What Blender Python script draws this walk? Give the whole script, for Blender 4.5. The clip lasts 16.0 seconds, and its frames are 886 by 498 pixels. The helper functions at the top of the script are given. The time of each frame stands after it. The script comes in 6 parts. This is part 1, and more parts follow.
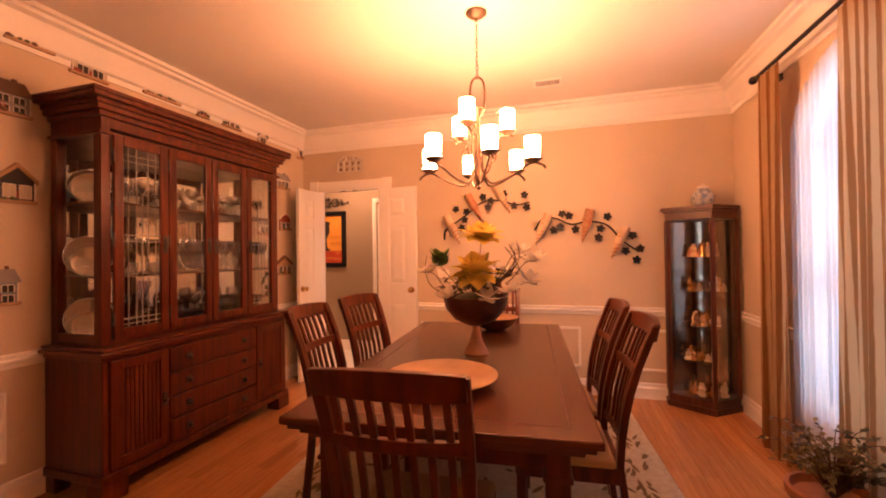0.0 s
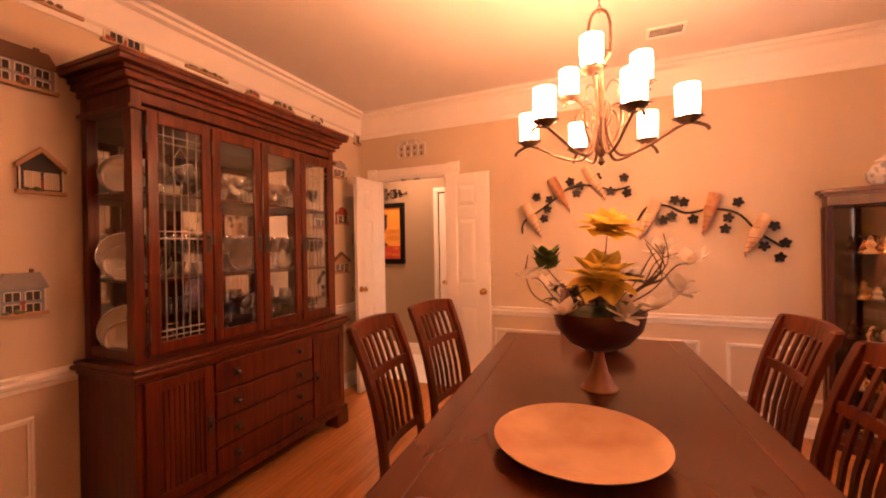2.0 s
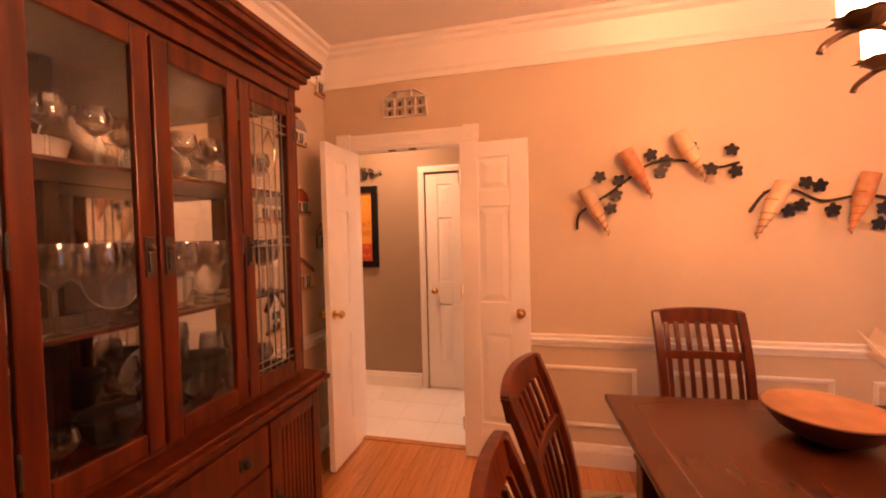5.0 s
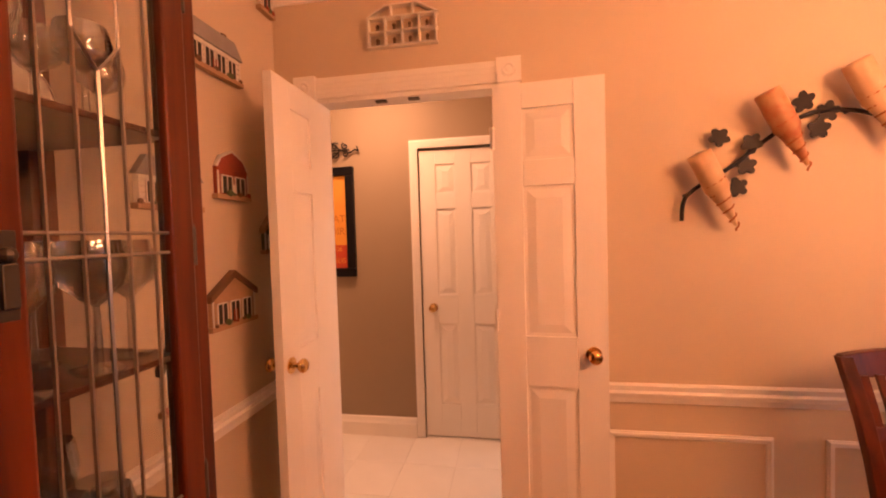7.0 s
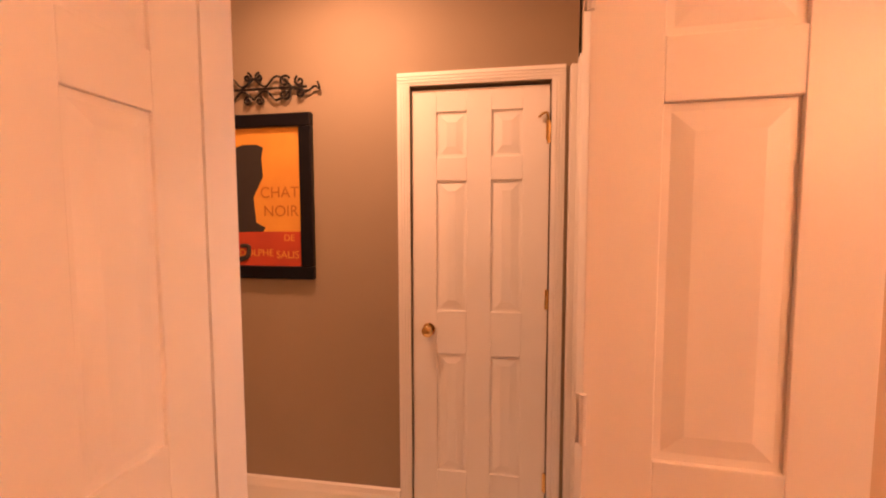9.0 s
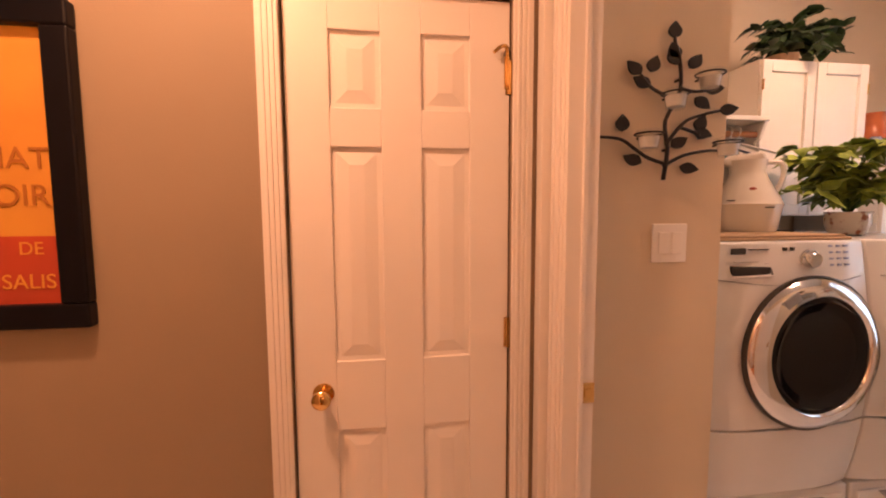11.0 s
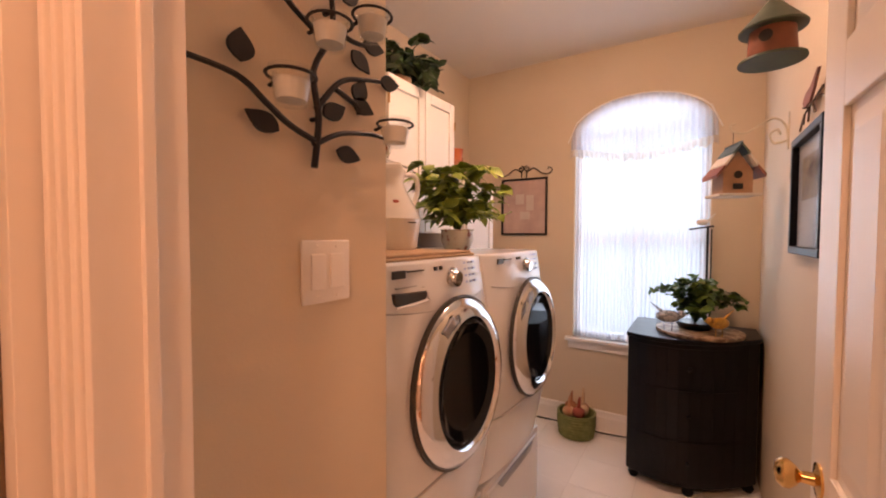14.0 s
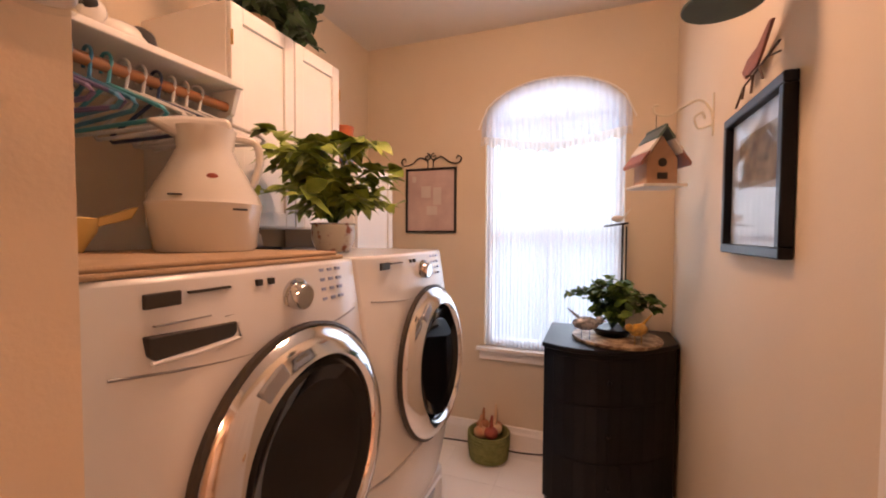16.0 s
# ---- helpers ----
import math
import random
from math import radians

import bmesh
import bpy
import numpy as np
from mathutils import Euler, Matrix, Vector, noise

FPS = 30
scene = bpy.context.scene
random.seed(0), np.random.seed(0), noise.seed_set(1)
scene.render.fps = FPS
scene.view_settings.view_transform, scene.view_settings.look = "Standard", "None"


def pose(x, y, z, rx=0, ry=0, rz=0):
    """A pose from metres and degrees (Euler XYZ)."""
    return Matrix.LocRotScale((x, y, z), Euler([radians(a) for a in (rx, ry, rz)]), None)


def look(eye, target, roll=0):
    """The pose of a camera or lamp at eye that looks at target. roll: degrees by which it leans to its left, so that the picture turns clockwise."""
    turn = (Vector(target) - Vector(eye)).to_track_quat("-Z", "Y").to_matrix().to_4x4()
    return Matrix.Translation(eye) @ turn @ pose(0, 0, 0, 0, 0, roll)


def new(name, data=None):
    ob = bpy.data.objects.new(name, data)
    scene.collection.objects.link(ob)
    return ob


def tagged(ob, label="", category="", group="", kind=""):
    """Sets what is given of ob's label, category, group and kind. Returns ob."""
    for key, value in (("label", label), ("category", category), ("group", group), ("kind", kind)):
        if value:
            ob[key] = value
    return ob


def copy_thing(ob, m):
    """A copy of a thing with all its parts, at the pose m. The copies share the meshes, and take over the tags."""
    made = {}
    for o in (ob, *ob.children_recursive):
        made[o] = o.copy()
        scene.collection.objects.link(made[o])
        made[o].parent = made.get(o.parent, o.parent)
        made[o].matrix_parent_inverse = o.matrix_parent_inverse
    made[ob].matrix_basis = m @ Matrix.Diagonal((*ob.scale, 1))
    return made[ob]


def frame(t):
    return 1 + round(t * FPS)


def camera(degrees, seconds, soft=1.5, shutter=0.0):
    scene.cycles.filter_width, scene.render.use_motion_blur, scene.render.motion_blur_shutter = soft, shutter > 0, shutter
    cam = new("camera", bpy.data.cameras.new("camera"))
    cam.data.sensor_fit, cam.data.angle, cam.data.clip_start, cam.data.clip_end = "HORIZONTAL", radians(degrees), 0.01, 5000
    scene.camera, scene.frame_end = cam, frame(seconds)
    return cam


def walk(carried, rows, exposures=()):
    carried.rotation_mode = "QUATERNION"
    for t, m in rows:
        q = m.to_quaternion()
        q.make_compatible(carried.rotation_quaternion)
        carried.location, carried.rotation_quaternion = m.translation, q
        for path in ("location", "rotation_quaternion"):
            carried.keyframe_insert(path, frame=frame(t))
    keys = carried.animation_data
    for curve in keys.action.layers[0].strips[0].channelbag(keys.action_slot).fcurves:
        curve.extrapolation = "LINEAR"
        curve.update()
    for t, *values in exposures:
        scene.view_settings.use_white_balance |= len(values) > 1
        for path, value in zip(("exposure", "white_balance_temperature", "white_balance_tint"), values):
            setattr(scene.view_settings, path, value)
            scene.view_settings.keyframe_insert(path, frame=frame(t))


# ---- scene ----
cam = camera(95.3, 16.0, soft=2.0)

PATH = [
    (0, (0.377, -0.035, 1.334), (-0.191, 1.883, 1.357), -0.8),
    (0.5, (0.338, 0.093, 1.344), (-0.293, 1.991, 1.356), -0.7),
    (1, (0.258, 0.196, 1.353), (-0.442, 2.069, 1.353), -0.6),
    (1.5, (0.103, 0.296, 1.355), (-0.632, 2.156, 1.352), -0.7),
    (2, (-0.029, 0.431, 1.365), (-0.821, 2.267, 1.357), -1.0),
    (2.5, (-0.141, 0.6, 1.367), (-0.989, 2.411, 1.364), -1.3),
    (3, (-0.214, 0.74, 1.409), (-1.088, 2.539, 1.382), -2.1),
    (5.5, (-1.159, 1.599, 1.464), (-1.563, 3.557, 1.395), -1.5),
    (6, (-1.264, 1.84, 1.476), (-1.642, 3.803, 1.403), -1.9),
    (6.5, (-1.354, 2.051, 1.461), (-1.715, 4.017, 1.393), -2.0),
    (7, (-1.445, 2.268, 1.449), (-1.779, 4.238, 1.378), -1.7),
    (7.5, (-1.513, 2.507, 1.417), (-1.839, 4.479, 1.359), -1.1),
    (8, (-1.579, 2.765, 1.425), (-1.898, 4.738, 1.345), -0.2),
    (8.2, (-1.605, 2.864, 1.434), (-1.921, 4.836, 1.337), -0.1),
    (10.3, (-1.738, 3.694, 1.439), (-1.85, 5.685, 1.285), -1.0),
    (10.5, (-1.797, 3.767, 1.438), (-1.762, 5.76, 1.276), -0.6),
    (11, (-1.815, 3.908, 1.441), (-1.533, 5.881, 1.275), -0.3),
    (11.5, (-1.803, 4.034, 1.437), (-1.245, 5.948, 1.28), -0.1),
    (12, (-1.749, 4.166, 1.434), (-0.923, 5.982, 1.291), 0.1),
    (12.5, (-1.677, 4.258, 1.426), (-0.604, 5.942, 1.309), -0.0),
    (13, (-1.623, 4.333, 1.427), (-0.288, 5.818, 1.321), 0.6),
    (13.5, (-1.571, 4.387, 1.422), (-0.023, 5.651, 1.334), 0.7),
    (14, (-1.483, 4.442, 1.424), (0.209, 5.505, 1.351), 0.2),
    (14.5, (-1.359, 4.473, 1.421), (0.415, 5.393, 1.355), -0.2),
    (15, (-1.227, 4.486, 1.417), (0.597, 5.304, 1.349), -0.1),
    (15.5, (-1.114, 4.519, 1.417), (0.747, 5.25, 1.34), 0.0),
    (16, (-1.029, 4.533, 1.411), (0.841, 5.237, 1.337), 0.3),
]
walk(cam, [(t, look(eye, target, roll)) for t, eye, target, roll in PATH])

# ---- world and light ----
world = bpy.data.worlds.new("sky_world")
scene.world = world
world.use_nodes = True
wn = world.node_tree.nodes
sky = wn.new("ShaderNodeTexSky")
sky.sky_type, sky.sun_disc = "NISHITA", False
sky.sun_elevation, sky.sun_rotation = radians(35), radians(200)
wn["Background"].inputs["Strength"].default_value = 0.12
world.node_tree.links.new(sky.outputs[0], wn["Background"].inputs["Color"])


def lamp(name, kind, m, power, colour, size=0.1, size_y=None):
    data = bpy.data.lights.new(name, kind)
    data.energy, data.color = power, colour
    if kind == "AREA":
        data.size = size
        if size_y:
            data.shape, data.size_y = "RECTANGLE", size_y
    elif kind == "SUN":
        data.angle = size
    else:
        data.shadow_soft_size = size
    ob = new(name, data)
    ob.matrix_world = m
    return ob


WARM = (1.0, 0.375, 0.160)
LAMP_GLOW = 132.0
lamp("sun", "SUN", look((0, 0, 0), (-0.3, 0.75, -0.6)), 0.8, (1, 0.95, 0.88), radians(12))
# daylight in the two window openings
lamp("daylight_laundry", "AREA", look((1.75, 4.80, 1.50), (0, 4.80, 1.40)), 22, (0.80, 0.87, 1.0), 0.84, 1.70)
lamp("daylight_dining", "AREA", look((1.98, 2.42, 1.45), (0, 2.42, 1.40)), 22, (0.72, 0.80, 1.0), 1.15, 2.0)
# ceiling lamps of the hall and the laundry
lamp("hall_lamp", "AREA", pose(-2.35, 4.47, 2.606), 26, (1.0, 0.46, 0.255), 0.12)


# ---- materials ----
def material(name, colour, rough=0.5, metal=0.0, dark=None, scale=6.0, stretch=(1, 1, 1), bump=0.1, fine=60.0, coat=0.0, var=0.0, spread=(0.35, 0.65), spec=0.5):
    m = bpy.data.materials.new(name)
    m.use_nodes = True
    t = m.node_tree
    n, l = t.nodes, t.links
    b = n["Principled BSDF"]
    b.inputs["Roughness"].default_value = rough
    b.inputs["Metallic"].default_value = metal
    b.inputs["Specular IOR Level"].default_value = spec
    b.inputs["Coat Weight"].default_value = coat
    b.inputs["Coat Roughness"].default_value = 0.15
    co = n.new("ShaderNodeTexCoord")
    mp = n.new("ShaderNodeMapping")
    mp.inputs["Scale"].default_value = stretch
    l.new(co.outputs["Object"], mp.inputs["Vector"])
    big = n.new("ShaderNodeTexNoise")
    big.inputs["Scale"].default_value, big.inputs["Detail"].default_value = scale, 6
    l.new(mp.outputs[0], big.inputs["Vector"])
    ramp = n.new("ShaderNodeValToRGB")
    ramp.color_ramp.elements[0].position, ramp.color_ramp.elements[1].position = spread
    d = dark or tuple(c * 0.88 for c in colour)
    ramp.color_ramp.elements[0].color = (*d, 1)
    ramp.color_ramp.elements[1].color = (*colour, 1)
    l.new(big.outputs["Fac"], ramp.inputs["Fac"])
    last = ramp.outputs["Color"]
    if var:
        info = n.new("ShaderNodeObjectInfo")
        hsv = n.new("ShaderNodeHueSaturation")
        rng = n.new("ShaderNodeMapRange")
        rng.inputs["To Min"].default_value, rng.inputs["To Max"].default_value = 1 - var, 1 + var
        l.new(info.outputs["Random"], rng.inputs["Value"])
        l.new(rng.outputs[0], hsv.inputs["Value"])
        l.new(last, hsv.inputs["Color"])
        last = hsv.outputs["Color"]
    l.new(last, b.inputs["Base Color"])
    small = n.new("ShaderNodeTexNoise")
    small.inputs["Scale"].default_value, small.inputs["Detail"].default_value = fine, 3
    l.new(mp.outputs[0], small.inputs["Vector"])
    bp = n.new("ShaderNodeBump")
    bp.inputs["Strength"].default_value, bp.inputs["Distance"].default_value = bump, 0.004
    l.new(small.outputs["Fac"], bp.inputs["Height"])
    if bump:
        l.new(bp.outputs[0], b.inputs["Normal"])
    rr = n.new("ShaderNodeMapRange")
    rr.inputs["To Min"].default_value, rr.inputs["To Max"].default_value = max(0.02, rough - 0.025), min(1, rough + 0.025)
    l.new(big.outputs["Fac"], rr.inputs["Value"])
    l.new(rr.outputs[0], b.inputs["Roughness"])
    return m


def glass_material(name, tint=(1, 1, 1), low=0.035, high=0.38, blend=0.2):
    m = bpy.data.materials.new(name)
    m.use_nodes = True
    n, l = m.node_tree.nodes, m.node_tree.links
    n.remove(n["Principled BSDF"])
    lw = n.new("ShaderNodeLayerWeight")
    lw.inputs["Blend"].default_value = blend
    fr = n.new("ShaderNodeMapRange")
    fr.inputs["To Min"].default_value, fr.inputs["To Max"].default_value = low, high
    l.new(lw.outputs["Facing"], fr.inputs["Value"])
    tr = n.new("ShaderNodeBsdfTransparent")
    tr.inputs["Color"].default_value = (*tint, 1)
    gl = n.new("ShaderNodeBsdfGlossy")
    gl.inputs["Roughness"].default_value = 0.02
    mix = n.new("ShaderNodeMixShader")
    l.new(fr.outputs[0], mix.inputs[0])
    l.new(tr.outputs[0], mix.inputs[1])
    l.new(gl.outputs[0], mix.inputs[2])
    l.new(mix.outputs[0], n["Material Output"].inputs["Surface"])
    return m


def cloth_material(name, colour, clear=0.3, stripes=None):
    """Thin cloth that lets some light through."""
    m = bpy.data.materials.new(name)
    m.use_nodes = True
    n, l = m.node_tree.nodes, m.node_tree.links
    n.remove(n["Principled BSDF"])
    tl, df, tr = n.new("ShaderNodeBsdfTranslucent"), n.new("ShaderNodeBsdfDiffuse"), n.new("ShaderNodeBsdfTransparent")
    co = n.new("ShaderNodeTexCoord")
    if stripes:
        wave = n.new("ShaderNodeTexWave")
        wave.wave_type, wave.bands_direction = "BANDS", "Y"
        wave.inputs["Scale"].default_value, wave.inputs["Distortion"].default_value = 9.0, 0.4
        l.new(co.outputs["Object"], wave.inputs["Vector"])
        ramp = n.new("ShaderNodeValToRGB")
        ramp.color_ramp.elements[0].color, ramp.color_ramp.elements[1].color = (*colour, 1), (*stripes, 1)
        ramp.color_ramp.elements[0].position, ramp.color_ramp.elements[1].position = 0.4, 0.6
        l.new(wave.outputs["Fac"], ramp.inputs["Fac"])
        l.new(ramp.outputs[0], df.inputs["Color"])
        l.new(ramp.outputs[0], tl.inputs["Color"])
    else:
        noise_node = n.new("ShaderNodeTexNoise")
        noise_node.inputs["Scale"].default_value = 40
        ramp = n.new("ShaderNodeValToRGB")
        ramp.color_ramp.elements[0].color = (*[c * 0.9 for c in colour], 1)
        ramp.color_ramp.elements[1].color = (*colour, 1)
        l.new(co.outputs["Object"], noise_node.inputs["Vector"])
        l.new(noise_node.outputs["Fac"], ramp.inputs["Fac"])
        for s in (tl, df):
            l.new(ramp.outputs[0], s.inputs["Color"])
    a, b = n.new("ShaderNodeMixShader"), n.new("ShaderNodeMixShader")
    a.inputs[0].default_value, b.inputs[0].default_value = 0.5, clear
    l.new(df.outputs[0], a.inputs[1]), l.new(tl.outputs[0], a.inputs[2])
    l.new(a.outputs[0], b.inputs[1]), l.new(tr.outputs[0], b.inputs[2])
    l.new(b.outputs[0], n["Material Output"].inputs["Surface"])
    return m


def glow_material(name, colour, strength):
    m = bpy.data.materials.new(name)
    m.use_nodes = True
    b = m.node_tree.nodes["Principled BSDF"]
    b.inputs["Base Color"].default_value = (0.8, 0.75, 0.65, 1)
    b.inputs["Emission Color"].default_value = (*colour, 1)
    b.inputs["Emission Strength"].default_value = strength
    return m


PAINT = material("beige_wall_paint", (0.65, 0.53, 0.39), 0.75, dark=(0.61, 0.495, 0.36), scale=1.5, bump=0.12, fine=140)
LPAINT = material("cream_wall_paint", (0.70, 0.59, 0.44), 0.75, dark=(0.66, 0.55, 0.41), scale=1.5, bump=0.12, fine=140)
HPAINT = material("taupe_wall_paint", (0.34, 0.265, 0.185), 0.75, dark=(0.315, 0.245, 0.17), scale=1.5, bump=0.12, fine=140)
CEIL = material("ceiling_paint", (0.78, 0.74, 0.68), 0.85, scale=2, bump=0.2, fine=120, dark=(0.75, 0.71, 0.65))
TRIM = material("white_trim_paint", (0.88, 0.84, 0.79), 0.38, scale=3, bump=0.05, dark=(0.85, 0.81, 0.755))
OAK = material("oak_floor", (0.52, 0.24, 0.085), 0.24, dark=(0.43, 0.18, 0.06), scale=5, stretch=(9, 0.7, 9), bump=0.05, coat=0.3, var=0.10)
TILE = material("white_floor_tile", (0.86, 0.84, 0.81), 0.35, scale=4, bump=0.05, dark=(0.81, 0.79, 0.76), var=0.03)
GROUT = material("pale_grout", (0.72, 0.70, 0.67), 0.8)
CHERRY = material("cherry_wood", (0.120, 0.023, 0.005), 0.30, dark=(0.055, 0.010, 0.003), scale=4, stretch=(7, 7, 0.6), bump=0.02, coat=0.06, fine=30, spec=0.3)
CHERRY_Y = material("cherry_wood_tabletop", (0.100, 0.028, 0.009), 0.25, dark=(0.070, 0.018, 0.006), scale=4, stretch=(7, 0.6, 7), bump=0.0, coat=0.06, fine=30, spec=0.4, spread=(0.15, 0.85))
WALNUT = material("dark_cabinet_wood", (0.10, 0.032, 0.016), 0.33, dark=(0.05, 0.016, 0.009), scale=4, stretch=(7, 7, 0.6), bump=0.03, coat=0.05, spec=0.3)
GLASS = glass_material("clear_glass", (0.96, 0.97, 0.97), 0.03, 0.20)
CRYSTAL = glass_material("cut_crystal", (0.94, 0.95, 0.96), 0.11, 0.95, 0.4)
MIRROR = material("mirror_silver", (0.80, 0.80, 0.80), 0.03, 1.0, bump=0.0, dark=(0.78, 0.78, 0.78))
BRASS = material("polished_brass", (0.80, 0.52, 0.20), 0.16, 1.0, bump=0.02)
CHROME = material("chrome", (0.75, 0.75, 0.76), 0.10, 1.0, bump=0.01)
LEAD = material("lead_came", (0.34, 0.32, 0.30), 0.35, 1.0)
BRONZE = material("bronze_iron", (0.16, 0.10, 0.065), 0.45, 0.7, dark=(0.08, 0.05, 0.035), scale=20)
BLACK_IRON = material("black_iron", (0.022, 0.018, 0.016), 0.5, 0.4, dark=(0.012, 0.01, 0.01), scale=20)
PEWTER = material("pewter_hardware", (0.08, 0.07, 0.06), 0.45, 0.8)
CHINA = material("white_china", (0.80, 0.76, 0.70), 0.15, coat=0.4, bump=0.0, dark=(0.77, 0.73, 0.67))
SILVER = material("silver_ware", (0.70, 0.68, 0.64), 0.2, 1.0)
BULB = glow_material("lit_bulb", (1.0, 0.50, 0.28), 170.0)
SHADE = glow_material("lit_shade_glass", WARM, LAMP_GLOW)
DOME = glow_material("lit_dome_glass", (1.0, 0.57, 0.38), 82.0)
APPLIANCE = material("white_enamel", (0.76, 0.76, 0.76), 0.22, coat=0.3, bump=0.01, dark=(0.74, 0.74, 0.74))
DARKGLASS = material("smoked_door_glass", (0.006, 0.006, 0.007), 0.05, spec=0.3, bump=0.0)
GREYPLASTIC = material("grey_plastic", (0.30, 0.31, 0.33), 0.4)
BLUEPRINT = material("blue_print", (0.35, 0.42, 0.62), 0.5)
BLACKPAINT = material("black_lacquer", (0.006, 0.006, 0.009), 0.34, spec=0.22, scale=8, bump=0.04, dark=(0.005, 0.005, 0.007))
LEAF = material("green_leaf", (0.14, 0.22, 0.04), 0.45, spec=0.25, dark=(0.035, 0.075, 0.014), scale=14, bump=0.1)
LEAF_POTHOS = material("pothos_leaf", (0.34, 0.42, 0.08), 0.38, dark=(0.15, 0.22, 0.035), scale=12, bump=0.1, spec=0.2)
LEAF_DARK = material("dark_ivy_leaf", (0.05, 0.10, 0.03), 0.4, dark=(0.015, 0.035, 0.012), scale=14)
LEAF_DRY = material("dry_olive_leaf", (0.17, 0.14, 0.05), 0.6, dark=(0.07, 0.06, 0.025), scale=14)
TERRA = material("terracotta", (0.42, 0.17, 0.07), 0.7, dark=(0.30, 0.12, 0.05), scale=10)
COPPERWOOD = material("burl_wood", (0.55, 0.27, 0.12), 0.3, dark=(0.36, 0.15, 0.06), scale=7, bump=0.06, coat=0.3)
DARKBOWL = material("dark_turned_wood", (0.10, 0.03, 0.015), 0.3, dark=(0.05, 0.015, 0.009), scale=9, coat=0.3)
PETAL_Y = cloth_material("yellow_petal", (0.86, 0.66, 0.14), 0.0)
PETAL_W = cloth_material("white_petal", (0.84, 0.76, 0.66), 0.0)
TWIG = material("brown_twig", (0.10, 0.055, 0.03), 0.7)
CREAM_C = material("candle_wax_cream", (0.70, 0.52, 0.33), 0.5, dark=(0.58, 0.38, 0.22), scale=12)
RED_C = material("candle_wax_rust", (0.45, 0.16, 0.07), 0.5, dark=(0.50, 0.30, 0.15), scale=22)
COPPER_WIRE = material("copper_wire", (0.45, 0.18, 0.08), 0.4, 0.8)
SHEER_D = cloth_material("sheer_white_cloth", (0.80, 0.83, 0.92), 0.30)
STRIPE = cloth_material("striped_curtain_cloth", (0.30, 0.15, 0.06), 0.0, (0.56, 0.40, 0.22))
SEAT = material("tan_seat_cloth", (0.42, 0.28, 0.15), 0.85, fine=200, bump=0.3)
HOUSE_COLOURS = {k: material("house_%s" % k, c, 0.7, scale=25, bump=0.15) for k, c in dict(
    cream=(0.62, 0.52, 0.38), white=(0.75, 0.70, 0.62), red=(0.30, 0.06, 0.035), brown=(0.16, 0.085, 0.045), grey=(0.30, 0.28, 0.27),
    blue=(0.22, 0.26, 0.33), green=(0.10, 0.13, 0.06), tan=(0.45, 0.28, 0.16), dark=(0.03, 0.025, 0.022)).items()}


# ---- shapes ----
def box(x0, x1, y0, y1, z0, z1):
    v = [(x, y, z) for z in (z0, z1) for y in (y0, y1) for x in (x0, x1)]
    return v, [(0, 2, 3, 1), (4, 5, 7, 6), (0, 1, 5, 4), (2, 6, 7, 3), (0, 4, 6, 2), (1, 3, 7, 5)]


def lathe(profile, n=24, at=(0, 0, 0)):
    v, f = [], []
    for r, z in profile:
        for i in range(n):
            a = 2 * math.pi * i / n
            v.append((at[0] + r * math.cos(a), at[1] + r * math.sin(a), at[2] + z))
    for k in range(len(profile) - 1):
        for i in range(n):
            j = (i + 1) % n
            f.append((k * n + i, k * n + j, (k + 1) * n + j, (k + 1) * n + i))
    f.append(tuple(range(n))[::-1])
    f.append(tuple(range((len(profile) - 1) * n, len(profile) * n)))
    return v, f


def smooth_path(points, steps=6):
    p = [Vector(q) for q in points]
    out = []
    for i in range(len(p) - 1):
        a, b, c, d = p[max(0, i - 1)], p[i], p[i + 1], p[min(len(p) - 1, i + 2)]
        for s in range(steps):
            t = s / steps
            out.append(0.5 * ((2 * b) + (c - a) * t + (2 * a - 5 * b + 4 * c - d) * t * t + (3 * b - a - 3 * c + d) * t ** 3))
    out.append(p[-1])
    return out


def tube(points, r, n=7, taper=1.0):
    p = [Vector(q) for q in points]
    v, f = [], []
    up = Vector((0.31, 0.17, 0.93))
    for i, q in enumerate(p):
        d = (p[min(i + 1, len(p) - 1)] - p[max(i - 1, 0)]).normalized()
        a = d.cross(up)
        a = a.normalized() if a.length > 1e-4 else d.orthogonal().normalized()
        b = d.cross(a)
        rr = r * (1 + (taper - 1) * i / max(1, len(p) - 1))
        for k in range(n):
            g = 2 * math.pi * k / n
            v.append(tuple(q + a * rr * math.cos(g) + b * rr * math.sin(g)))
    for i in range(len(p) - 1):
        for k in range(n):
            j = (k + 1) % n
            f.append((i * n + k, i * n + j, (i + 1) * n + j, (i + 1) * n + k))
    f.append(tuple(range(n))[::-1])
    f.append(tuple(range((len(p) - 1) * n, len(p) * n)))
    return v, f


def prism(poly, a, b, axis="x"):
    """A flat outline drawn out from a to b along an axis; the outline is in the other two, in order."""
    n = len(poly)
    put = {"x": lambda p, t: (t, p[0], p[1]), "y": lambda p, t: (p[0], t, p[1]), "z": lambda p, t: (p[0], p[1], t)}[axis]
    v = [put(p, a) for p in poly] + [put(p, b) for p in poly]
    f = [tuple(range(n))[::-1], tuple(range(n, 2 * n))] + [(i, (i + 1) % n, n + (i + 1) % n, n + i) for i in range(n)]
    return v, f


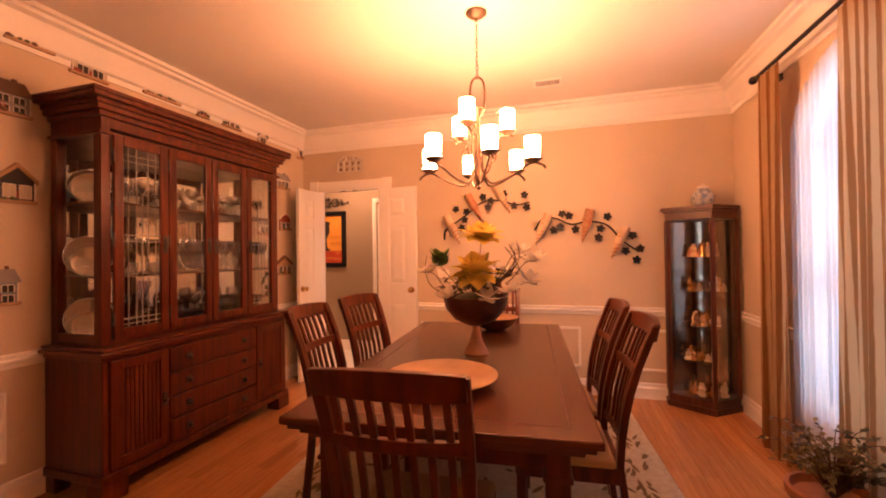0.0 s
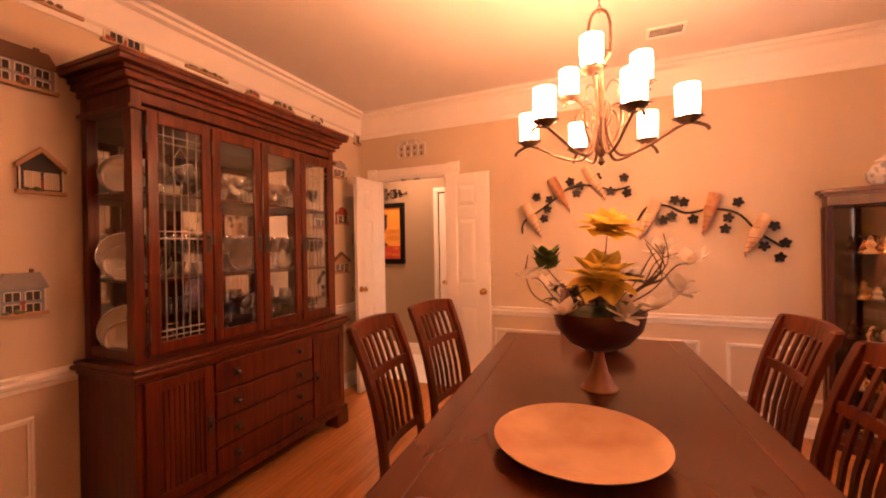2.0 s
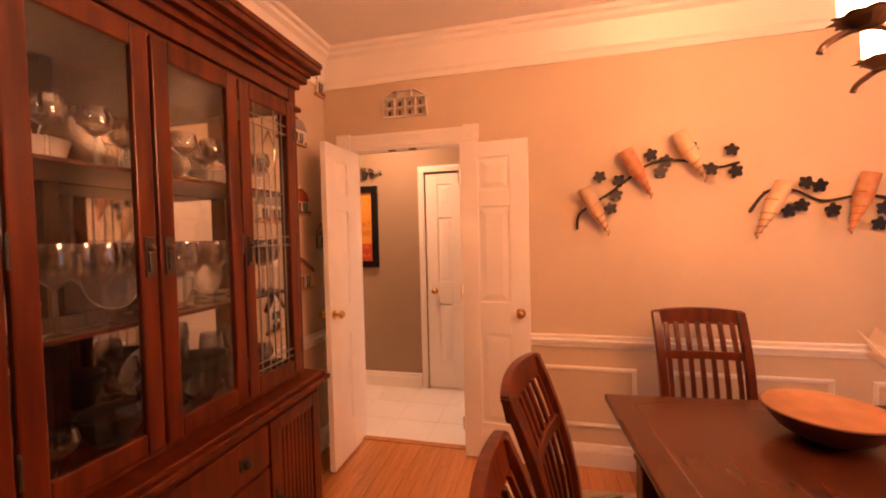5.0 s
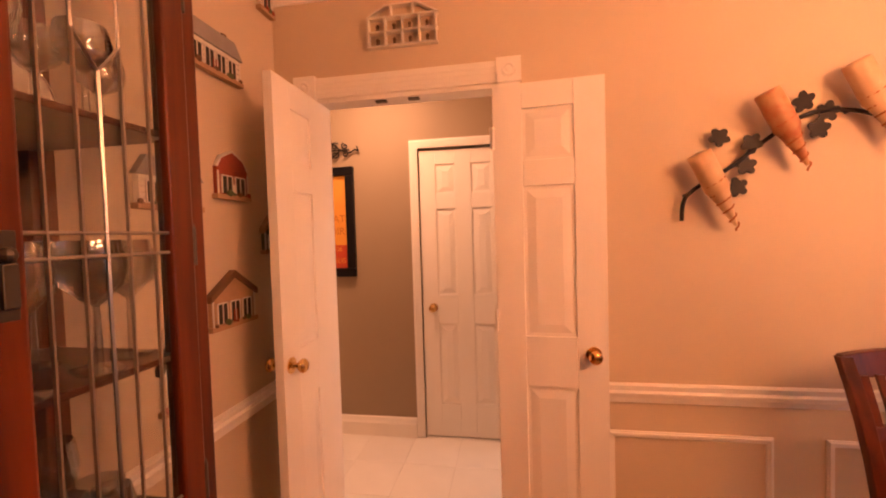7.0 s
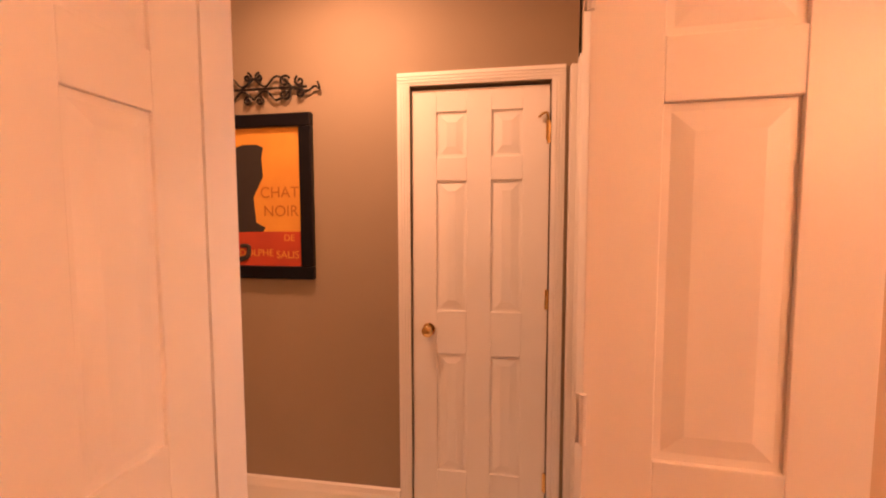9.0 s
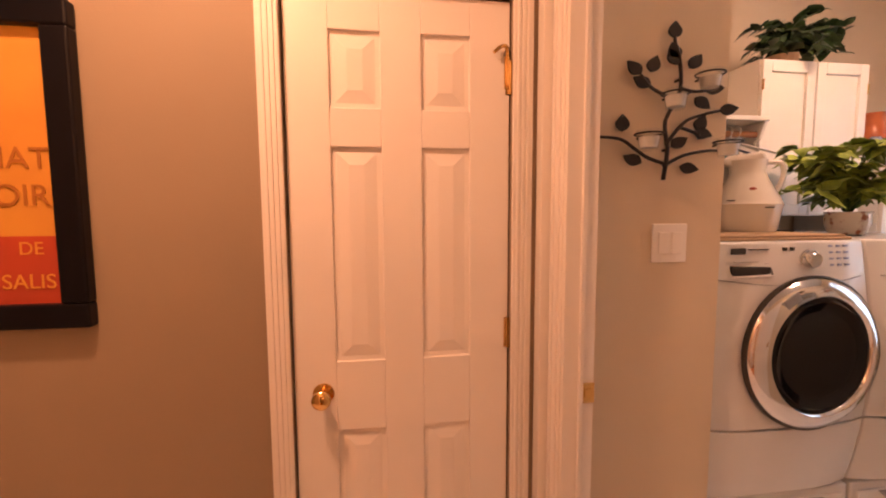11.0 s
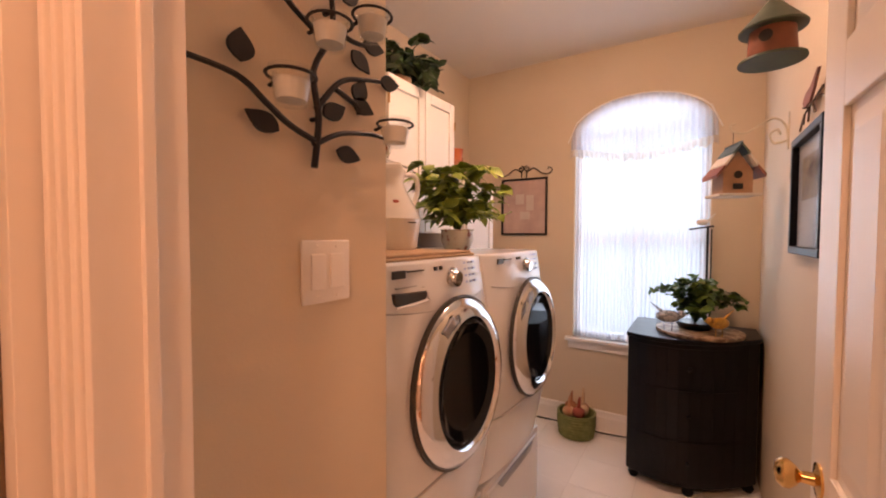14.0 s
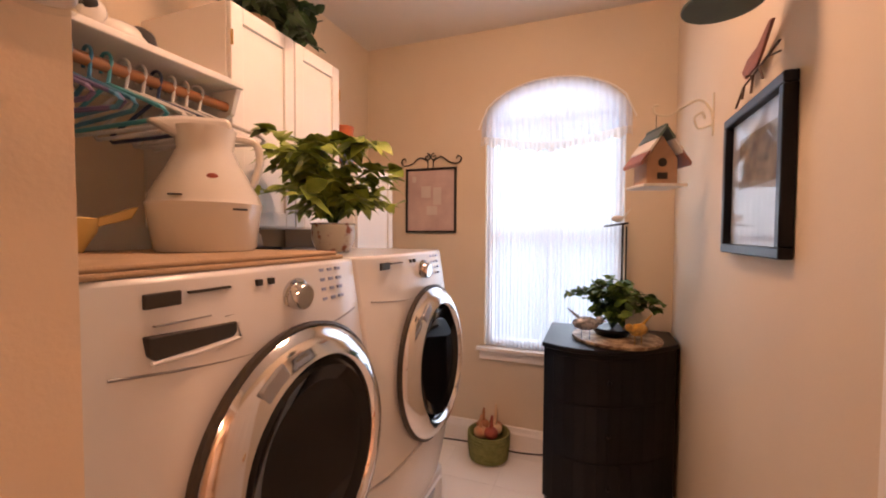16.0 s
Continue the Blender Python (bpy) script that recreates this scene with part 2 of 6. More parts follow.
def ball(at, r, n=10, squash=(1, 1, 1)):
    prof = [(max(1e-4, math.sin(math.pi * k / 8)) * r, -math.cos(math.pi * k / 8) * r) for k in range(9)]
    v, f = lathe(prof, n)
    return [(at[0] + p[0] * squash[0], at[1] + p[1] * squash[1], at[2] + p[2] * squash[2]) for p in v], f


def moved(geo, m):
    return [tuple(m @ Vector(p)) for p in geo[0]], geo[1]


def shape(name, geos, mat, parent=None, bevel=0.0, smooth=False, base=(0, 0, 0)):
    """One mesh object out of several shapes, with its origin at base."""
    if isinstance(geos, tuple):
        geos = [geos]
    v, f = [], []
    for gv, gf in geos:
        k = len(v)
        v += [(p[0] - base[0], p[1] - base[1], p[2] - base[2]) for p in gv]
        f += [tuple(i + k for i in q) for q in gf]
    me = bpy.data.meshes.new(name)
    me.from_pydata(v, [], f)
    bm = bmesh.new()
    bm.from_mesh(me)
    bmesh.ops.recalc_face_normals(bm, faces=bm.faces)
    bm.to_mesh(me)
    bm.free()
    if smooth:
        me.polygons.foreach_set("use_smooth", [True] * len(me.polygons))
        me.set_sharp_from_angle(angle=radians(40))
    me.materials.append(mat)
    ob = new(name, me)
    ob.location = base
    if parent:
        ob.parent = parent
    if bevel:
        mod = ob.modifiers.new("bevel", "BEVEL")
        mod.width, mod.segments, mod.limit_method, mod.angle_limit = bevel, 2, "ANGLE", radians(40)
    return ob


def root(name, label, category, m=None, group="", kind=""):
    e = tagged(new(name), label, category, group, kind)
    e.empty_display_size = 0.05
    if m:
        e.matrix_world = m
    return e


def structure(name, geos, mat, label="", bevel=0.0):
    return tagged(shape(name, geos, mat, bevel=bevel), label, kind="structure")


def letters(text, size, m, mat, parent, name="lettering", depth=0.0006):
    cu = bpy.data.curves.new(name, "FONT")
    cu.body, cu.size, cu.extrude, cu.align_x = text, size, depth, "CENTER"
    tmp = bpy.data.objects.new(name, cu)
    scene.collection.objects.link(tmp)
    me = bpy.data.meshes.new_from_object(tmp.evaluated_get(bpy.context.evaluated_depsgraph_get()))
    bpy.data.objects.remove(tmp)
    me.materials.clear()
    me.materials.append(mat)
    ob = new(name, me)
    ob.parent = parent
    ob.matrix_local = m
    return ob


# ---- walls, floors, ceilings ----
WX0, WX1, WYN, WYL = -2.50, 1.80, 4.00, 4.10   # dining room left, right, far face; laundry side of that wall
HY = 5.05                                      # far wall of the hall
LX, LY = 1.60, 6.12                            # laundry window wall and back wall
CH, LC = 2.74, 2.75
structure("wall_west", box(WX0 - 0.12, WX0, -1.6, WYN, 0, CH), PAINT, "beige painted dining room wall hung with small houses")
structure("wall_south", box(WX0 - 0.12, WX1 + 0.12, -1.72, -1.6, 0, CH), PAINT, "plain beige wall closing the dining room")
OX0, OX1, OZ = -2.30, -1.485, 2.075
structure("wall_north", [box(-3.72, OX0, WYN, WYL, 0, CH), box(OX1, -1.33, WYN, WYL, 0, CH), box(-1.33, LX, WYN, WYL, 0, CH), box(LX, WX1 + 0.12, WYN, WYL, 0, CH), box(OX0, OX1, WYN, WYL, OZ, CH)], PAINT,
          "beige painted wall with a double door opening")
DY0, DY1 = 1.85, 3.00


def arch_wall(name, x0, x1, y0, y1, wy0, wy1, sill, spring, top, height, mat, label):
    mid, half = (wy0 + wy1) / 2, (wy1 - wy0) / 2
    curve = [(mid - half * math.cos(math.pi * k / 16), spring + (top - spring) * math.sin(math.pi * k / 16)) for k in range(17)]
    geos = [box(x0, x1, y0, wy0, 0, height), box(x0, x1, wy1, y1, 0, height), box(x0, x1, wy0, wy1, 0, sill)]
    for a, b in zip(curve, curve[1:]):
        geos.append(prism([a, b, (b[0], height), (a[0], height)], x0, x1, "x"))
    return structure(name, geos, mat, label)


arch_wall("wall_east", WX1, WX1 + 0.12, -1.6, WYN, DY0, DY1, 0.35, 1.95, 2.42, CH, PAINT, "beige wall with an arched window")
WY0, WY1 = 4.37, 5.22
arch_wall("wall_laundry_east", LX, LX + 0.12, WYL, LY + 0.12, WY0, WY1, 0.66, 2.13, 2.37, LC, LPAINT, "cream laundry wall with an arched window")
structure("wall_laundry_north", box(-0.763, LX, LY, LY + 0.12, 0, LC), LPAINT, "cream laundry back wall")
structure("wall_laundry_south", box(-1.18, LX, WYL + 0.001, WYL + 0.012, 0, LC), LPAINT, "cream laundry side wall")
structure("wall_sconce", box(-1.312, -0.763, HY, LY + 0.12, 0, LC), LPAINT, "beige wall end with a candle sconce and a switch")
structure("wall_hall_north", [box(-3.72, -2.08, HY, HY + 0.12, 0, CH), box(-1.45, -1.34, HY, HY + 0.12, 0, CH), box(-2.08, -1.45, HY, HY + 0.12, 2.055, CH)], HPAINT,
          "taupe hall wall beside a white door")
# added backing: its near-black colour stands in for deep shade in the wall slit
structure("wall_closet", box(-3.72, -1.312, HY + 0.4, HY + 0.5, 0, CH), HOUSE_COLOURS["dark"], "added near-black backing that stands in for shade in the slit")
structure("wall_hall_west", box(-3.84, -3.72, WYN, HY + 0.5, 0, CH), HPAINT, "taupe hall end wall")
structure("wall_partition", [box(-1.33, -1.265, WYL, 4.19, 0, LC), box(-1.33, -1.265, 4.935, HY, 0, LC), box(-1.33, -1.265, 4.19, 4.935, 2.05, LC)], LPAINT,
          "short wall with the laundry doorway")
structure("ceiling", box(WX0 - 0.12, WX1 + 0.12, -1.72, WYL, CH, CH + 0.1), CEIL, "white painted dining room ceiling")
structure("ceiling_hall", box(-3.84, -1.25, WYL, HY + 0.5, 2.62, CH + 0.1), CEIL, "white painted hall ceiling")
structure("ceiling_laundry", box(-1.25, LX + 0.12, WYL, LY + 0.12, LC, LC + 0.1), CEIL, "white painted laundry ceiling")
structure("ground", box(-60, 60, -60, 60, -0.5, -0.3), material("lawn", (0.07, 0.10, 0.03), 0.9, scale=3), "plain lawn outside the windows")


def sweep(name, pts, profile, mat, label, closed=False):
    """A moulding: a profile (outwards, up) run along a line on a wall, mitred at the corners; the room lies on the line's right."""
    v, f, n, k = [], [], len(pts), len(profile)
    for i, p in enumerate(pts):
        p = Vector(p)
        a = (p - Vector(pts[i - 1])).normalized() if i or closed else None
        b = (Vector(pts[(i + 1) % n]) - p).normalized() if i < n - 1 or closed else None
        a, b = a or b, b or a
        na, nb = Vector((a.y, -a.x)), Vector((b.y, -b.x))
        m = na + nb
        m = m / m.dot(na) if abs(m.dot(na)) > 1e-3 else na
        for o, z in profile:
            v.append((p.x + m.x * o, p.y + m.y * o, z))
    for i in range(n if closed else n - 1):
        for j in range(k):
            a, b = i * k + j, i * k + (j + 1) % k
            c, d = ((i + 1) % n) * k + (j + 1) % k, ((i + 1) % n) * k + j
            f.append((a, b, c, d))
    if not closed:
        f += [tuple(range(k)), tuple(range((n - 1) * k, n * k))[::-1]]
    return structure(name, (v, f), mat, label)


CROWN = [(0.001, CH - 0.235), (0.012, CH - 0.235), (0.016, CH - 0.20), (0.03, CH - 0.185), (0.05, CH - 0.14), (0.085, CH - 0.065), (0.115, CH - 0.05), (0.12, CH - 0.03), (0.15, CH - 0.026), (0.15, CH - 0.001), (0.001, CH - 0.001)]
RAIL = [(0.001, 0.742), (0.012, 0.745), (0.014, 0.767), (0.026, 0.773), (0.03, 0.789), (0.02, 0.797), (0.024, 0.817), (0.001, 0.823)]
BASE = [(0.001, 0.0), (0.02, 0.0), (0.02, 0.095), (0.014, 0.11), (0.012, 0.135), (0.001, 0.142)]
sweep("trim_crown", [(WX0, -1.6), (WX0, WYN), (WX1, WYN), (WX1, -1.6)], CROWN, TRIM, "white stepped crown moulding")
for nm, prof, what in (("trim_chair_rail", RAIL, "white chair rail moulding"), ("baseboard", BASE, "white baseboard")):
    sweep(nm + "_west", [(WX0, -1.6), (WX0, WYN - 0.001)], prof, TRIM, what)
    sweep(nm + "_north", [(OX1 + 0.095, WYN), (WX1 - 0.001, WYN)], prof, TRIM, what)
    sweep(nm + "_east", [(WX1, WYN - 0.03), (WX1, DY1 + 0.02)], prof, TRIM, what)
sweep("baseboard_hall", [(-3.7, HY), (-2.14, HY)], BASE, TRIM, "white hall baseboard")
sweep("baseboard_laundry", [(0.7, LY), (LX, LY), (LX, WYL + 0.02)], BASE, TRIM, "white laundry baseboard")


def panel_moulding(name, axis, at, a, b, z0, z1):
    """A picture-frame moulding on the wall at x or y = at."""
    w, geos = 0.026, []
    for d, w0, w1 in ((0.010, 0.0, w), (0.017, 0.005, 0.016)):
        rects = [(a + w0, b - w0, z0 + w0, z0 + w1), (a + w0, b - w0, z1 - w1, z1 - w0), (a + w0, a + w1, z0 + w1, z1 - w1), (b - w1, b - w0, z0 + w1, z1 - w1)]
        for p, q, r, s in rects:
            geos.append(box(p, q, at - d, at - 0.0005, r, s) if axis == "y" else box(at + 0.0005, at + d, p, q, r, s))
    structure(name, geos, TRIM, "white panel moulding on the wainscot", 0.002)


for k, (a, b) in enumerate(((-1.07, -0.46), (-0.28, 0.53), (0.70, 1.45))):
    panel_moulding("trim_panel_north_%d" % k, "y", WYN, a, b, 0.245, 0.625)
for k, (a, b) in enumerate(((-0.6, 0.25), (0.42, 1.38))):
    panel_moulding("trim_panel_west_%d" % k, "x", WX0, a, b, 0.245, 0.625)


def casing(name, x0, x1, top, y, out, w=0.085, rosette=False, sides=(1, 1), mat=TRIM):
    """Fluted door casing round an opening on the wall at y; out is -1 where it faces -y."""
    geos = []

    def board(a, b, c, d, upright):
        geos.append(box(a, b, min(y, y + out * 0.014), max(y, y + out * 0.014), c, d))
        for s in (0.18, 0.42, 0.66):
            if upright:
                geos.append(box(a + (b - a) * s, a + (b - a) * (s + 0.16), min(y, y + out * 0.0175), max(y, y + out * 0.0175), c, d))
            else:
                geos.append(box(a, b, min(y, y + out * 0.0175), max(y, y + out * 0.0175), c + (d - c) * s, c + (d - c) * (s + 0.16)))
    if sides[0]:
        board(x0 - w, x0, 0, top, True)
    if sides[1]:
        board(x1, x1 + w, 0, top, True)
    board(x0 if rosette else x0 - w, x1 if rosette else x1 + w, top, top + w, False)
    if rosette:
        for c, s in ((x0 - w / 2, sides[0]), (x1 + w / 2, sides[1])):
            if s:
                geos.append(box(c - w / 2 - 0.006, c + w / 2 + 0.006, min(y, y + out * 0.026), max(y, y + out * 0.026), top - 0.004, top + w + 0.008))
                geos.append(moved(lathe([(0.03, 0), (0.03, 0.006), (0.02, 0.008), (0.016, 0.004), (0.001, 0.008)], 18), pose(c, y + out * 0.026, top + w / 2, 90 if out < 0 else -90)))
    return structure(name, geos, mat, "white moulded door casing", 0.0015)


casing("trim_casing_dining", OX0, OX1, OZ, WYN, -1, 0.09, True)
structure("trim_jamb_dining", [box(OX0, OX0 + 0.018, WYN, WYL, 0, OZ - 0.018), box(OX1 - 0.006, OX1, WYN, WYL, 0, OZ - 0.018), box(OX0, OX1, WYN, WYL, OZ - 0.018, OZ)], TRIM, "white door jamb")
structure("trim_catch", [box(-2.03, -1.98, 4.02, 4.05, OZ - 0.024, OZ - 0.018), box(-1.88, -1.83, 4.02, 4.05, OZ - 0.024, OZ - 0.018)], PEWTER, "two metal ball catches in the door head")
casing("trim_casing_hall", -2.08, -1.45, 2.055, HY, -1, 0.057)
structure("trim_jamb_laundry", [box(-1.342, -1.253, 4.918, 4.935, 0, 2.05), box(-1.342, -1.253, 4.19, 4.205, 0, 2.05), box(-1.342, -1.253, 4.205, 4.918, 2.033, 2.05),
                               box(-1.30, -1.288, 4.908, 4.918, 0, 2.033), box(-1.376, -1.347, 5.006, HY, 0, 2.10)], TRIM, "white laundry door jamb", 0.001)
for k, (xa, xb) in enumerate(((-1.346, -1.33), (-1.265, -1.249))):
    structure("trim_casing_laundry_%d" % k, [box(xa, xb, 4.935, 5.005, 0, 2.12), box(xa - 0.006, xb + 0.006, 4.95, 4.962, 0, 2.12), box(xa - 0.006, xb + 0.006, 4.985, 5.0, 0, 2.12), box(xa, xb, 4.12, 4.19, 0, 2.12),
                                             box(xa, xb, 4.19, 4.935, 2.05, 2.12)], TRIM, "white moulded casing of the laundry doorway", 0.002)
plate = root("strike_plate", "small brass strike plate on the white jamb", "strike plate", pose(-1.272, 4.917, 0.952))
shape("body", [box(-0.02, 0.02, -0.003, 0, -0.028, 0.028), box(-0.009, 0.009, -0.0045, -0.003, -0.012, 0.012)], BRASS, plate, 0.001)


# ---- doors ----
def knob(parent, x, y, z, out, mat=BRASS):
    prof = [(0.030, 0), (0.030, 0.004), (0.012, 0.008), (0.010, 0.026), (0.018, 0.032), (0.026, 0.043), (0.026, 0.052), (0.018, 0.061), (0.001, 0.064)]
    return shape("knob", moved(lathe(prof, 20), pose(x, y, z, 90 if out < 0 else -90)), mat, parent, smooth=True)


def panel_door(name, label, w, m, cols, knob_x, knob_z=0.95, h=2.03, t=0.035, hinges=0.0):
    d = root(name, label, "door", m)
    s = 0.116
    zs = ((0.235, 0.81), (1.015, 1.62), (1.725, 1.93))
    mid = 0.112
    pw = (w - 2 * s - (cols - 1) * mid) / cols
    r, geos = 0.009, [box(0, w, -t / 2 + 0.009, t / 2 - 0.009, 0, h)]
    xs = [(s + k * (pw + mid), s + k * (pw + mid) + pw) for k in range(cols)]
    edges = [0] + [v for z in zs for v in z] + [h]
    for side in (-1, 1):
        ya, yb = sorted((side * (t / 2 - r - 0.001), side * t / 2))
        geos += [box(0, s, ya, yb, 0, h), box(w - s, w, ya, yb, 0, h)]
        for k in range(cols - 1):
            geos.append(box(xs[k][1], xs[k + 1][0], ya, yb, 0, h))
        for k in range(0, len(edges), 2):
            for a, b in xs:
                geos.append(box(a, b, ya, yb, edges[k], edges[k + 1]))
    shape("body", geos, TRIM, d, 0.002)
    for side in (-1, 1):
        for a, b in xs:
            for z0, z1 in zs:
                y0, y1 = side * (t / 2 - r), side * (t / 2 - 0.002)
                e = 0.014
                i = e + 0.034
                v = [(a + e, y0, z0 + e), (b - e, y0, z0 + e), (b - e, y0, z1 - e), (a + e, y0, z1 - e), (a + i, y1, z0 + i), (b - i, y1, z0 + i), (b - i, y1, z1 - i), (a + i, y1, z1 - i)]
                shape("panel", (v, [(0, 1, 5, 4), (1, 2, 6, 5), (2, 3, 7, 6), (3, 0, 4, 7), (4, 5, 6, 7), (3, 2, 1, 0)]), TRIM, d)
        knob(d, knob_x, side * t / 2, knob_z, side)
    for z in (0.22, 1.08, 1.82):
        shape("hinge", [box(hinges - 0.012, hinges + 0.012, -t / 2 - 0.002, -t / 2, z - 0.045, z + 0.045), lathe([(0.006, z - 0.045), (0.006, z + 0.045)], 8, (hinges, -t / 2 - 0.005, 0))], BRASS if cols == 2 else TRIM, d)
    return d


panel_door("door_leaf", "narrow white three-panel door leaf standing open", 0.43, pose(-1.508, 3.951, 0.012, 0, 0, -3.5), 1, 0.375)
panel_door("door_leaf", "narrow white three-panel door leaf standing open", 0.385, pose(-2.278, 3.965, 0.012, 0, 0, -89.5), 1, 0.335, 0.97)
hd = panel_door("door", "closed white six-panel door with brass knob", 0.62, pose(-2.075, HY + 0.030, 0.01), 2, 0.078, 0.925, hinges=0.62)
panel_door("door", "white six-panel laundry door standing open at the wall", 0.74, pose(-1.215, 4.225, 0.01, 0, 0, 0.5), 2, 0.68, 0.98)
hk = root("door_hook", "small brass hook latch on the door edge", "hook", pose(-1.475, HY + 0.011, 1.86))
shape("body", [tube(smooth_path([(0.012, -0.004, -0.05), (0.012, -0.006, 0.03), (0.006, -0.008, 0.055), (-0.012, -0.012, 0.05), (-0.03, -0.014, 0.035)]), 0.005, 8), box(0.004, 0.02, -0.003, 0.0, -0.06, 0.03)], BRASS, hk)

# ---- windows ----
for nm, x, a, b, z0, sp, tp in (("window_dining", WX1 + 0.06, DY0, DY1, 0.35, 1.95, 2.42), ("window_laundry", LX + 0.06, WY0, WY1, 0.66, 2.13, 2.37)):
    mid, half = (a + b) / 2, (b - a) / 2
    arc = [(x, mid - (half - 0.02) * math.cos(math.pi * k / 20), sp + (tp - sp - 0.02) * math.sin(math.pi * k / 20)) for k in range(21)]
    geos = [tube(arc, 0.022, 6), box(x - 0.025, x + 0.025, a, a + 0.045, z0, sp), box(x - 0.025, x + 0.025, b - 0.045, b, z0, sp), box(x - 0.025, x + 0.025, a, b, z0, z0 + 0.05),
            box(x - 0.02, x + 0.02, a, b, (z0 + sp) / 2 - 0.02, (z0 + sp) / 2 + 0.02), box(x - 0.015, x + 0.015, mid - 0.012, mid + 0.012, z0, sp), box(x - 0.02, x + 0.02, a, b, sp - 0.02, sp + 0.02)]
    win = structure(nm, geos, TRIM, "white arched window with sheer curtain")
    pane = shape("pane", box(x - 0.003, x + 0.003, a + 0.03, b - 0.03, z0 + 0.03, sp), GLASS, win)
    pane.visible_shadow = False
structure("trim_sill_laundry", [box(LX - 0.045, LX + 0.03, WY0 - 0.05, WY1 + 0.05, 0.635, 0.66), box(LX - 0.018, LX, WY0 - 0.03, WY1 + 0.03, 0.575, 0.635)], TRIM, "white wooden window sill", 0.004)


def cloth_sheet(name, y0, y1, low, top, x, amp, waves, mat, parent, rows=10, hem=None, seed=1, flare=0.0, lean=0.0):
    """Hanging gathered cloth across y; low and top give z at a share s of the width."""
    rnd = random.Random(seed)
    ph = [rnd.uniform(0, 6.3) for _ in range(4)]
    n = max(40, int(waves * 9))
    v, f = [], []
    for r in range(rows + 1):
        g = r / rows
        for i in range(n + 1):
            s = i / n
            z = top(s) + (low(s) - top(s)) * g
            k = 2 * math.pi * waves * s
            off = amp * (0.4 + 0.6 * g) * (math.sin(k + ph[0] + 0.5 * math.sin(3 * s + ph[1])) + 0.4 * math.sin(0.37 * k + ph[2]))
            w = (s - 0.5) * (1 + flare * g) + 0.5
            v.append((x + off + lean * g, y0 + (y1 - y0) * w, z))
    for r in range(rows):
        for i in range(n):
            a = r * (n + 1) + i
            f.append((a, a + 1, a + n + 2, a + n + 1))
    return shape(name, (v, f), mat, parent, smooth=True)


def arch_z(s, sp, tp):
    return sp + (tp - sp) * math.sqrt(max(0, 1 - (2 * s - 1) ** 2))


c = root("sheer_curtain", "sheer white gathered curtain over the arched laundry window", "curtain", pose(0, 0, 0))
cloth_sheet("panel_cloth", WY0 + 0.005, WY1 - 0.005, lambda s: 0.665, lambda s: arch_z(s, 2.13, 2.365), LX + 0.005, 0.006, 34, SHEER_D, c, 6, seed=3)
cloth_sheet("valance", WY0 - 0.03, WY1 + 0.03, lambda s: arch_z(s, 2.04, 2.10) - 0.11 * math.sin(math.pi * s) + 0.0, lambda s: arch_z(s, 2.10, 2.385), LX - 0.012, 0.009, 24, SHEER_D, c, 6, seed=4)
cloth_sheet("hem", WY0 - 0.03, WY1 + 0.03, lambda s: arch_z(s, 1.985, 2.045) - 0.11 * math.sin(math.pi * s) + 0.012 * math.sin(s * 60), lambda s: arch_z(s, 2.04, 2.10) - 0.11 * math.sin(math.pi * s), LX - 0.016, 0.012, 24,
            cloth_material("hem_cloth", (0.80, 0.74, 0.68), 0.15), c, 3, seed=5)
shape("rod", tube([(LX - 0.012, WY0 - 0.05 + (WY1 - WY0 + 0.1) * k / 16, arch_z(min(1, max(0, k / 16)), 2.10, 2.385) + 0.003) for k in range(17)], 0.006, 6), TRIM, c)
c = root("sheer_curtain", "sheer white floor-length curtain at the dining window", "curtain", pose(0, 0, 0))
cloth_sheet("panel_cloth", DY0 - 0.02, DY1 + 0.02, lambda s: 0.03, lambda s: arch_z(s, 2.0, 2.44), WX1 - 0.035, 0.012, 22, SHEER_D, c, 8, seed=6)
for k, (a, b) in enumerate(((2.93, 3.21), (1.94, 2.36))):
    c = root("curtain", "striped brown and tan floor-length drape on an iron rod", "curtain", pose(0, 0, 0), "drapes at the dining window")
    cloth_sheet("cloth", a, b, lambda s: 0.02, lambda s: 2.49, WX1 - 0.13, 0.026, 6, STRIPE, c, 14, seed=9 + k, flare=0.30)
c = root("curtain_rod", "dark iron curtain rod with ball finials", "curtain rod", pose(0, 0, 0))
shape("rod", tube([(WX1 - 0.13, 1.60, 2.51), (WX1 - 0.13, 3.24, 2.51)], 0.013, 10), BLACK_IRON, c, smooth=True)
shape("finial", [ball((WX1 - 0.13, 3.27, 2.51), 0.028), lathe([(0.02, 0), (0.02, 0.02)], 10, (WX1 - 0.13, 3.235, 2.50))], BLACK_IRON, c, smooth=True)
for y in (1.72, 3.19):
    shape("bracket", [tube([(WX1 - 0.13, y, 2.50), (WX1, y, 2.50)], 0.008, 6), box(WX1 - 0.008, WX1, y - 0.02, y + 0.02, 2.46, 2.54)], BLACK_IRON, c)


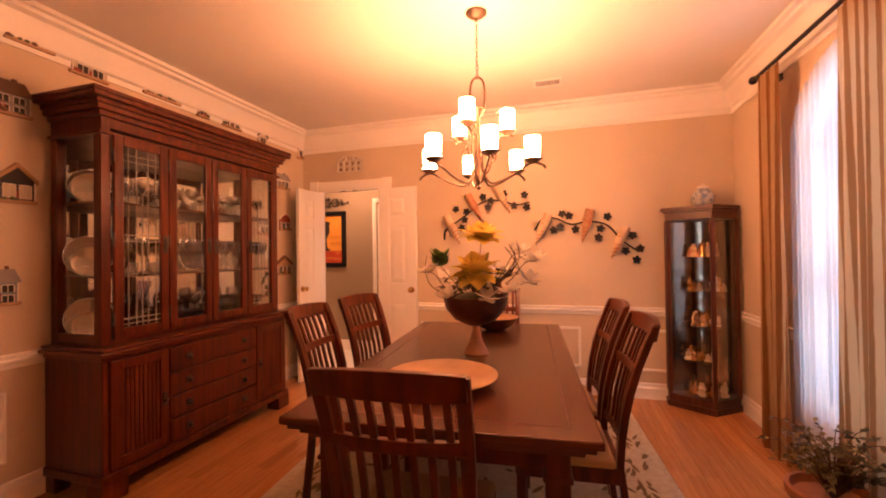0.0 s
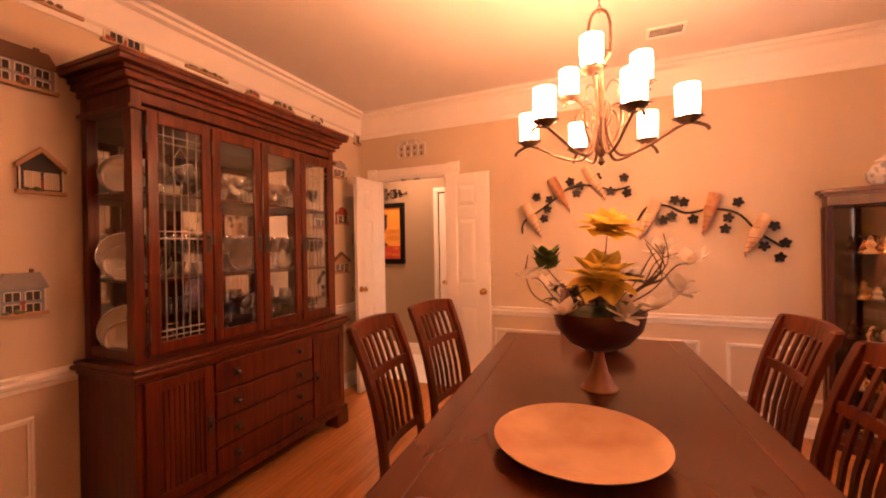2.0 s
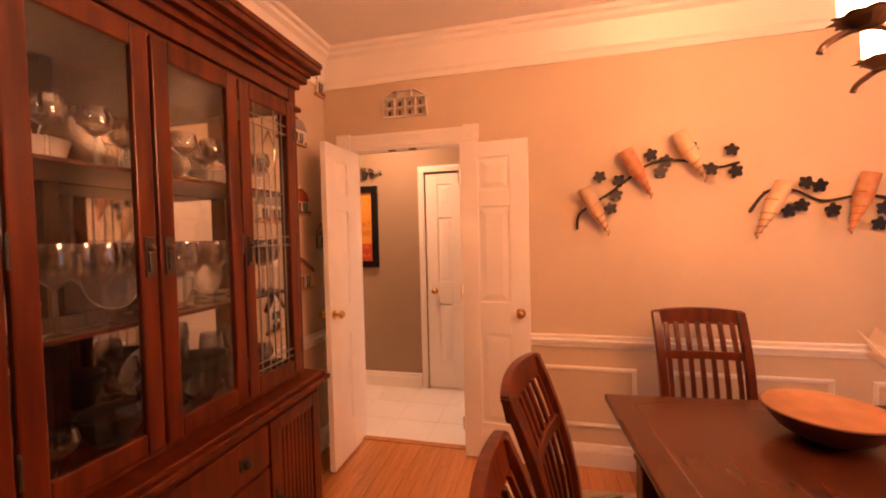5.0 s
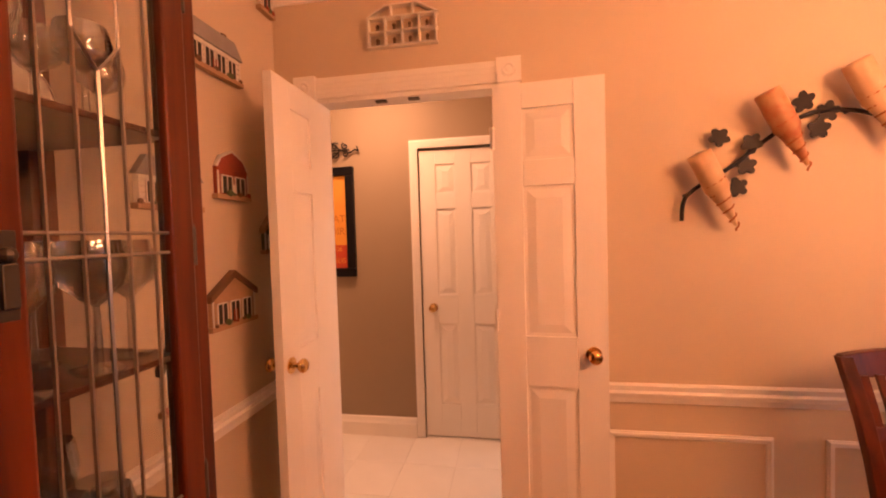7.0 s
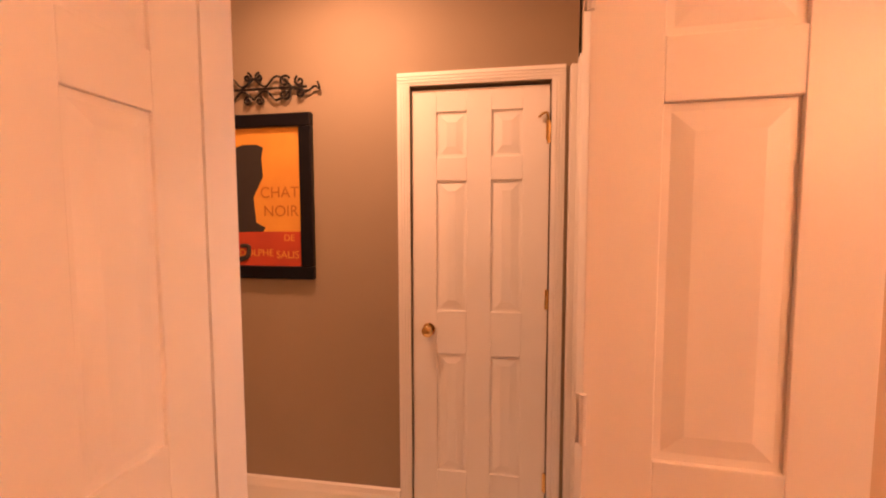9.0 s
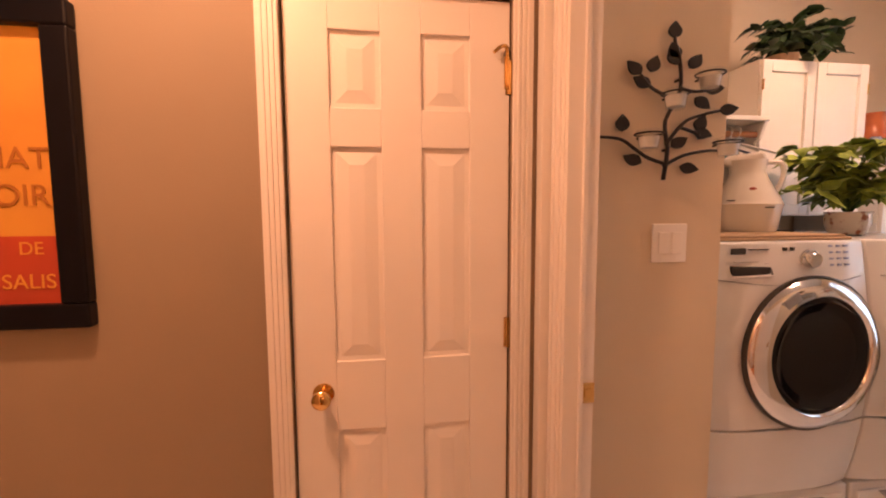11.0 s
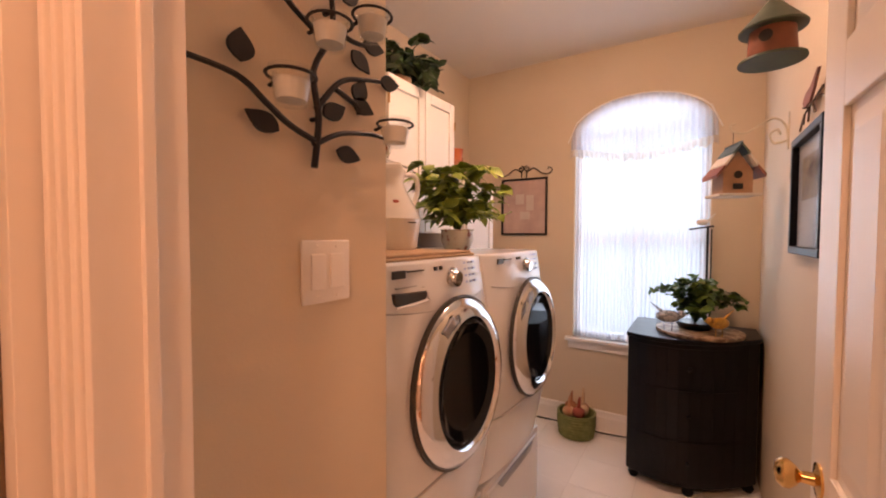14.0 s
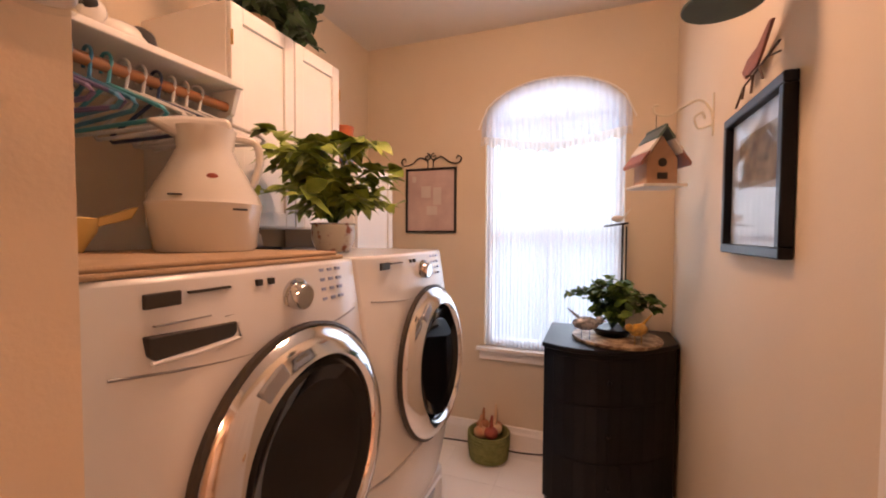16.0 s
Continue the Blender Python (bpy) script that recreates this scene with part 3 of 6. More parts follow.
# ---- china hutch ----
def hutch():
    h = root("china_hutch", "tall cherry wood china hutch with leaded glass doors", "hutch", pose(0, 0, 0))
    xb, xf = WX0 + 0.02, -2.02          # back, front of the base
    ya, yb = 1.54, 3.04
    uf = -2.07                          # front of the upper part
    ua, ub = 1.57, 3.01
    shape("base", [box(xb, xf, ya, yb, 0.11, 0.80)], CHERRY, h, 0.004)
    shape("deck", [box(xb, xf + 0.045, ya - 0.035, yb + 0.035, 0.80, 0.822), box(xb, xf + 0.03, ya - 0.02, yb + 0.02, 0.822, 0.842), box(xb, xf + 0.02, ya - 0.012, yb + 0.012, 0.775, 0.80)], CHERRY, h, 0.006)
    shape("plinth", [box(xb, xf + 0.018, ya - 0.012, yb + 0.012, 0.10, 0.15), box(xf - 0.10, xf + 0.022, ya - 0.016, ya + 0.12, 0, 0.11), box(xf - 0.10, xf + 0.022, yb - 0.12, yb + 0.016, 0, 0.11),
                     box(xb, xb + 0.08, ya, ya + 0.08, 0, 0.11), box(xb, xb + 0.08, yb - 0.08, yb, 0, 0.11)], CHERRY, h, 0.006)
    w = (yb - ya) / 4
    for a, b in ((ya + 0.03, ya + w - 0.005), (yb - w + 0.005, yb - 0.03)):
        door = shape("door", [box(xf, xf + 0.02, a, a + 0.055, 0.17, 0.765), box(xf, xf + 0.02, b - 0.055, b, 0.17, 0.765), box(xf, xf + 0.02, a + 0.055, b - 0.055, 0.17, 0.225), box(xf, xf + 0.02, a + 0.055, b - 0.055, 0.71, 0.765)], CHERRY, h, 0.003)
        reeds = [box(xf, xf + 0.006, a + 0.055, b - 0.055, 0.225, 0.71)]
        k = 9
        for i in range(k):
            y = a + 0.055 + (b - a - 0.11) * (i + 0.5) / k
            reeds.append(box(xf + 0.006, xf + 0.013, y - 0.011, y + 0.011, 0.225, 0.71))
        shape("panel", reeds, CHERRY, h, 0.003)
        yk = b - 0.03 if a < 2 else a + 0.03
        shape("pull", [box(xf + 0.02, xf + 0.026, yk - 0.012, yk + 0.012, 0.42, 0.50), ball((xf + 0.035, yk, 0.455), 0.014)], PEWTER, h)
    a, b = ya + w + 0.005, yb - w - 0.005
    for z0, z1 in ((0.17, 0.305), (0.317, 0.452), (0.464, 0.60), (0.612, 0.765)):
        shape("drawer", [box(xf, xf + 0.02, a, b, z0, z1)], CHERRY, h, 0.005)
        for y in (a + 0.13, b - 0.13):
            shape("pull", [box(xf + 0.02, xf + 0.025, y - 0.022, y + 0.022, (z0 + z1) / 2 - 0.02, (z0 + z1) / 2 + 0.02), ball((xf + 0.036, y, (z0 + z1) / 2 - 0.004), 0.015)], PEWTER, h)
    # upper part: posts, top, mirror back, glass shelves
    z0, z1 = 0.842, 2.13
    posts = []
    for y in (ua, ub - 0.05):
        posts += [box(uf - 0.06, uf, y, y + 0.05, z0 + 0.0005, z1 - 0.001), box(xb + 0.001, xb + 0.05, y, y + 0.05, z0 + 0.0005, z1 - 0.001), box(xb + 0.045, uf - 0.055, y + 0.004, y + 0.046, z0 + 0.013, z0 + 0.06), box(xb + 0.045, uf - 0.055, y + 0.004, y + 0.046, z1 - 0.09, z1 - 0.001)]
    shape("frame", posts + [box(xb + 0.003, uf - 0.003, ua + 0.003, ub - 0.003, z1 - 0.002, z1 + 0.02), box(uf - 0.02, uf - 0.002, ua + 0.05, ub - 0.05, z1 - 0.06, z1 - 0.003), box(uf - 0.02, uf - 0.002, ua + 0.05, ub - 0.05, z0 + 0.012, z0 + 0.028), box(xb + 0.003, uf - 0.004, ua + 0.003, ub - 0.003, z0 + 0.001, z0 + 0.012)], CHERRY, h, 0.003)
    crown = [(0, 2.13), (0.012, 2.13), (0.016, 2.16), (0.04, 2.19), (0.052, 2.215), (0.085, 2.24), (0.09, 2.265), (0, 2.265)]
    geos = []
    for (o0, a0), (o1, a1) in zip(crown, crown[1:]):
        o, za, zb = max(o0, o1), min(a0, a1), max(a0, a1)
        if zb > za:
            geos.append(box(xb, uf + o, ua - o, ub + o, za, zb))
    geos.append(box(xb, uf + 0.018, ua - 0.018, ub + 0.018, 2.03, 2.05))
    shape("cornice", geos, CHERRY, h, 0.004)
    shape("mirror", box(xb + 0.002, xb + 0.012, ua + 0.05, ub - 0.05, z0 + 0.01, z1), MIRROR, h)
    shape("shelf", [box(xb + 0.02, uf - 0.03, ua + 0.03, ub - 0.03, z, z + 0.012) for z in (1.22, 1.65)], WALNUT, h, 0.002)
    shape("divider", [box(xb + 0.012, xb + 0.03, y - 0.022, y + 0.022, z0, z1) for y in (1.93, 2.29, 2.65)], WALNUT, h)
    for y in (ua + 0.02, ub - 0.03):
        shape("side_glass", box(xb + 0.05, uf - 0.06, y, y + 0.004, z0 + 0.06, z1 - 0.09), GLASS, h).visible_shadow = False
    dw = (ub - ua - 0.10) / 4
    for k in range(4):
        a = ua + 0.05 + k * dw + 0.004
        b = a + dw - 0.008
        s, x = 0.052, uf + 0.004
        zt, zb = 2.04, 0.872
        shape("door", [box(x, x + 0.02, a, a + s, zb, zt), box(x, x + 0.02, b - s, b, zb, zt), box(x, x + 0.02, a + s, b - s, zb, zb + 0.06), box(x, x + 0.02, a + s, b - s, zt - 0.06, zt)], CHERRY, h, 0.005)
        shape("door_glass", box(x + 0.007, x + 0.010, a + s, b - s, zb + 0.06, zt - 0.06), GLASS, h).visible_shadow = False
        yk = b - 0.026 if k in (0, 1) else a + 0.026
        shape("pull", [box(x + 0.02, x + 0.026, yk - 0.013, yk + 0.013, 1.36, 1.47), box(x + 0.026, x + 0.034, yk - 0.009, yk + 0.009, 1.375, 1.43), ball((x + 0.03, yk, 1.44), 0.01)], PEWTER, h, 0.002)
        for z in (0.98, 1.44, 1.92):
            yh = a if k in (0, 1) else b
            shape("hinge", lathe([(0.006, z - 0.035), (0.006, z + 0.035), (0.003, z + 0.043)], 8, (x + 0.016, yh, 0)), PEWTER, h)
        if k in (0, 3):
            g0, g1, t, b0 = a + s, b - s, zt - 0.06, zb + 0.06
            wd, xm = g1 - g0, x + 0.0115
            mid = (g0 + g1) / 2
            lines = []
            for y in (g0 + wd * 0.13, g0 + wd * 0.34, g1 - wd * 0.34, g1 - wd * 0.13):
                lines.append([(xm, y, b0), (xm, y, t if y in (g0 + wd * 0.13, g1 - wd * 0.13) else t - 0.22)])
            for z in (t - 0.045, t - 0.08, b0 + 0.05, b0 + 0.02, b0 + 0.50, b0 + 0.535):
                lines.append([(xm, g0, z), (xm, g1, z)])
            l3, r3 = g0 + wd * 0.34, g1 - wd * 0.34
            lines += [[(xm, l3, t - 0.22), (xm, mid, t - 0.27), (xm, r3, t - 0.22), (xm, r3, t - 0.15), (xm, mid, t - 0.09), (xm, l3, t - 0.15), (xm, l3, t - 0.22)],
                      [(xm, mid, t - 0.27), (xm, mid, b0)], [(xm, l3, t - 0.15), (xm, l3, t)], [(xm, r3, t - 0.15), (xm, r3, t)]]
            shape("leading", [tube(q, 0.0032, 5) for q in lines], LEAD, h)
    return h


hutch()


# ---- tableware ----
def goblet(at, hgt=0.19, r=0.038, group="stemware in the hutch", stem=CRYSTAL):
    g = root("wine_glass", "clear stemmed glass standing on the hutch shelf", "glass", pose(*at), group)
    prof = [(0.034, 0), (0.034, 0.003), (0.006, 0.01), (0.004, hgt * 0.5), (0.012, hgt * 0.53), (r * 0.9, hgt * 0.66), (r, hgt * 0.8), (r * 0.85, hgt), (r * 0.81, hgt), (r * 0.95, hgt * 0.8), (r * 0.8, hgt * 0.67), (0.005, hgt * 0.56)]
    shape("bowl", lathe(prof, 14), stem, g, smooth=True)
    return g


def plate_on_edge(at, r, turn, group="plates in the hutch"):
    p = root("china_plate", "white china plate standing on edge", "plate", pose(at[0], at[1], at[2]) @ pose(0, 0, r * 0.97, 78, 0, turn), group)
    shape("body", lathe([(r * 0.45, 0), (r * 0.6, 0.003), (r, 0.018), (r, 0.022), (r * 0.6, 0.008), (0.001, 0.006)], 30), CHINA, p, smooth=True)
    shape("rim_band", lathe([(r * 0.955, 0.0195), (r * 0.975, 0.0205), (r * 0.975, 0.0245), (r * 0.93, 0.022)], 30), SILVER, p, smooth=True)
    return p


def serving_bowl(at, r=0.07, hgt=0.06, mat=CHINA, label="white china bowl on the hutch shelf"):
    b = root("serving_bowl", label, "bowl", pose(*at), "bowls in the hutch")
    shape("body", lathe([(r * 0.5, 0), (r * 0.55, 0.006), (r * 0.85, hgt * 0.5), (r, hgt), (r * 0.95, hgt), (r * 0.8, hgt * 0.5), (r * 0.45, 0.012), (0.001, 0.01)], 20), mat, b, smooth=True)
    return b


rnd = random.Random(5)
glass_a = goblet((-2.24, 1.72, 1.232), 0.225, 0.046)
glass_b = goblet((-2.2, 1.72, 1.662), 0.15, 0.042)
for z, src in ((1.232, glass_a), (1.662, glass_b)):
    for y in (1.80, 1.89, 1.98, 2.07, 2.16, 2.36, 2.45, 2.54, 2.63, 2.74, 2.84, 2.92):
        for x in ((-2.19, -2.29) if z < 1.5 else (-2.22,)):
            if rnd.random() < 0.85:
                copy_thing(src, pose(x + rnd.uniform(-0.02, 0.02), y + rnd.uniform(-0.02, 0.02), z, 0, 0, rnd.uniform(0, 360)))
for z in (0.856, 1.232, 1.662):
    plate_on_edge((-2.37, 1.70, z), 0.12 if z < 1.6 else 0.105, 60)
    plate_on_edge((-2.30, 1.66, z), 0.085, 50)
plate_on_edge((-2.43, 2.62, 0.856), 0.10, 90)
serving_bowl((-2.30, 2.66, 0.856), 0.10, 0.16, HOUSE_COLOURS["dark"], "dark glazed bowl on the hutch deck")
plate_on_edge((-2.42, 2.10, 1.662), 0.12, 90)
for y, z, r, hh in ((1.9, 1.662, 0.07, 0.07), (2.18, 1.662, 0.08, 0.08), (2.5, 1.662, 0.07, 0.07), (2.78, 1.662, 0.075, 0.08), (1.66, 1.232, 0.055, 0.06), (2.1, 1.232, 0.07, 0.07), (2.6, 1.232, 0.06, 0.09)):
    serving_bowl((-2.33, y, z), r, hh)
for y in (1.82, 1.95, 2.08, 2.72):
    serving_bowl((-2.2 + rnd.uniform(-0.04, 0.04), y, 0.856), 0.06, 0.10, SILVER, "polished silver cup on the hutch deck")
for y in (1.75, 2.02, 2.62, 2.80, 2.9):
    serving_bowl((-2.24 + rnd.uniform(-0.05, 0.05), y, 0.856), 0.055, 0.13, CRYSTAL, "cut glass bowl on the hutch deck")
for y, z in ((2.33, 1.662), (2.66, 1.662), (2.90, 1.662), (1.86, 1.232), (2.42, 1.232), (2.80, 1.232)):
    plate_on_edge((-2.42, y, z), 0.095, 90)
for y in (1.80, 2.05, 2.30, 2.45, 2.66, 2.83):
    copy_thing(glass_b, pose(-2.16 + rnd.uniform(-0.02, 0.02), y + 0.04, 0.856))
for z, src in ((1.232, glass_a), (1.662, glass_b)):
    for y in (1.74, 1.84, 1.98, 2.09, 2.20, 2.36, 2.47, 2.58, 2.72, 2.84):
        copy_thing(src, pose(-2.14 + rnd.uniform(-0.012, 0.012), y + rnd.uniform(-0.015, 0.015), z, 0, 0, rnd.uniform(0, 360)))
for y in (1.70, 1.86, 2.12, 2.40, 2.56, 2.72, 2.88):
    copy_thing(glass_a, pose(-2.30 + rnd.uniform(-0.03, 0.03), y + rnd.uniform(-0.02, 0.02), 0.856, 0, 0, rnd.uniform(0, 360)))
serving_bowl((-2.27, 2.30, 0.856), 0.09, 0.09, HOUSE_COLOURS["dark"], "dark pottery bowl on the hutch deck")
serving_bowl((-2.27, 2.48, 0.856), 0.08, 0.12, HOUSE_COLOURS["dark"], "dark pottery bowl on the hutch deck")


# ---- dining table, chairs, rug ----
TM = pose(-0.13, 2.225, 0, 0, 0, 4.3)


def dining_table():
    t = root("dining_table", "long dark cherry dining table with stepped edge", "table", TM)
    w, l, z = 0.545, 1.015, 0.765
    shape("top", [box(-w, w, -l, l, z - 0.028, z), box(-w + 0.02, w - 0.02, -l + 0.02, l - 0.02, z - 0.05, z - 0.028), box(-w + 0.05, w - 0.05, -l + 0.05, l - 0.05, z - 0.075, z - 0.05)], CHERRY_Y, t, 0.006)
    shape("inlay", [box(-w + 0.09, w - 0.09, -l + 0.09, -l + 0.095, z, z + 0.0006), box(-w + 0.09, w - 0.09, l - 0.095, l - 0.09, z, z + 0.0006),
                    box(-w + 0.09, -w + 0.095, -l + 0.09, l - 0.09, z, z + 0.0006), box(w - 0.095, w - 0.09, -l + 0.09, l - 0.09, z, z + 0.0006)], WALNUT, t)
    shape("apron", [box(-0.44, 0.44, -0.88, -0.855, 0.60, 0.69), box(-0.44, 0.44, 0.855, 0.88, 0.60, 0.69), box(-0.44, -0.415, -0.855, 0.855, 0.60, 0.69), box(0.415, 0.44, -0.855, 0.855, 0.60, 0.69)], CHERRY, t, 0.003)
    for sx in (-1, 1):
        for sy in (-1, 1):
            shape("leg", [prism([(sx * 0.415 - 0.042, sy * 0.845 - 0.042), (sx * 0.415 + 0.042, sy * 0.845 - 0.042), (sx * 0.415 + 0.042, sy * 0.845 + 0.042), (sx * 0.415 - 0.042, sy * 0.845 + 0.042)], 0.012, 0.69, "z"),
                          box(sx * 0.415 - 0.05, sx * 0.415 + 0.05, sy * 0.845 - 0.05, sy * 0.845 + 0.05, 0.56, 0.58)], CHERRY, t, 0.006)
    return t


dining_table()


def dining_chair(m):
    """Faces +y; the back stands at y = 0."""
    c = root("dining_chair", "dark cherry dining chair with curved slatted back", "chair", m, "chairs round the table")
    w = 0.20

    def back(z):
        s = max(0, z - 0.45) / 0.60
        return 0.06 - 0.02 * s - 0.135 * s * s
    for sx in (-1, 1):
        pts = [(sx * (w - 0.012 + 0.012 * min(1, z)), back(z) if z > 0.45 else 0.06 - 0.09 * (0.45 - z) / 0.45 * 0.6, z) for z in (0.012, 0.15, 0.3, 0.45, 0.55, 0.65, 0.75, 0.85, 0.95, 1.03)]
        v, f = [], []
        for x, y, z in pts:
            for dx, dy in ((-0.02, -0.015), (0.02, -0.015), (0.02, 0.015), (-0.02, 0.015)):
                v.append((x + dx, y + dy, z))
        for i in range(len(pts) - 1):
            for k in range(4):
                j = (k + 1) % 4
                f.append((i * 4 + k, i * 4 + j, i * 4 + 4 + j, i * 4 + 4 + k))
        f += [(3, 2, 1, 0), tuple(range(len(v) - 4, len(v)))]
        shape("back_post", (v, f), CHERRY, c, 0.004)
        shape("leg", prism([(sx * 0.20 - 0.02, 0.44), (sx * 0.20 + 0.02, 0.44), (sx * 0.20 + 0.02, 0.48), (sx * 0.20 - 0.02, 0.48)], 0.012, 0.43, "z"), CHERRY, c, 0.004)

    def rail(name, z0, z1, bow=0.025, arch=0.0, half=w, d=0.011):
        v, f, n = [], [], 12
        for i in range(n + 1):
            s = -1 + 2 * i / n
            o = -bow * (1 - s * s)
            for zz, dy in ((z0, -d), (z0, d), (z1 + arch * (1 - s * s), d), (z1 + arch * (1 - s * s), -d)):
                v.append((s * half, back((z0 + z1) / 2 if zz == z0 else z1) + o + dy, zz))
        for i in range(n):
            for k in range(4):
                j = (k + 1) % 4
                f.append((i * 4 + k, i * 4 + j, i * 4 + 4 + j, i * 4 + 4 + k))
        f += [(3, 2, 1, 0), tuple(range(len(v) - 4, len(v)))]
        return shape(name, (v, f), CHERRY, c, 0.003, smooth=False)
    rail("top_rail", 0.965, 1.035, 0.028, 0.012, w + 0.012, 0.013)
    rail("middle_rail", 0.80, 0.84)
    rail("lower_rail", 0.50, 0.54)
    for k in range(7):
        s = -0.78 + 1.56 * k / 6
        for z0, z1 in ((0.83, 0.975), (0.53, 0.81)):
            o = -0.025 * (1 - s * s)
            v = []
            for z in (z0, (z0 + z1) / 2, z1):
                for dx, dy in ((-0.0105, -0.006), (0.0105, -0.006), (0.0105, 0.006), (-0.0105, 0.006)):
                    v.append((s * w + dx, back(z) + o + dy, z))
            f = [(0, 1, 5, 4), (1, 2, 6, 5), (2, 3, 7, 6), (3, 0, 4, 7), (4, 5, 9, 8), (5, 6, 10, 9), (6, 7, 11, 10), (7, 4, 8, 11), (3, 2, 1, 0), (8, 9, 10, 11)]
            shape("slat", (v, f), CHERRY, c)
    shape("seat_frame", [box(-0.21, 0.21, 0.46, 0.485, 0.38, 0.44), box(-0.225, -0.20, 0.06, 0.47, 0.38, 0.44), box(0.20, 0.225, 0.06, 0.47, 0.38, 0.44), box(-0.2, 0.2, 0.045, 0.07, 0.38, 0.44)], CHERRY, c, 0.004)
    shape("seat", [box(-0.225, 0.225, 0.075, 0.485, 0.438, 0.475)], SEAT, c, 0.018)
    return c


chair = dining_chair(pose(-0.07, 1.0, 0.0, 0, 0, 4))
copy_thing(chair, pose(-0.985, 2.03, 0, 0, 0, -86))
copy_thing(chair, pose(-0.975, 2.61, 0, 0, 0, -99))
copy_thing(chair, pose(0.60, 2.535, 0, 0, 0, 95))
copy_thing(chair, pose(0.635, 1.975, 0, 0, 0, 94))
copy_thing(chair, pose(-0.22, 3.64, 0, 0, 0, 183))

RUGF = material("cream_rug_wool", (0.55, 0.46, 0.33), 0.95, dark=(0.46, 0.37, 0.25), scale=30, fine=300, bump=0.5)
RUGM = material("brown_rug_wool", (0.13, 0.085, 0.04), 0.95, dark=(0.20, 0.13, 0.06), scale=30, fine=300, bump=0.5)
rug = root("rug", "cream wool rug with brown leafy border", "rug", pose(-0.13, 2.17, 0, 0, 0, 4.3))
RW, RL = 1.13, 1.60
shape("pile", box(-RW, RW, -RL, RL, 0.001, 0.010), RUGF, rug, 0.003)
shape("border_line", [box(-RW + a, -RW + a + 0.012, -RL + a, RL - a, 0.010, 0.0114) for a in (0.05, 0.34)] + [box(RW - a - 0.012, RW - a, -RL + a, RL - a, 0.010, 0.0114) for a in (0.05, 0.34)]
      + [box(-RW + a, RW - a, s * (RL - a) - 0.006, s * (RL - a) + 0.006, 0.010, 0.0116) for a in (0.05, 0.34) for s in (-1, 1)], RUGF, rug)


def flat_leaf(x, y, ang, ln, wd, z0, z1):
    poly = []
    for k in range(5):
        s = k / 4
        poly.append((ln * s, wd * math.sin(math.pi * min(1, s * 0.96 + 0.02))))
    poly += [(p[0], -p[1]) for p in poly[::-1]]
    ca, sa = math.cos(ang), math.sin(ang)
    return prism([(x + ca * p[0] - sa * p[1], y + sa * p[0] + ca * p[1]) for p in poly], z0, z1, "z")


geos = []
rr = random.Random(11)
for side in range(4):
    ln = RL if side % 2 == 0 else RW
    u = -ln + 0.2
    while u < ln - 0.15:
        for k in range(7):
            ang = rr.uniform(-0.9, 0.9) + (math.pi / 2 if side % 2 == 0 else 0)
            o = (RW if side % 2 == 0 else RL) - 0.20 + rr.uniform(-0.09, 0.09)
            x, y = (o, u) if side == 0 else (-o, u) if side == 2 else (u, o) if side == 1 else (u, -o)
            geos.append(flat_leaf(x + rr.uniform(-0.03, 0.03), y + rr.uniform(-0.06, 0.06), ang, rr.uniform(0.06, 0.12), 0.011, 0.010, 0.0122))
        u += 0.16
for k in range(120):
    geos.append(flat_leaf(rr.uniform(-0.75, 0.75), rr.uniform(-1.2, 1.2), rr.uniform(0, 6.3), rr.uniform(0.05, 0.11), 0.013, 0.010, 0.0122))
shape("leaf_pattern", geos, RUGM, rug)


def leaf_blade(base, d, ln, wd, droop=0.3, roll=0.0):
    """A curved, slightly folded leaf."""
    d = Vector(d).normalized()
    side = d.cross(Vector((0, 0, 1)))
    side = side.normalized() if side.length > 1e-3 else Vector((1, 0, 0))
    up = side.cross(d)
    side = side * math.cos(roll) + up * math.sin(roll)
    up = side.cross(d)
    v, f = [], []
    for k in range(5):
        s = k / 4
        p = Vector(base) + d * ln * s - Vector((0, 0, droop * ln * s * s))
        hw = wd * (0.08 + math.sin(math.pi * s ** 0.75) * 0.92) if k < 4 else 0.001
        v += [tuple(p + side * hw + up * hw * 0.25), tuple(p), tuple(p - side * hw + up * hw * 0.25)]
    for k in range(4):
        a = k * 3
        f += [(a, a + 1, a + 4, a + 3), (a + 1, a + 2, a + 5, a + 4)]
    return v, f


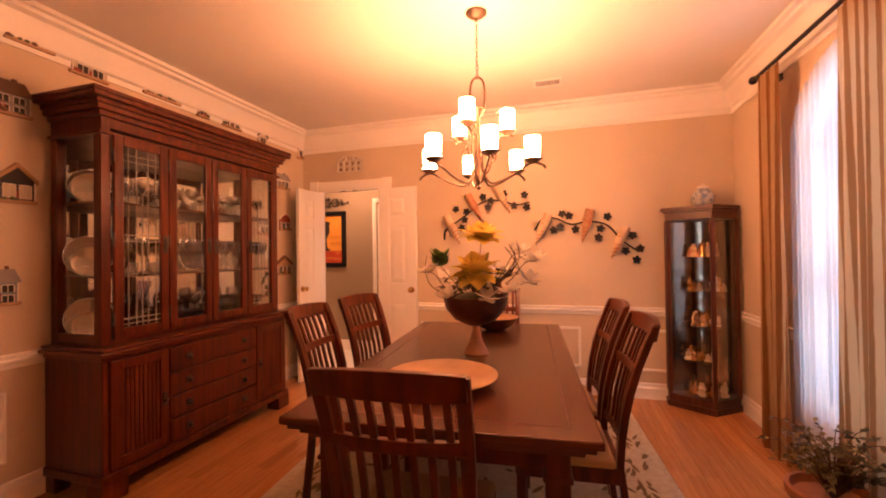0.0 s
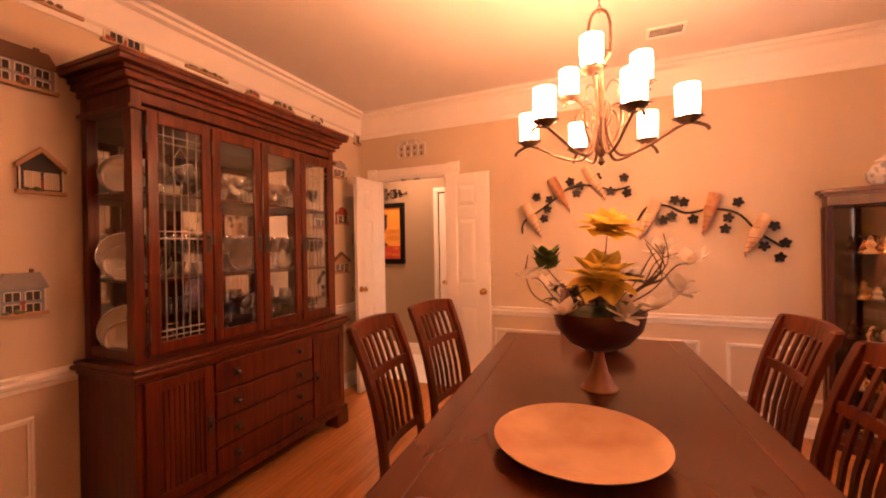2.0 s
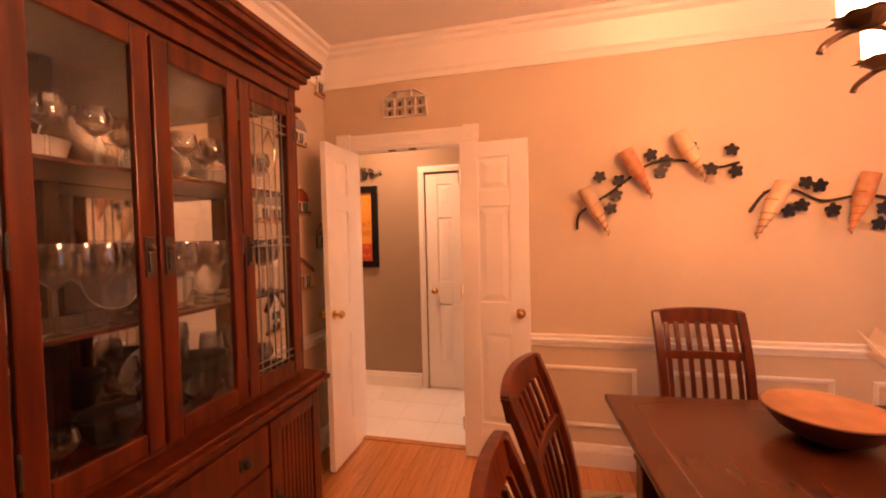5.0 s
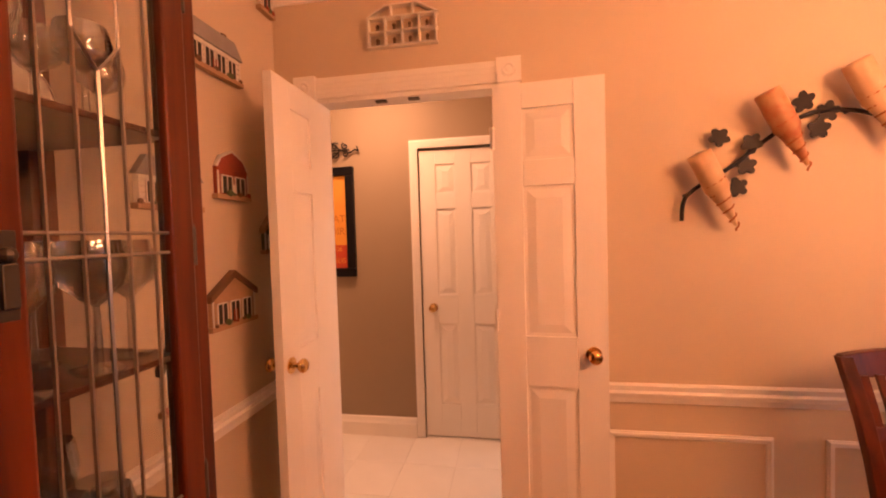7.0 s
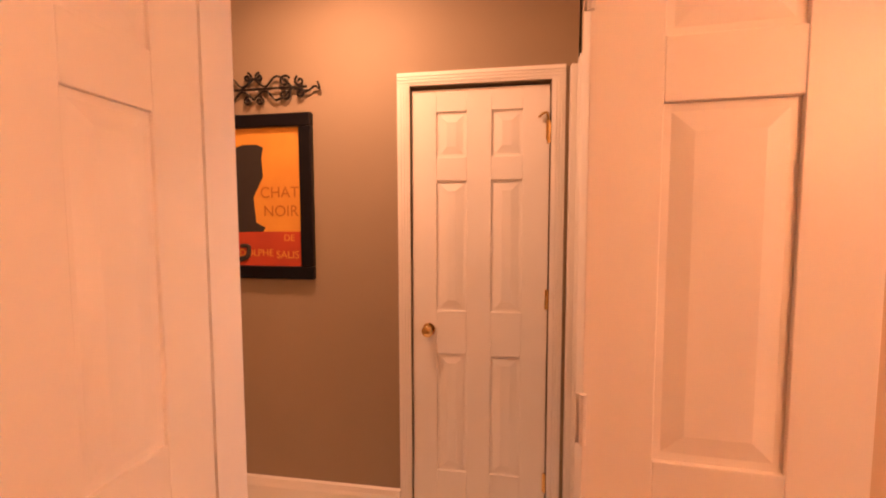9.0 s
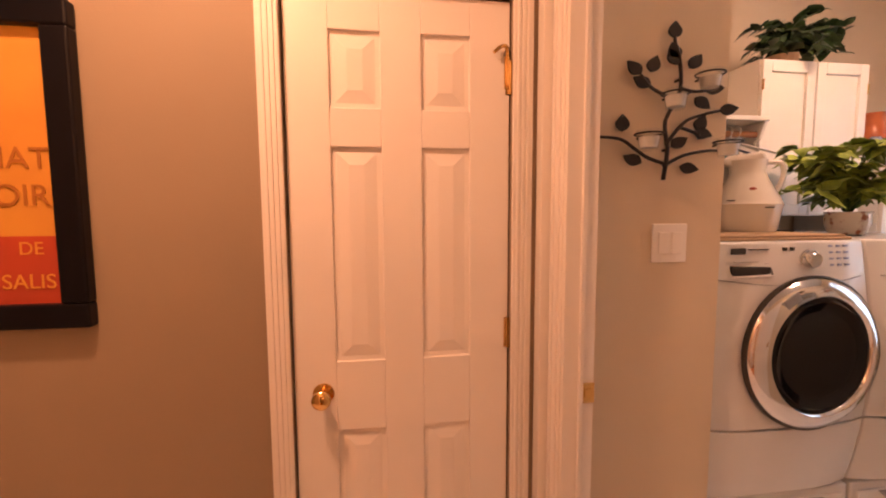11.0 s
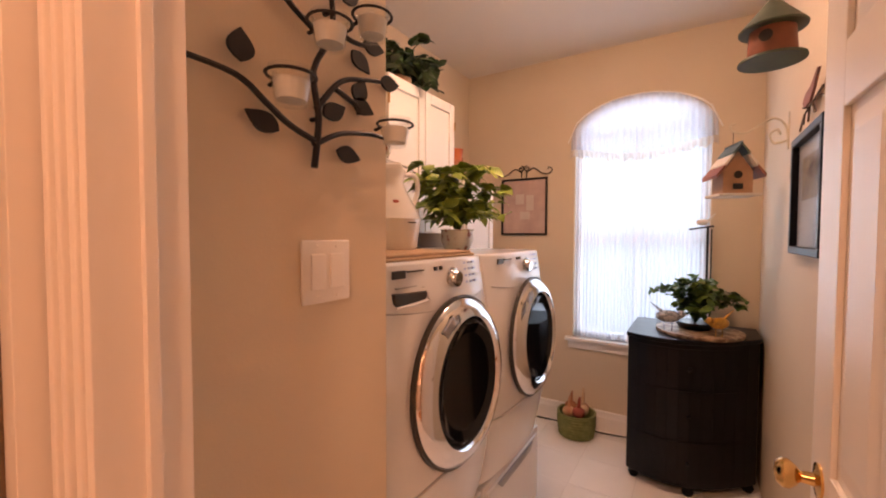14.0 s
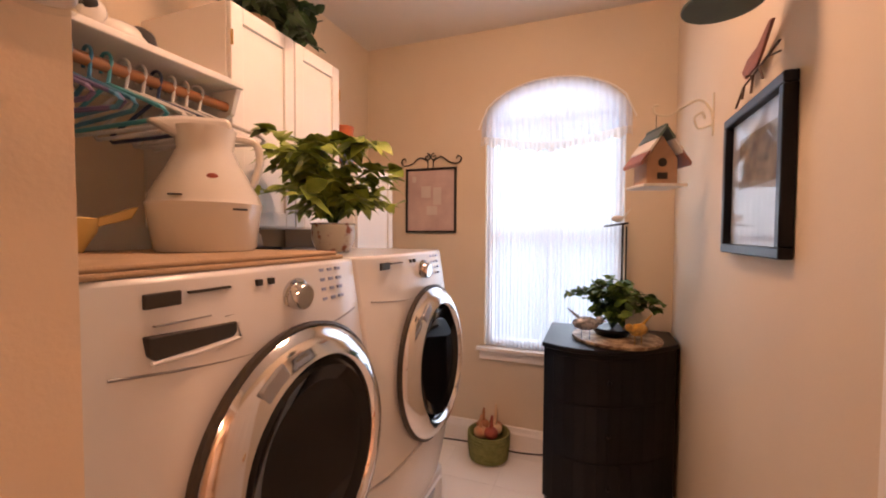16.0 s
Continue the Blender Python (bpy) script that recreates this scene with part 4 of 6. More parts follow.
def foliage(parent, name, mat, at, count, spread, hgt, ln, wd, seed, droop=0.5, stems=12, stem_mat=None, trail=0.0):
    rnd = random.Random(seed)
    leaves, twigs = [], []
    for s in range(stems):
        a = rnd.uniform(0, 2 * math.pi)
        tip = Vector((math.cos(a) * spread[0] * rnd.uniform(0.25, 1), math.sin(a) * spread[1] * rnd.uniform(0.25, 1), hgt * rnd.uniform(0.35, 1) - trail * rnd.random() ** 2))
        mid = Vector((tip.x * 0.45, tip.y * 0.45, max(tip.z, hgt * 0.4) * 0.9))
        path = smooth_path([Vector(at), Vector(at) + mid, Vector(at) + tip], 5)
        twigs.append(tube(path, 0.0028, 5, 0.5))
        for k in range(max(2, count // stems)):
            q = path[min(len(path) - 1, int(len(path) * rnd.uniform(0.3, 1.0)))]
            g = rnd.uniform(0, 2 * math.pi)
            d = Vector((math.cos(g) + tip.x * 2, math.sin(g) + tip.y * 2, rnd.uniform(-0.5, 0.7)))
            leaves.append(leaf_blade(q, d, ln * rnd.uniform(0.6, 1.2), wd * rnd.uniform(0.6, 1.15), droop * rnd.uniform(0.3, 1.2), rnd.uniform(-0.7, 0.7)))
    tagged(shape(name, leaves, mat, parent, smooth=True), kind="stuff")
    shape("stems", twigs, stem_mat or mat, parent)


# ---- things on the table ----
p = root("wooden_platter", "wide shallow burl wood platter on the table", "platter", pose(-0.14, 1.665, 0.765) @ Matrix.Diagonal((0.95, 0.95, 0.9, 1)))
shape("body", lathe([(0.10, 0), (0.11, 0.006), (0.20, 0.024), (0.255, 0.045), (0.258, 0.050), (0.25, 0.051), (0.19, 0.034), (0.09, 0.020), (0.001, 0.018)], 48), material("pale_burl", (0.60, 0.37, 0.21), 0.3, dark=(0.44, 0.22, 0.11), scale=6, bump=0.06, coat=0.3, spread=(0.3, 0.6)), p, smooth=True)
p = root("wooden_bowl", "turned wooden bowl with dark outside on the table", "bowl", pose(-0.11, 2.93, 0.765))
shape("body", lathe([(0.06, 0), (0.07, 0.005), (0.13, 0.04), (0.175, 0.10), (0.168, 0.102)], 36), DARKBOWL, p, smooth=True)
shape("lining", lathe([(0.168, 0.1022), (0.165, 0.096), (0.12, 0.045), (0.06, 0.016), (0.001, 0.014)], 36), COPPERWOOD, p, smooth=True)
v = root("flower_bowl", "dark footed bowl with yellow and white silk flowers", "flower arrangement", pose(-0.105, 2.235, 0.765))
shape("foot", lathe([(0.072, 0), (0.073, 0.006), (0.060, 0.022), (0.036, 0.07), (0.022, 0.13), (0.02, 0.165)], 28), COPPERWOOD, v, smooth=True)
shape("bowl", lathe([(0.02, 0.155), (0.05, 0.162), (0.12, 0.195), (0.17, 0.255), (0.187, 0.325), (0.18, 0.327), (0.162, 0.262), (0.11, 0.21), (0.001, 0.195)], 36), DARKBOWL, v, smooth=True)
shape("moss", ball((0, 0, 0.30), 0.13, 14, (1, 1, 0.35)), LEAF_DARK, v)
foliage(v, "leaves", LEAF_DRY, (0, 0, 0.31), 110, (0.26, 0.24), 0.15, 0.065, 0.022, 21, 0.3, 14, TWIG)


def bloom(parent, at, tilt, r, mat, petals=9, rows=2, name="bloom", droop=0.25):
    geos = []
    for row in range(rows):
        for k in range(petals):
            a = 2 * math.pi * (k + row * 0.5) / petals
            el = 0.25 + 0.55 * row
            d = tilt @ Vector((math.cos(a) * math.cos(el), math.sin(a) * math.cos(el), math.sin(el)))
            geos.append(leaf_blade(at, d, r * (1 - 0.22 * row), r * 0.40, droop, 0.1))
    geos.append(ball(Vector(at) + tilt @ Vector((0, 0, r * 0.12)), r * 0.16, 8))
    shape(name, geos, mat, parent, smooth=True)


bloom(v, (0.02, -0.08, 0.46), Euler((0.75, 0.1, 0)).to_matrix(), 0.16, PETAL_Y, 10, 3, "bloom", 0.05)
bloom(v, (0.04, 0.0, 0.655), Euler((0.45, 0.2, 0)).to_matrix(), 0.145, PETAL_Y, 10, 3, "bloom", 0.05)
shape("artichoke", [ball((-0.21, 0.0, 0.54), 0.05, 12, (1, 1, 0.9))] + [leaf_blade((-0.21 + 0.035 * math.cos(k * 2.4), 0.035 * math.sin(k * 2.4), 0.50 + 0.004 * k), (math.cos(k * 2.4), math.sin(k * 2.4), 1.4), 0.05, 0.022, 0.0) for k in range(18)], LEAF, v)
stems = [[(0, 0, 0.3), (0.02, -0.02, 0.45), (0.04, 0, 0.655)], [(-0.03, 0, 0.3), (-0.14, 0, 0.42), (-0.21, 0, 0.5)]]
rr = random.Random(4)
for k, (x, y, z) in enumerate(((0.33, -0.02, 0.52), (0.24, 0.06, 0.56), (0.30, 0.05, 0.40), (-0.27, -0.05, 0.46), (-0.12, -0.17, 0.33), (0.10, -0.18, 0.33), (0.21, -0.13, 0.36), (-0.22, 0.12, 0.40), (0.12, 0.2, 0.45))):
    stems.append([(0.0, 0, 0.3), (x * 0.55, y * 0.55, z * 0.8 + rr.uniform(-0.03, 0.03)), (x * 0.85, y * 0.85, z - 0.01), (x, y, z)])
    bloom(v, (x, y, z), Euler((rr.uniform(-0.6, 0.9), rr.uniform(-0.6, 0.6), 0)).to_matrix(), 0.08, PETAL_W, 7, 1, "magnolia", -0.25)
for k in range(7):
    a = rr.uniform(-0.5, 0.6)
    stems.append([(0.03, 0, 0.3), (0.16 * math.cos(a), 0.1 * math.sin(a), 0.42), (0.20 + rr.uniform(0, 0.08), rr.uniform(-0.1, 0.1), 0.50 + rr.uniform(-0.05, 0.08)), (0.22 + rr.uniform(-0.05, 0.1), rr.uniform(-0.1, 0.1), 0.58 + rr.uniform(-0.1, 0.06))])
stems.append([(-0.02, 0, 0.3), (-0.24, 0, 0.36), (-0.30, 0, 0.46), (-0.29, 0, 0.56)])
shape("twigs", [tube(smooth_path(s, 5), 0.004, 6, 0.5) for s in stems], TWIG, v)


# ---- chandelier ----
def chandelier(x, y):
    c = root("chandelier", "bronze chandelier with nine lit glass candle shades", "chandelier", pose(x, y, 0))
    shape("canopy", lathe([(0.062, CH), (0.062, CH - 0.006), (0.045, CH - 0.022), (0.012, CH - 0.034), (0.008, CH - 0.05)], 24), BRONZE, c, smooth=True)
    links, z = [], CH - 0.05
    k = 0
    while z > 2.36:
        ring = [(0.008 * math.cos(a), 0.0, z - 0.014 + 0.017 * math.sin(a)) for a in [2 * math.pi * i / 10 for i in range(11)]]
        if k % 2:
            ring = [(0, p[0], p[2]) for p in ring]
        links.append(tube(ring, 0.0022, 5))
        z -= 0.026
        k += 1
    shape("chain", links, BRONZE, c)
    loop = smooth_path([(-0.04, 0, 2.17), (-0.043, 0, 2.28), (-0.03, 0, 2.34), (0, 0, 2.36), (0.03, 0, 2.34), (0.043, 0, 2.28), (0.04, 0, 2.17)], 5)
    shape("loop", tube(loop, 0.007, 8), BRONZE, c, smooth=True)
    shape("column", lathe([(0.004, 1.70), (0.016, 1.715), (0.008, 1.735), (0.026, 1.76), (0.03, 1.79), (0.012, 1.82), (0.014, 1.95), (0.02, 2.0), (0.012, 2.05), (0.014, 2.12), (0.045, 2.16), (0.045, 2.17), (0.004, 2.18)], 18), BRONZE, c, smooth=True)
    for k in range(9):
        low = k < 6
        a = radians(-8 + 60 * k) if low else radians(262 + 120 * (k - 6))
        r, zc = (0.315, 1.845) if low else (0.175, 2.045)
        ca, sa = math.cos(a), math.sin(a)
        if low:
            prof = [(0.02, 1.90), (0.035, 1.80), (0.08, 1.735), (0.17, 1.755), (0.25, 1.80), (0.315, 1.828), (0.37, 1.81), (0.385, 1.79)]
            curl = [(0.02, 1.86), (0.05, 1.95), (0.10, 1.93), (0.105, 1.87), (0.075, 1.85)]
        else:
            prof = [(0.015, 1.78), (0.05, 1.80), (0.085, 1.88), (0.09, 1.97), (0.13, 2.02), (0.175, 2.03), (0.21, 2.015)]
            curl = [(0.015, 2.0), (0.045, 2.06), (0.08, 2.05), (0.075, 2.0)]
        shape("arm", [tube(smooth_path([(q * ca, q * sa, z) for q, z in prof], 5), 0.0068, 7), tube(smooth_path([(q * ca, q * sa, z) for q, z in curl], 4), 0.004, 6)], BRONZE, c, smooth=True)
        dish = []
        for q in range(10):
            g = 2 * math.pi * q / 10
            dish.append(leaf_blade((r * ca, r * sa, zc - 0.012), (math.cos(g), math.sin(g), 0.35), 0.062, 0.024, 0.1))
        dish.append(lathe([(0.02, zc - 0.02), (0.04, zc - 0.006), (0.045, zc), (0.001, zc)], 16, (r * ca, r * sa, 0)))
        shape("drip_cup", dish, BRONZE, c)
        shape("shade", lathe([(0.040, zc + 0.002), (0.0425, zc + 0.06), (0.0425, zc + 0.125), (0.0395, zc + 0.125), (0.0395, zc + 0.02), (0.001, zc + 0.018)], 20, (r * ca, r * sa, 0)), SHADE, c, smooth=True)
        shape("bulb", ball((r * ca, r * sa, zc + 0.088), 0.028, 10, (1, 1, 1.2)), BULB, c, smooth=True)
    return c


chandelier(-0.085, 2.275)
vn = root("ceiling_vent", "white slatted air vent in the ceiling", "vent", pose(0.28, 3.41, CH))
shape("frame", [box(-0.115, 0.115, -0.075, -0.055, -0.008, 0), box(-0.115, 0.115, 0.055, 0.075, -0.008, 0), box(-0.115, -0.095, -0.055, 0.055, -0.008, 0), box(0.095, 0.115, -0.055, 0.055, -0.008, 0)], TRIM, vn, 0.002)
for k in range(5):
    shape("slat", moved(box(-0.095, 0.095, -0.006, 0.006, -0.001, 0.001), pose(0, -0.042 + 0.021 * k, -0.006, 35)), TRIM, vn)
# thin dark sheet on the ceiling paints the shade between the slats
shape("duct", box(-0.095, 0.095, -0.055, 0.055, -0.0015, -0.0005), HOUSE_COLOURS["dark"], vn)

# ceiling lamps of hall and laundry
for nm, x, y, z, lab in (("dome_lamp", 0.15, 4.95, LC, "lit frosted dome ceiling lamp"),):
    d = root(nm, lab, "ceiling lamp", pose(x, y, z))
    shape("ring", lathe([(0.16, 0), (0.165, -0.02), (0.15, -0.03), (0.14, -0.01)], 28), BRASS, d, smooth=True)
    shape("dome", lathe([(0.148, -0.028), (0.13, -0.07), (0.08, -0.10), (0.001, -0.112)], 28), DOME, d, smooth=True)


d = root("recessed_lamp", "lit round recessed ceiling lamp in the hall", "ceiling lamp", pose(-2.35, 4.47, 2.62))
shape("ring", lathe([(0.085, 0), (0.088, -0.006), (0.07, -0.010), (0.066, -0.004)], 28), TRIM, d, smooth=True)
shape("lens", lathe([(0.066, -0.005), (0.001, -0.007)], 24), glow_material("lit_lens", (1.0, 0.6, 0.38), 6.0), d)

# ---- washer and dryer ----
def washer(m, label, dispenser):
    """Front faces -y at y = 0, left side at x = 0."""
    w = root("washing_machine" if dispenser else "clothes_dryer", label, "washing machine" if dispenser else "dryer", m, "laundry machines")
    W, D, PZ, H = 0.662, 0.78, 0.41, 1.345

    def skin(z):
        s = (z - PZ) / (H - PZ)
        return 0.035 - 0.055 * math.sin(math.pi * min(1, max(0, s)) ** 0.9)

    def front_body(z0, z1, n, inset=0.0):
        v, f = [], []
        for i in range(n + 1):
            z = z0 + (z1 - z0) * i / n
            for j in range(9):
                x = inset + (W - 2 * inset) * j / 8
                s = 2 * x / W - 1
                v.append((x, skin(z) + 0.03 * s ** 4, z))
            v += [(W - inset, D, z), (inset, D, z)]
        k = 11
        for i in range(n):
            for j in range(k):
                a, b = i * k + j, i * k + (j + 1) % k
                f.append((a, b, b + k, a + k))
        f += [tuple(range(k))[::-1], tuple(range(n * k, (n + 1) * k))]
        return v, f
    shape("body", front_body(0.69, H, 14), APPLIANCE, w, 0.008, smooth=True)
    shape("lower_panel", front_body(PZ + 0.006, 0.685, 6), APPLIANCE, w, 0.004, smooth=True)
    shape("seam", box(0.01, W - 0.01, 0.07, D - 0.02, PZ, 0.70), GREYPLASTIC, w)
    shape("pedestal", [box(0.004, W - 0.004, 0.045, D, 0.02, PZ), box(0.03, W - 0.03, 0.035, 0.05, 0.06, PZ - 0.03)], APPLIANCE, w, 0.008)
    shape("pedestal_pull", prism([(0.12, PZ - 0.035), (W - 0.12, PZ - 0.035), (W - 0.16, PZ - 0.07), (0.16, PZ - 0.07)], 0.028, 0.04, "y"), GREYPLASTIC, w, 0.003)
    shape("foot", [lathe([(0.02, 0), (0.02, 0.025)], 10, (x, y, 0)) for x in (0.06, W - 0.06) for y in (0.1, D - 0.06)], GREYPLASTIC, w)
    cx, cz = W / 2 + 0.035, 0.962
    tilt = pose(cx, skin(cz) - 0.004, cz, 90 - 2)
    shape("door_ring", moved(lathe([(0.258, 0), (0.261, 0.012), (0.254, 0.026), (0.228, 0.044), (0.204, 0.05), (0.196, 0.042), (0.189, 0.01)], 56), tilt), CHROME, w, smooth=True)
    shape("door_trim", moved(lathe([(0.268, 0.0), (0.269, 0.012), (0.262, 0.016), (0.252, 0.002)], 56), tilt), PEWTER, w, smooth=True)
    shape("door_glass", moved(lathe([(0.193, 0.030), (0.180, 0.042), (0.15, 0.030), (0.10, 0.018), (0.001, 0.014)], 48), tilt), DARKGLASS, w, smooth=True)
    shape("door_latch", moved(box(-0.032, 0.032, -0.018, 0.018, 0.040, 0.0475), tilt @ pose(-0.122, 0.19, 0, 0, 0, 33)), GREYPLASTIC, w, 0.004)
    zc = 1.282
    kp = pose(W * 0.585, skin(zc) + 0.002, zc, 97)
    shape("dial", moved(lathe([(0.036, 0), (0.036, 0.006), (0.029, 0.008), (0.027, 0.028), (0.024, 0.031), (0.001, 0.031)], 28), kp), CHROME, w, smooth=True)
    shape("badge", box(0.085, 0.14, skin(zc) - 0.001, skin(zc) + 0.006, zc + 0.02, zc + 0.042), PEWTER, w, 0.002)
    bars = []
    for i in range(3):
        for j in range(4):
            x = W * 0.72 + 0.032 * i
            z = zc + 0.04 - 0.022 * j
            bars.append(box(x, x + 0.016, skin(z) + 0.001, skin(z) + 0.02, z, z + 0.007))
    shape("control_marks", bars, BLUEPRINT, w)
    for i in range(2):
        shape("button", box(W * 0.48 - 0.03 * i, W * 0.48 - 0.03 * i + 0.012, skin(zc) - 0.001, skin(zc) + 0.01, zc + 0.03, zc + 0.042), PEWTER, w)
    shape("nameplate", box(0.155, 0.23, skin(zc) + 0.001, skin(zc) + 0.01, zc + 0.034, zc + 0.038), PEWTER, w)
    if dispenser:
        # no hollow here: a dark slab carries the shade of the dispenser recess
        shape("dispenser_recess", prism([(0.085, 1.264), (0.235, 1.258), (0.235, 1.238), (0.225, 1.231), (0.095, 1.228), (0.087, 1.236)], skin(1.245) - 0.0015, skin(1.245) + 0.02, "y"), PEWTER, w, 0.003)
        shape("dispenser_lip", [tube([(0.087, skin(1.225) - 0.001, 1.2265), (0.16, skin(1.225) - 0.004, 1.2255), (0.238, skin(1.225) - 0.001, 1.229), (0.238, skin(1.25), 1.256)], 0.0035, 7)], APPLIANCE, w, smooth=True)
        shape("marking", [box(0.10, 0.19, skin(1.276) + 0.0005, skin(1.276) + 0.01, 1.2745, 1.277)], GREYPLASTIC, w)
        shape("marking", [box(0.215, 0.29, skin(1.27) + 0.0005, skin(1.27) + 0.01, 1.268, 1.2705)], GREYPLASTIC, w)
    # the crease that sweeps down from the controls behind the door; its shade is a grey tube
    crease = [(W * q, skin(1.222 - 0.05 * q * (1 - q)) + 0.03 * (2 * q - 1) ** 4 - 0.0006, 1.222 - 0.03 * math.sin(math.pi * q)) for q in [k / 16 for k in range(1, 16)]]
    shape("crease", tube(crease, 0.0022, 5), GREYPLASTIC, w)
    return w


washer(pose(-0.737, 5.095, 0), "white front-loading washer with chrome door on pedestal", True)
washer(pose(-0.07, 5.095, 0), "white front-loading dryer with chrome door on pedestal", False)

# ---- black chest ----
ch = root("corner_chest", "black lacquered corner chest with curved drawers", "chest", pose(0, 0, 0))
bow = [((1 - q) ** 2 * 1.09 + 2 * q * (1 - q) * 0.885 + q * q * 1.28, (1 - q) ** 2 * 4.77 + 2 * q * (1 - q) * 4.46 + q * q * 4.135) for q in [k / 12 for k in range(13)]]
foot = bow + [(1.555, 4.135), (1.575, 4.77)]
shape("body", prism(foot, 0.05, 0.835, "z"), BLACKPAINT, ch, 0.006)
cx, cy = 1.31, 4.45
grow = [(cx + (p[0] - cx) * 1.04, cy + (p[1] - cy) * 1.03) for p in foot]
shape("top", prism(grow, 0.835, 0.860, "z"), BLACKPAINT, ch, 0.005)
for px, py in (bow[0], bow[6], bow[12], (1.555, 4.135)):
    shape("foot", lathe([(0.022, 0), (0.03, 0.02), (0.02, 0.05)], 12, (cx + (px - cx) * 0.88, cy + (py - cy) * 0.88, 0)), BLACKPAINT, ch)
for z0, z1 in ((0.08, 0.30), (0.32, 0.58), (0.60, 0.81)):
    front = [(cx + (p[0] - cx) * 1.015, cy + (p[1] - cy) * 1.0) for p in bow[1:12]]
    inner = [(cx + (p[0] - cx) * 0.99, cy + (p[1] - cy) * 1.0) for p in bow[1:12]]
    shape("drawer", prism(front + inner[::-1], z0, z1, "z"), BLACKPAINT, ch, 0.003)
    shape("drawer_pull", ball((bow[6][0] - 0.012, bow[6][1], (z0 + z1) / 2), 0.011), BLACKPAINT, ch)

# ---- curio cabinet ----
cu = root("curio_cabinet", "tall narrow dark wood corner curio cabinet with glass", "cabinet", pose(0, 0, 0))
cp = [(1.24, 3.87), (1.53, 3.68), (1.765, 3.85), (1.765, 3.965), (1.25, 3.965)]
cx, cy = 1.51, 3.85


def scaled(k):
    return [(cx + (p[0] - cx) * k, cy + (p[1] - cy) * k) for p in cp]


shape("base", [prism(scaled(1.05), 0, 0.05, "z"), prism(scaled(1.0), 0.05, 0.11, "z")], WALNUT, cu, 0.004)
shape("cornice", [prism(scaled(1.0), 1.59, 1.655, "z"), prism(scaled(1.06), 1.655, 1.675, "z"), prism([(min(p[0], 1.785), min(p[1], 3.985)) for p in scaled(1.13)], 1.675, 1.70, "z")], WALNUT, cu, 0.004)
shape("post", [box(p[0] - 0.016 + (cx - p[0]) * 0.04, p[0] + 0.016 + (cx - p[0]) * 0.04, p[1] - 0.016 + (cy - p[1]) * 0.04, p[1] + 0.016 + (cy - p[1]) * 0.04, 0.11, 1.59) for p in cp], WALNUT, cu, 0.003)
shape("back_mirror", prism([(1.28, 3.945), (1.74, 3.945), (1.74, 3.953), (1.28, 3.953)], 0.11, 1.59, "z"), material("smoked_mirror", (0.30, 0.24, 0.19), 0.06, 1.0, bump=0.0), cu)
q = scaled(0.95)
for a, b in ((0, 1), (1, 2)):
    d = (Vector(q[b]) - Vector(q[a])).normalized() * 0.02
    nrm = Vector((d.y, -d.x)).normalized() * 0.002
    A, B = Vector(q[a]) + d, Vector(q[b]) - d
    shape("pane", prism([tuple(A - nrm), tuple(B - nrm), tuple(B + nrm), tuple(A + nrm)], 0.11, 1.59, "z"), GLASS, cu).visible_shadow = False
shape("shelf", [prism(scaled(0.9), z, z + 0.006, "z") for z in (0.40, 0.69, 0.98, 1.27)], GLASS, cu)
rr = random.Random(8)
for z in (0.112, 0.407, 0.697, 0.987, 1.277):
    for k in range(11):
        x, y = rr.uniform(1.38, 1.67), rr.uniform(3.80, 3.90)
        r, hh = rr.uniform(0.02, 0.034), rr.uniform(0.05, 0.13)
        f = root("figurine", "small glazed figurine on the curio shelf", "figurine", pose(x, y, z, 0, 0, rr.uniform(0, 360)), "figurines in the curio cabinet")
        shape("body", [lathe([(r, 0), (r * 1.05, 0.008), (r * 0.5, hh * 0.3), (r * 0.8, hh * 0.55), (r * 0.35, hh * 0.75), (r * 0.5, hh * 0.87), (0.002, hh)], 10), ball((r * 0.5, 0, hh * 0.5), r * 0.4, 8)],
              rr.choice([BRASS, COPPERWOOD, CREAM_C, HOUSE_COLOURS["brown"], HOUSE_COLOURS["cream"]]), f, smooth=True)
jar = root("ginger_jar", "blue and white porcelain ginger jar on the cabinet", "jar", pose(1.52, 3.86, 1.70))
shape("body", lathe([(0.05, 0), (0.055, 0.005), (0.085, 0.05), (0.088, 0.09), (0.06, 0.135), (0.04, 0.145), (0.042, 0.155)], 24), material("blue_white_porcelain", (0.55, 0.55, 0.55), 0.25, dark=(0.22, 0.26, 0.36), scale=28, coat=0.3, spread=(0.42, 0.55)), jar, smooth=True)
shape("lid", lathe([(0.048, 0.155), (0.05, 0.165), (0.03, 0.18), (0.008, 0.185), (0.010, 0.195), (0.001, 0.20)], 20), CHINA, jar, smooth=True)

# potted plant at the dining window
pp = root("potted_plant", "dry-looking olive plant in a terracotta pot", "potted plant", pose(1.50, 2.16, 0))
shape("pot", lathe([(0.10, 0), (0.105, 0.01), (0.15, 0.22), (0.165, 0.225), (0.168, 0.265), (0.15, 0.268), (0.14, 0.23), (0.001, 0.22)], 28), TERRA, pp, smooth=True)
foliage(pp, "foliage", LEAF_DRY, (0, 0, 0.23), 520, (0.26, 0.26), 0.30, 0.035, 0.011, 31, 0.2, 60, TWIG)


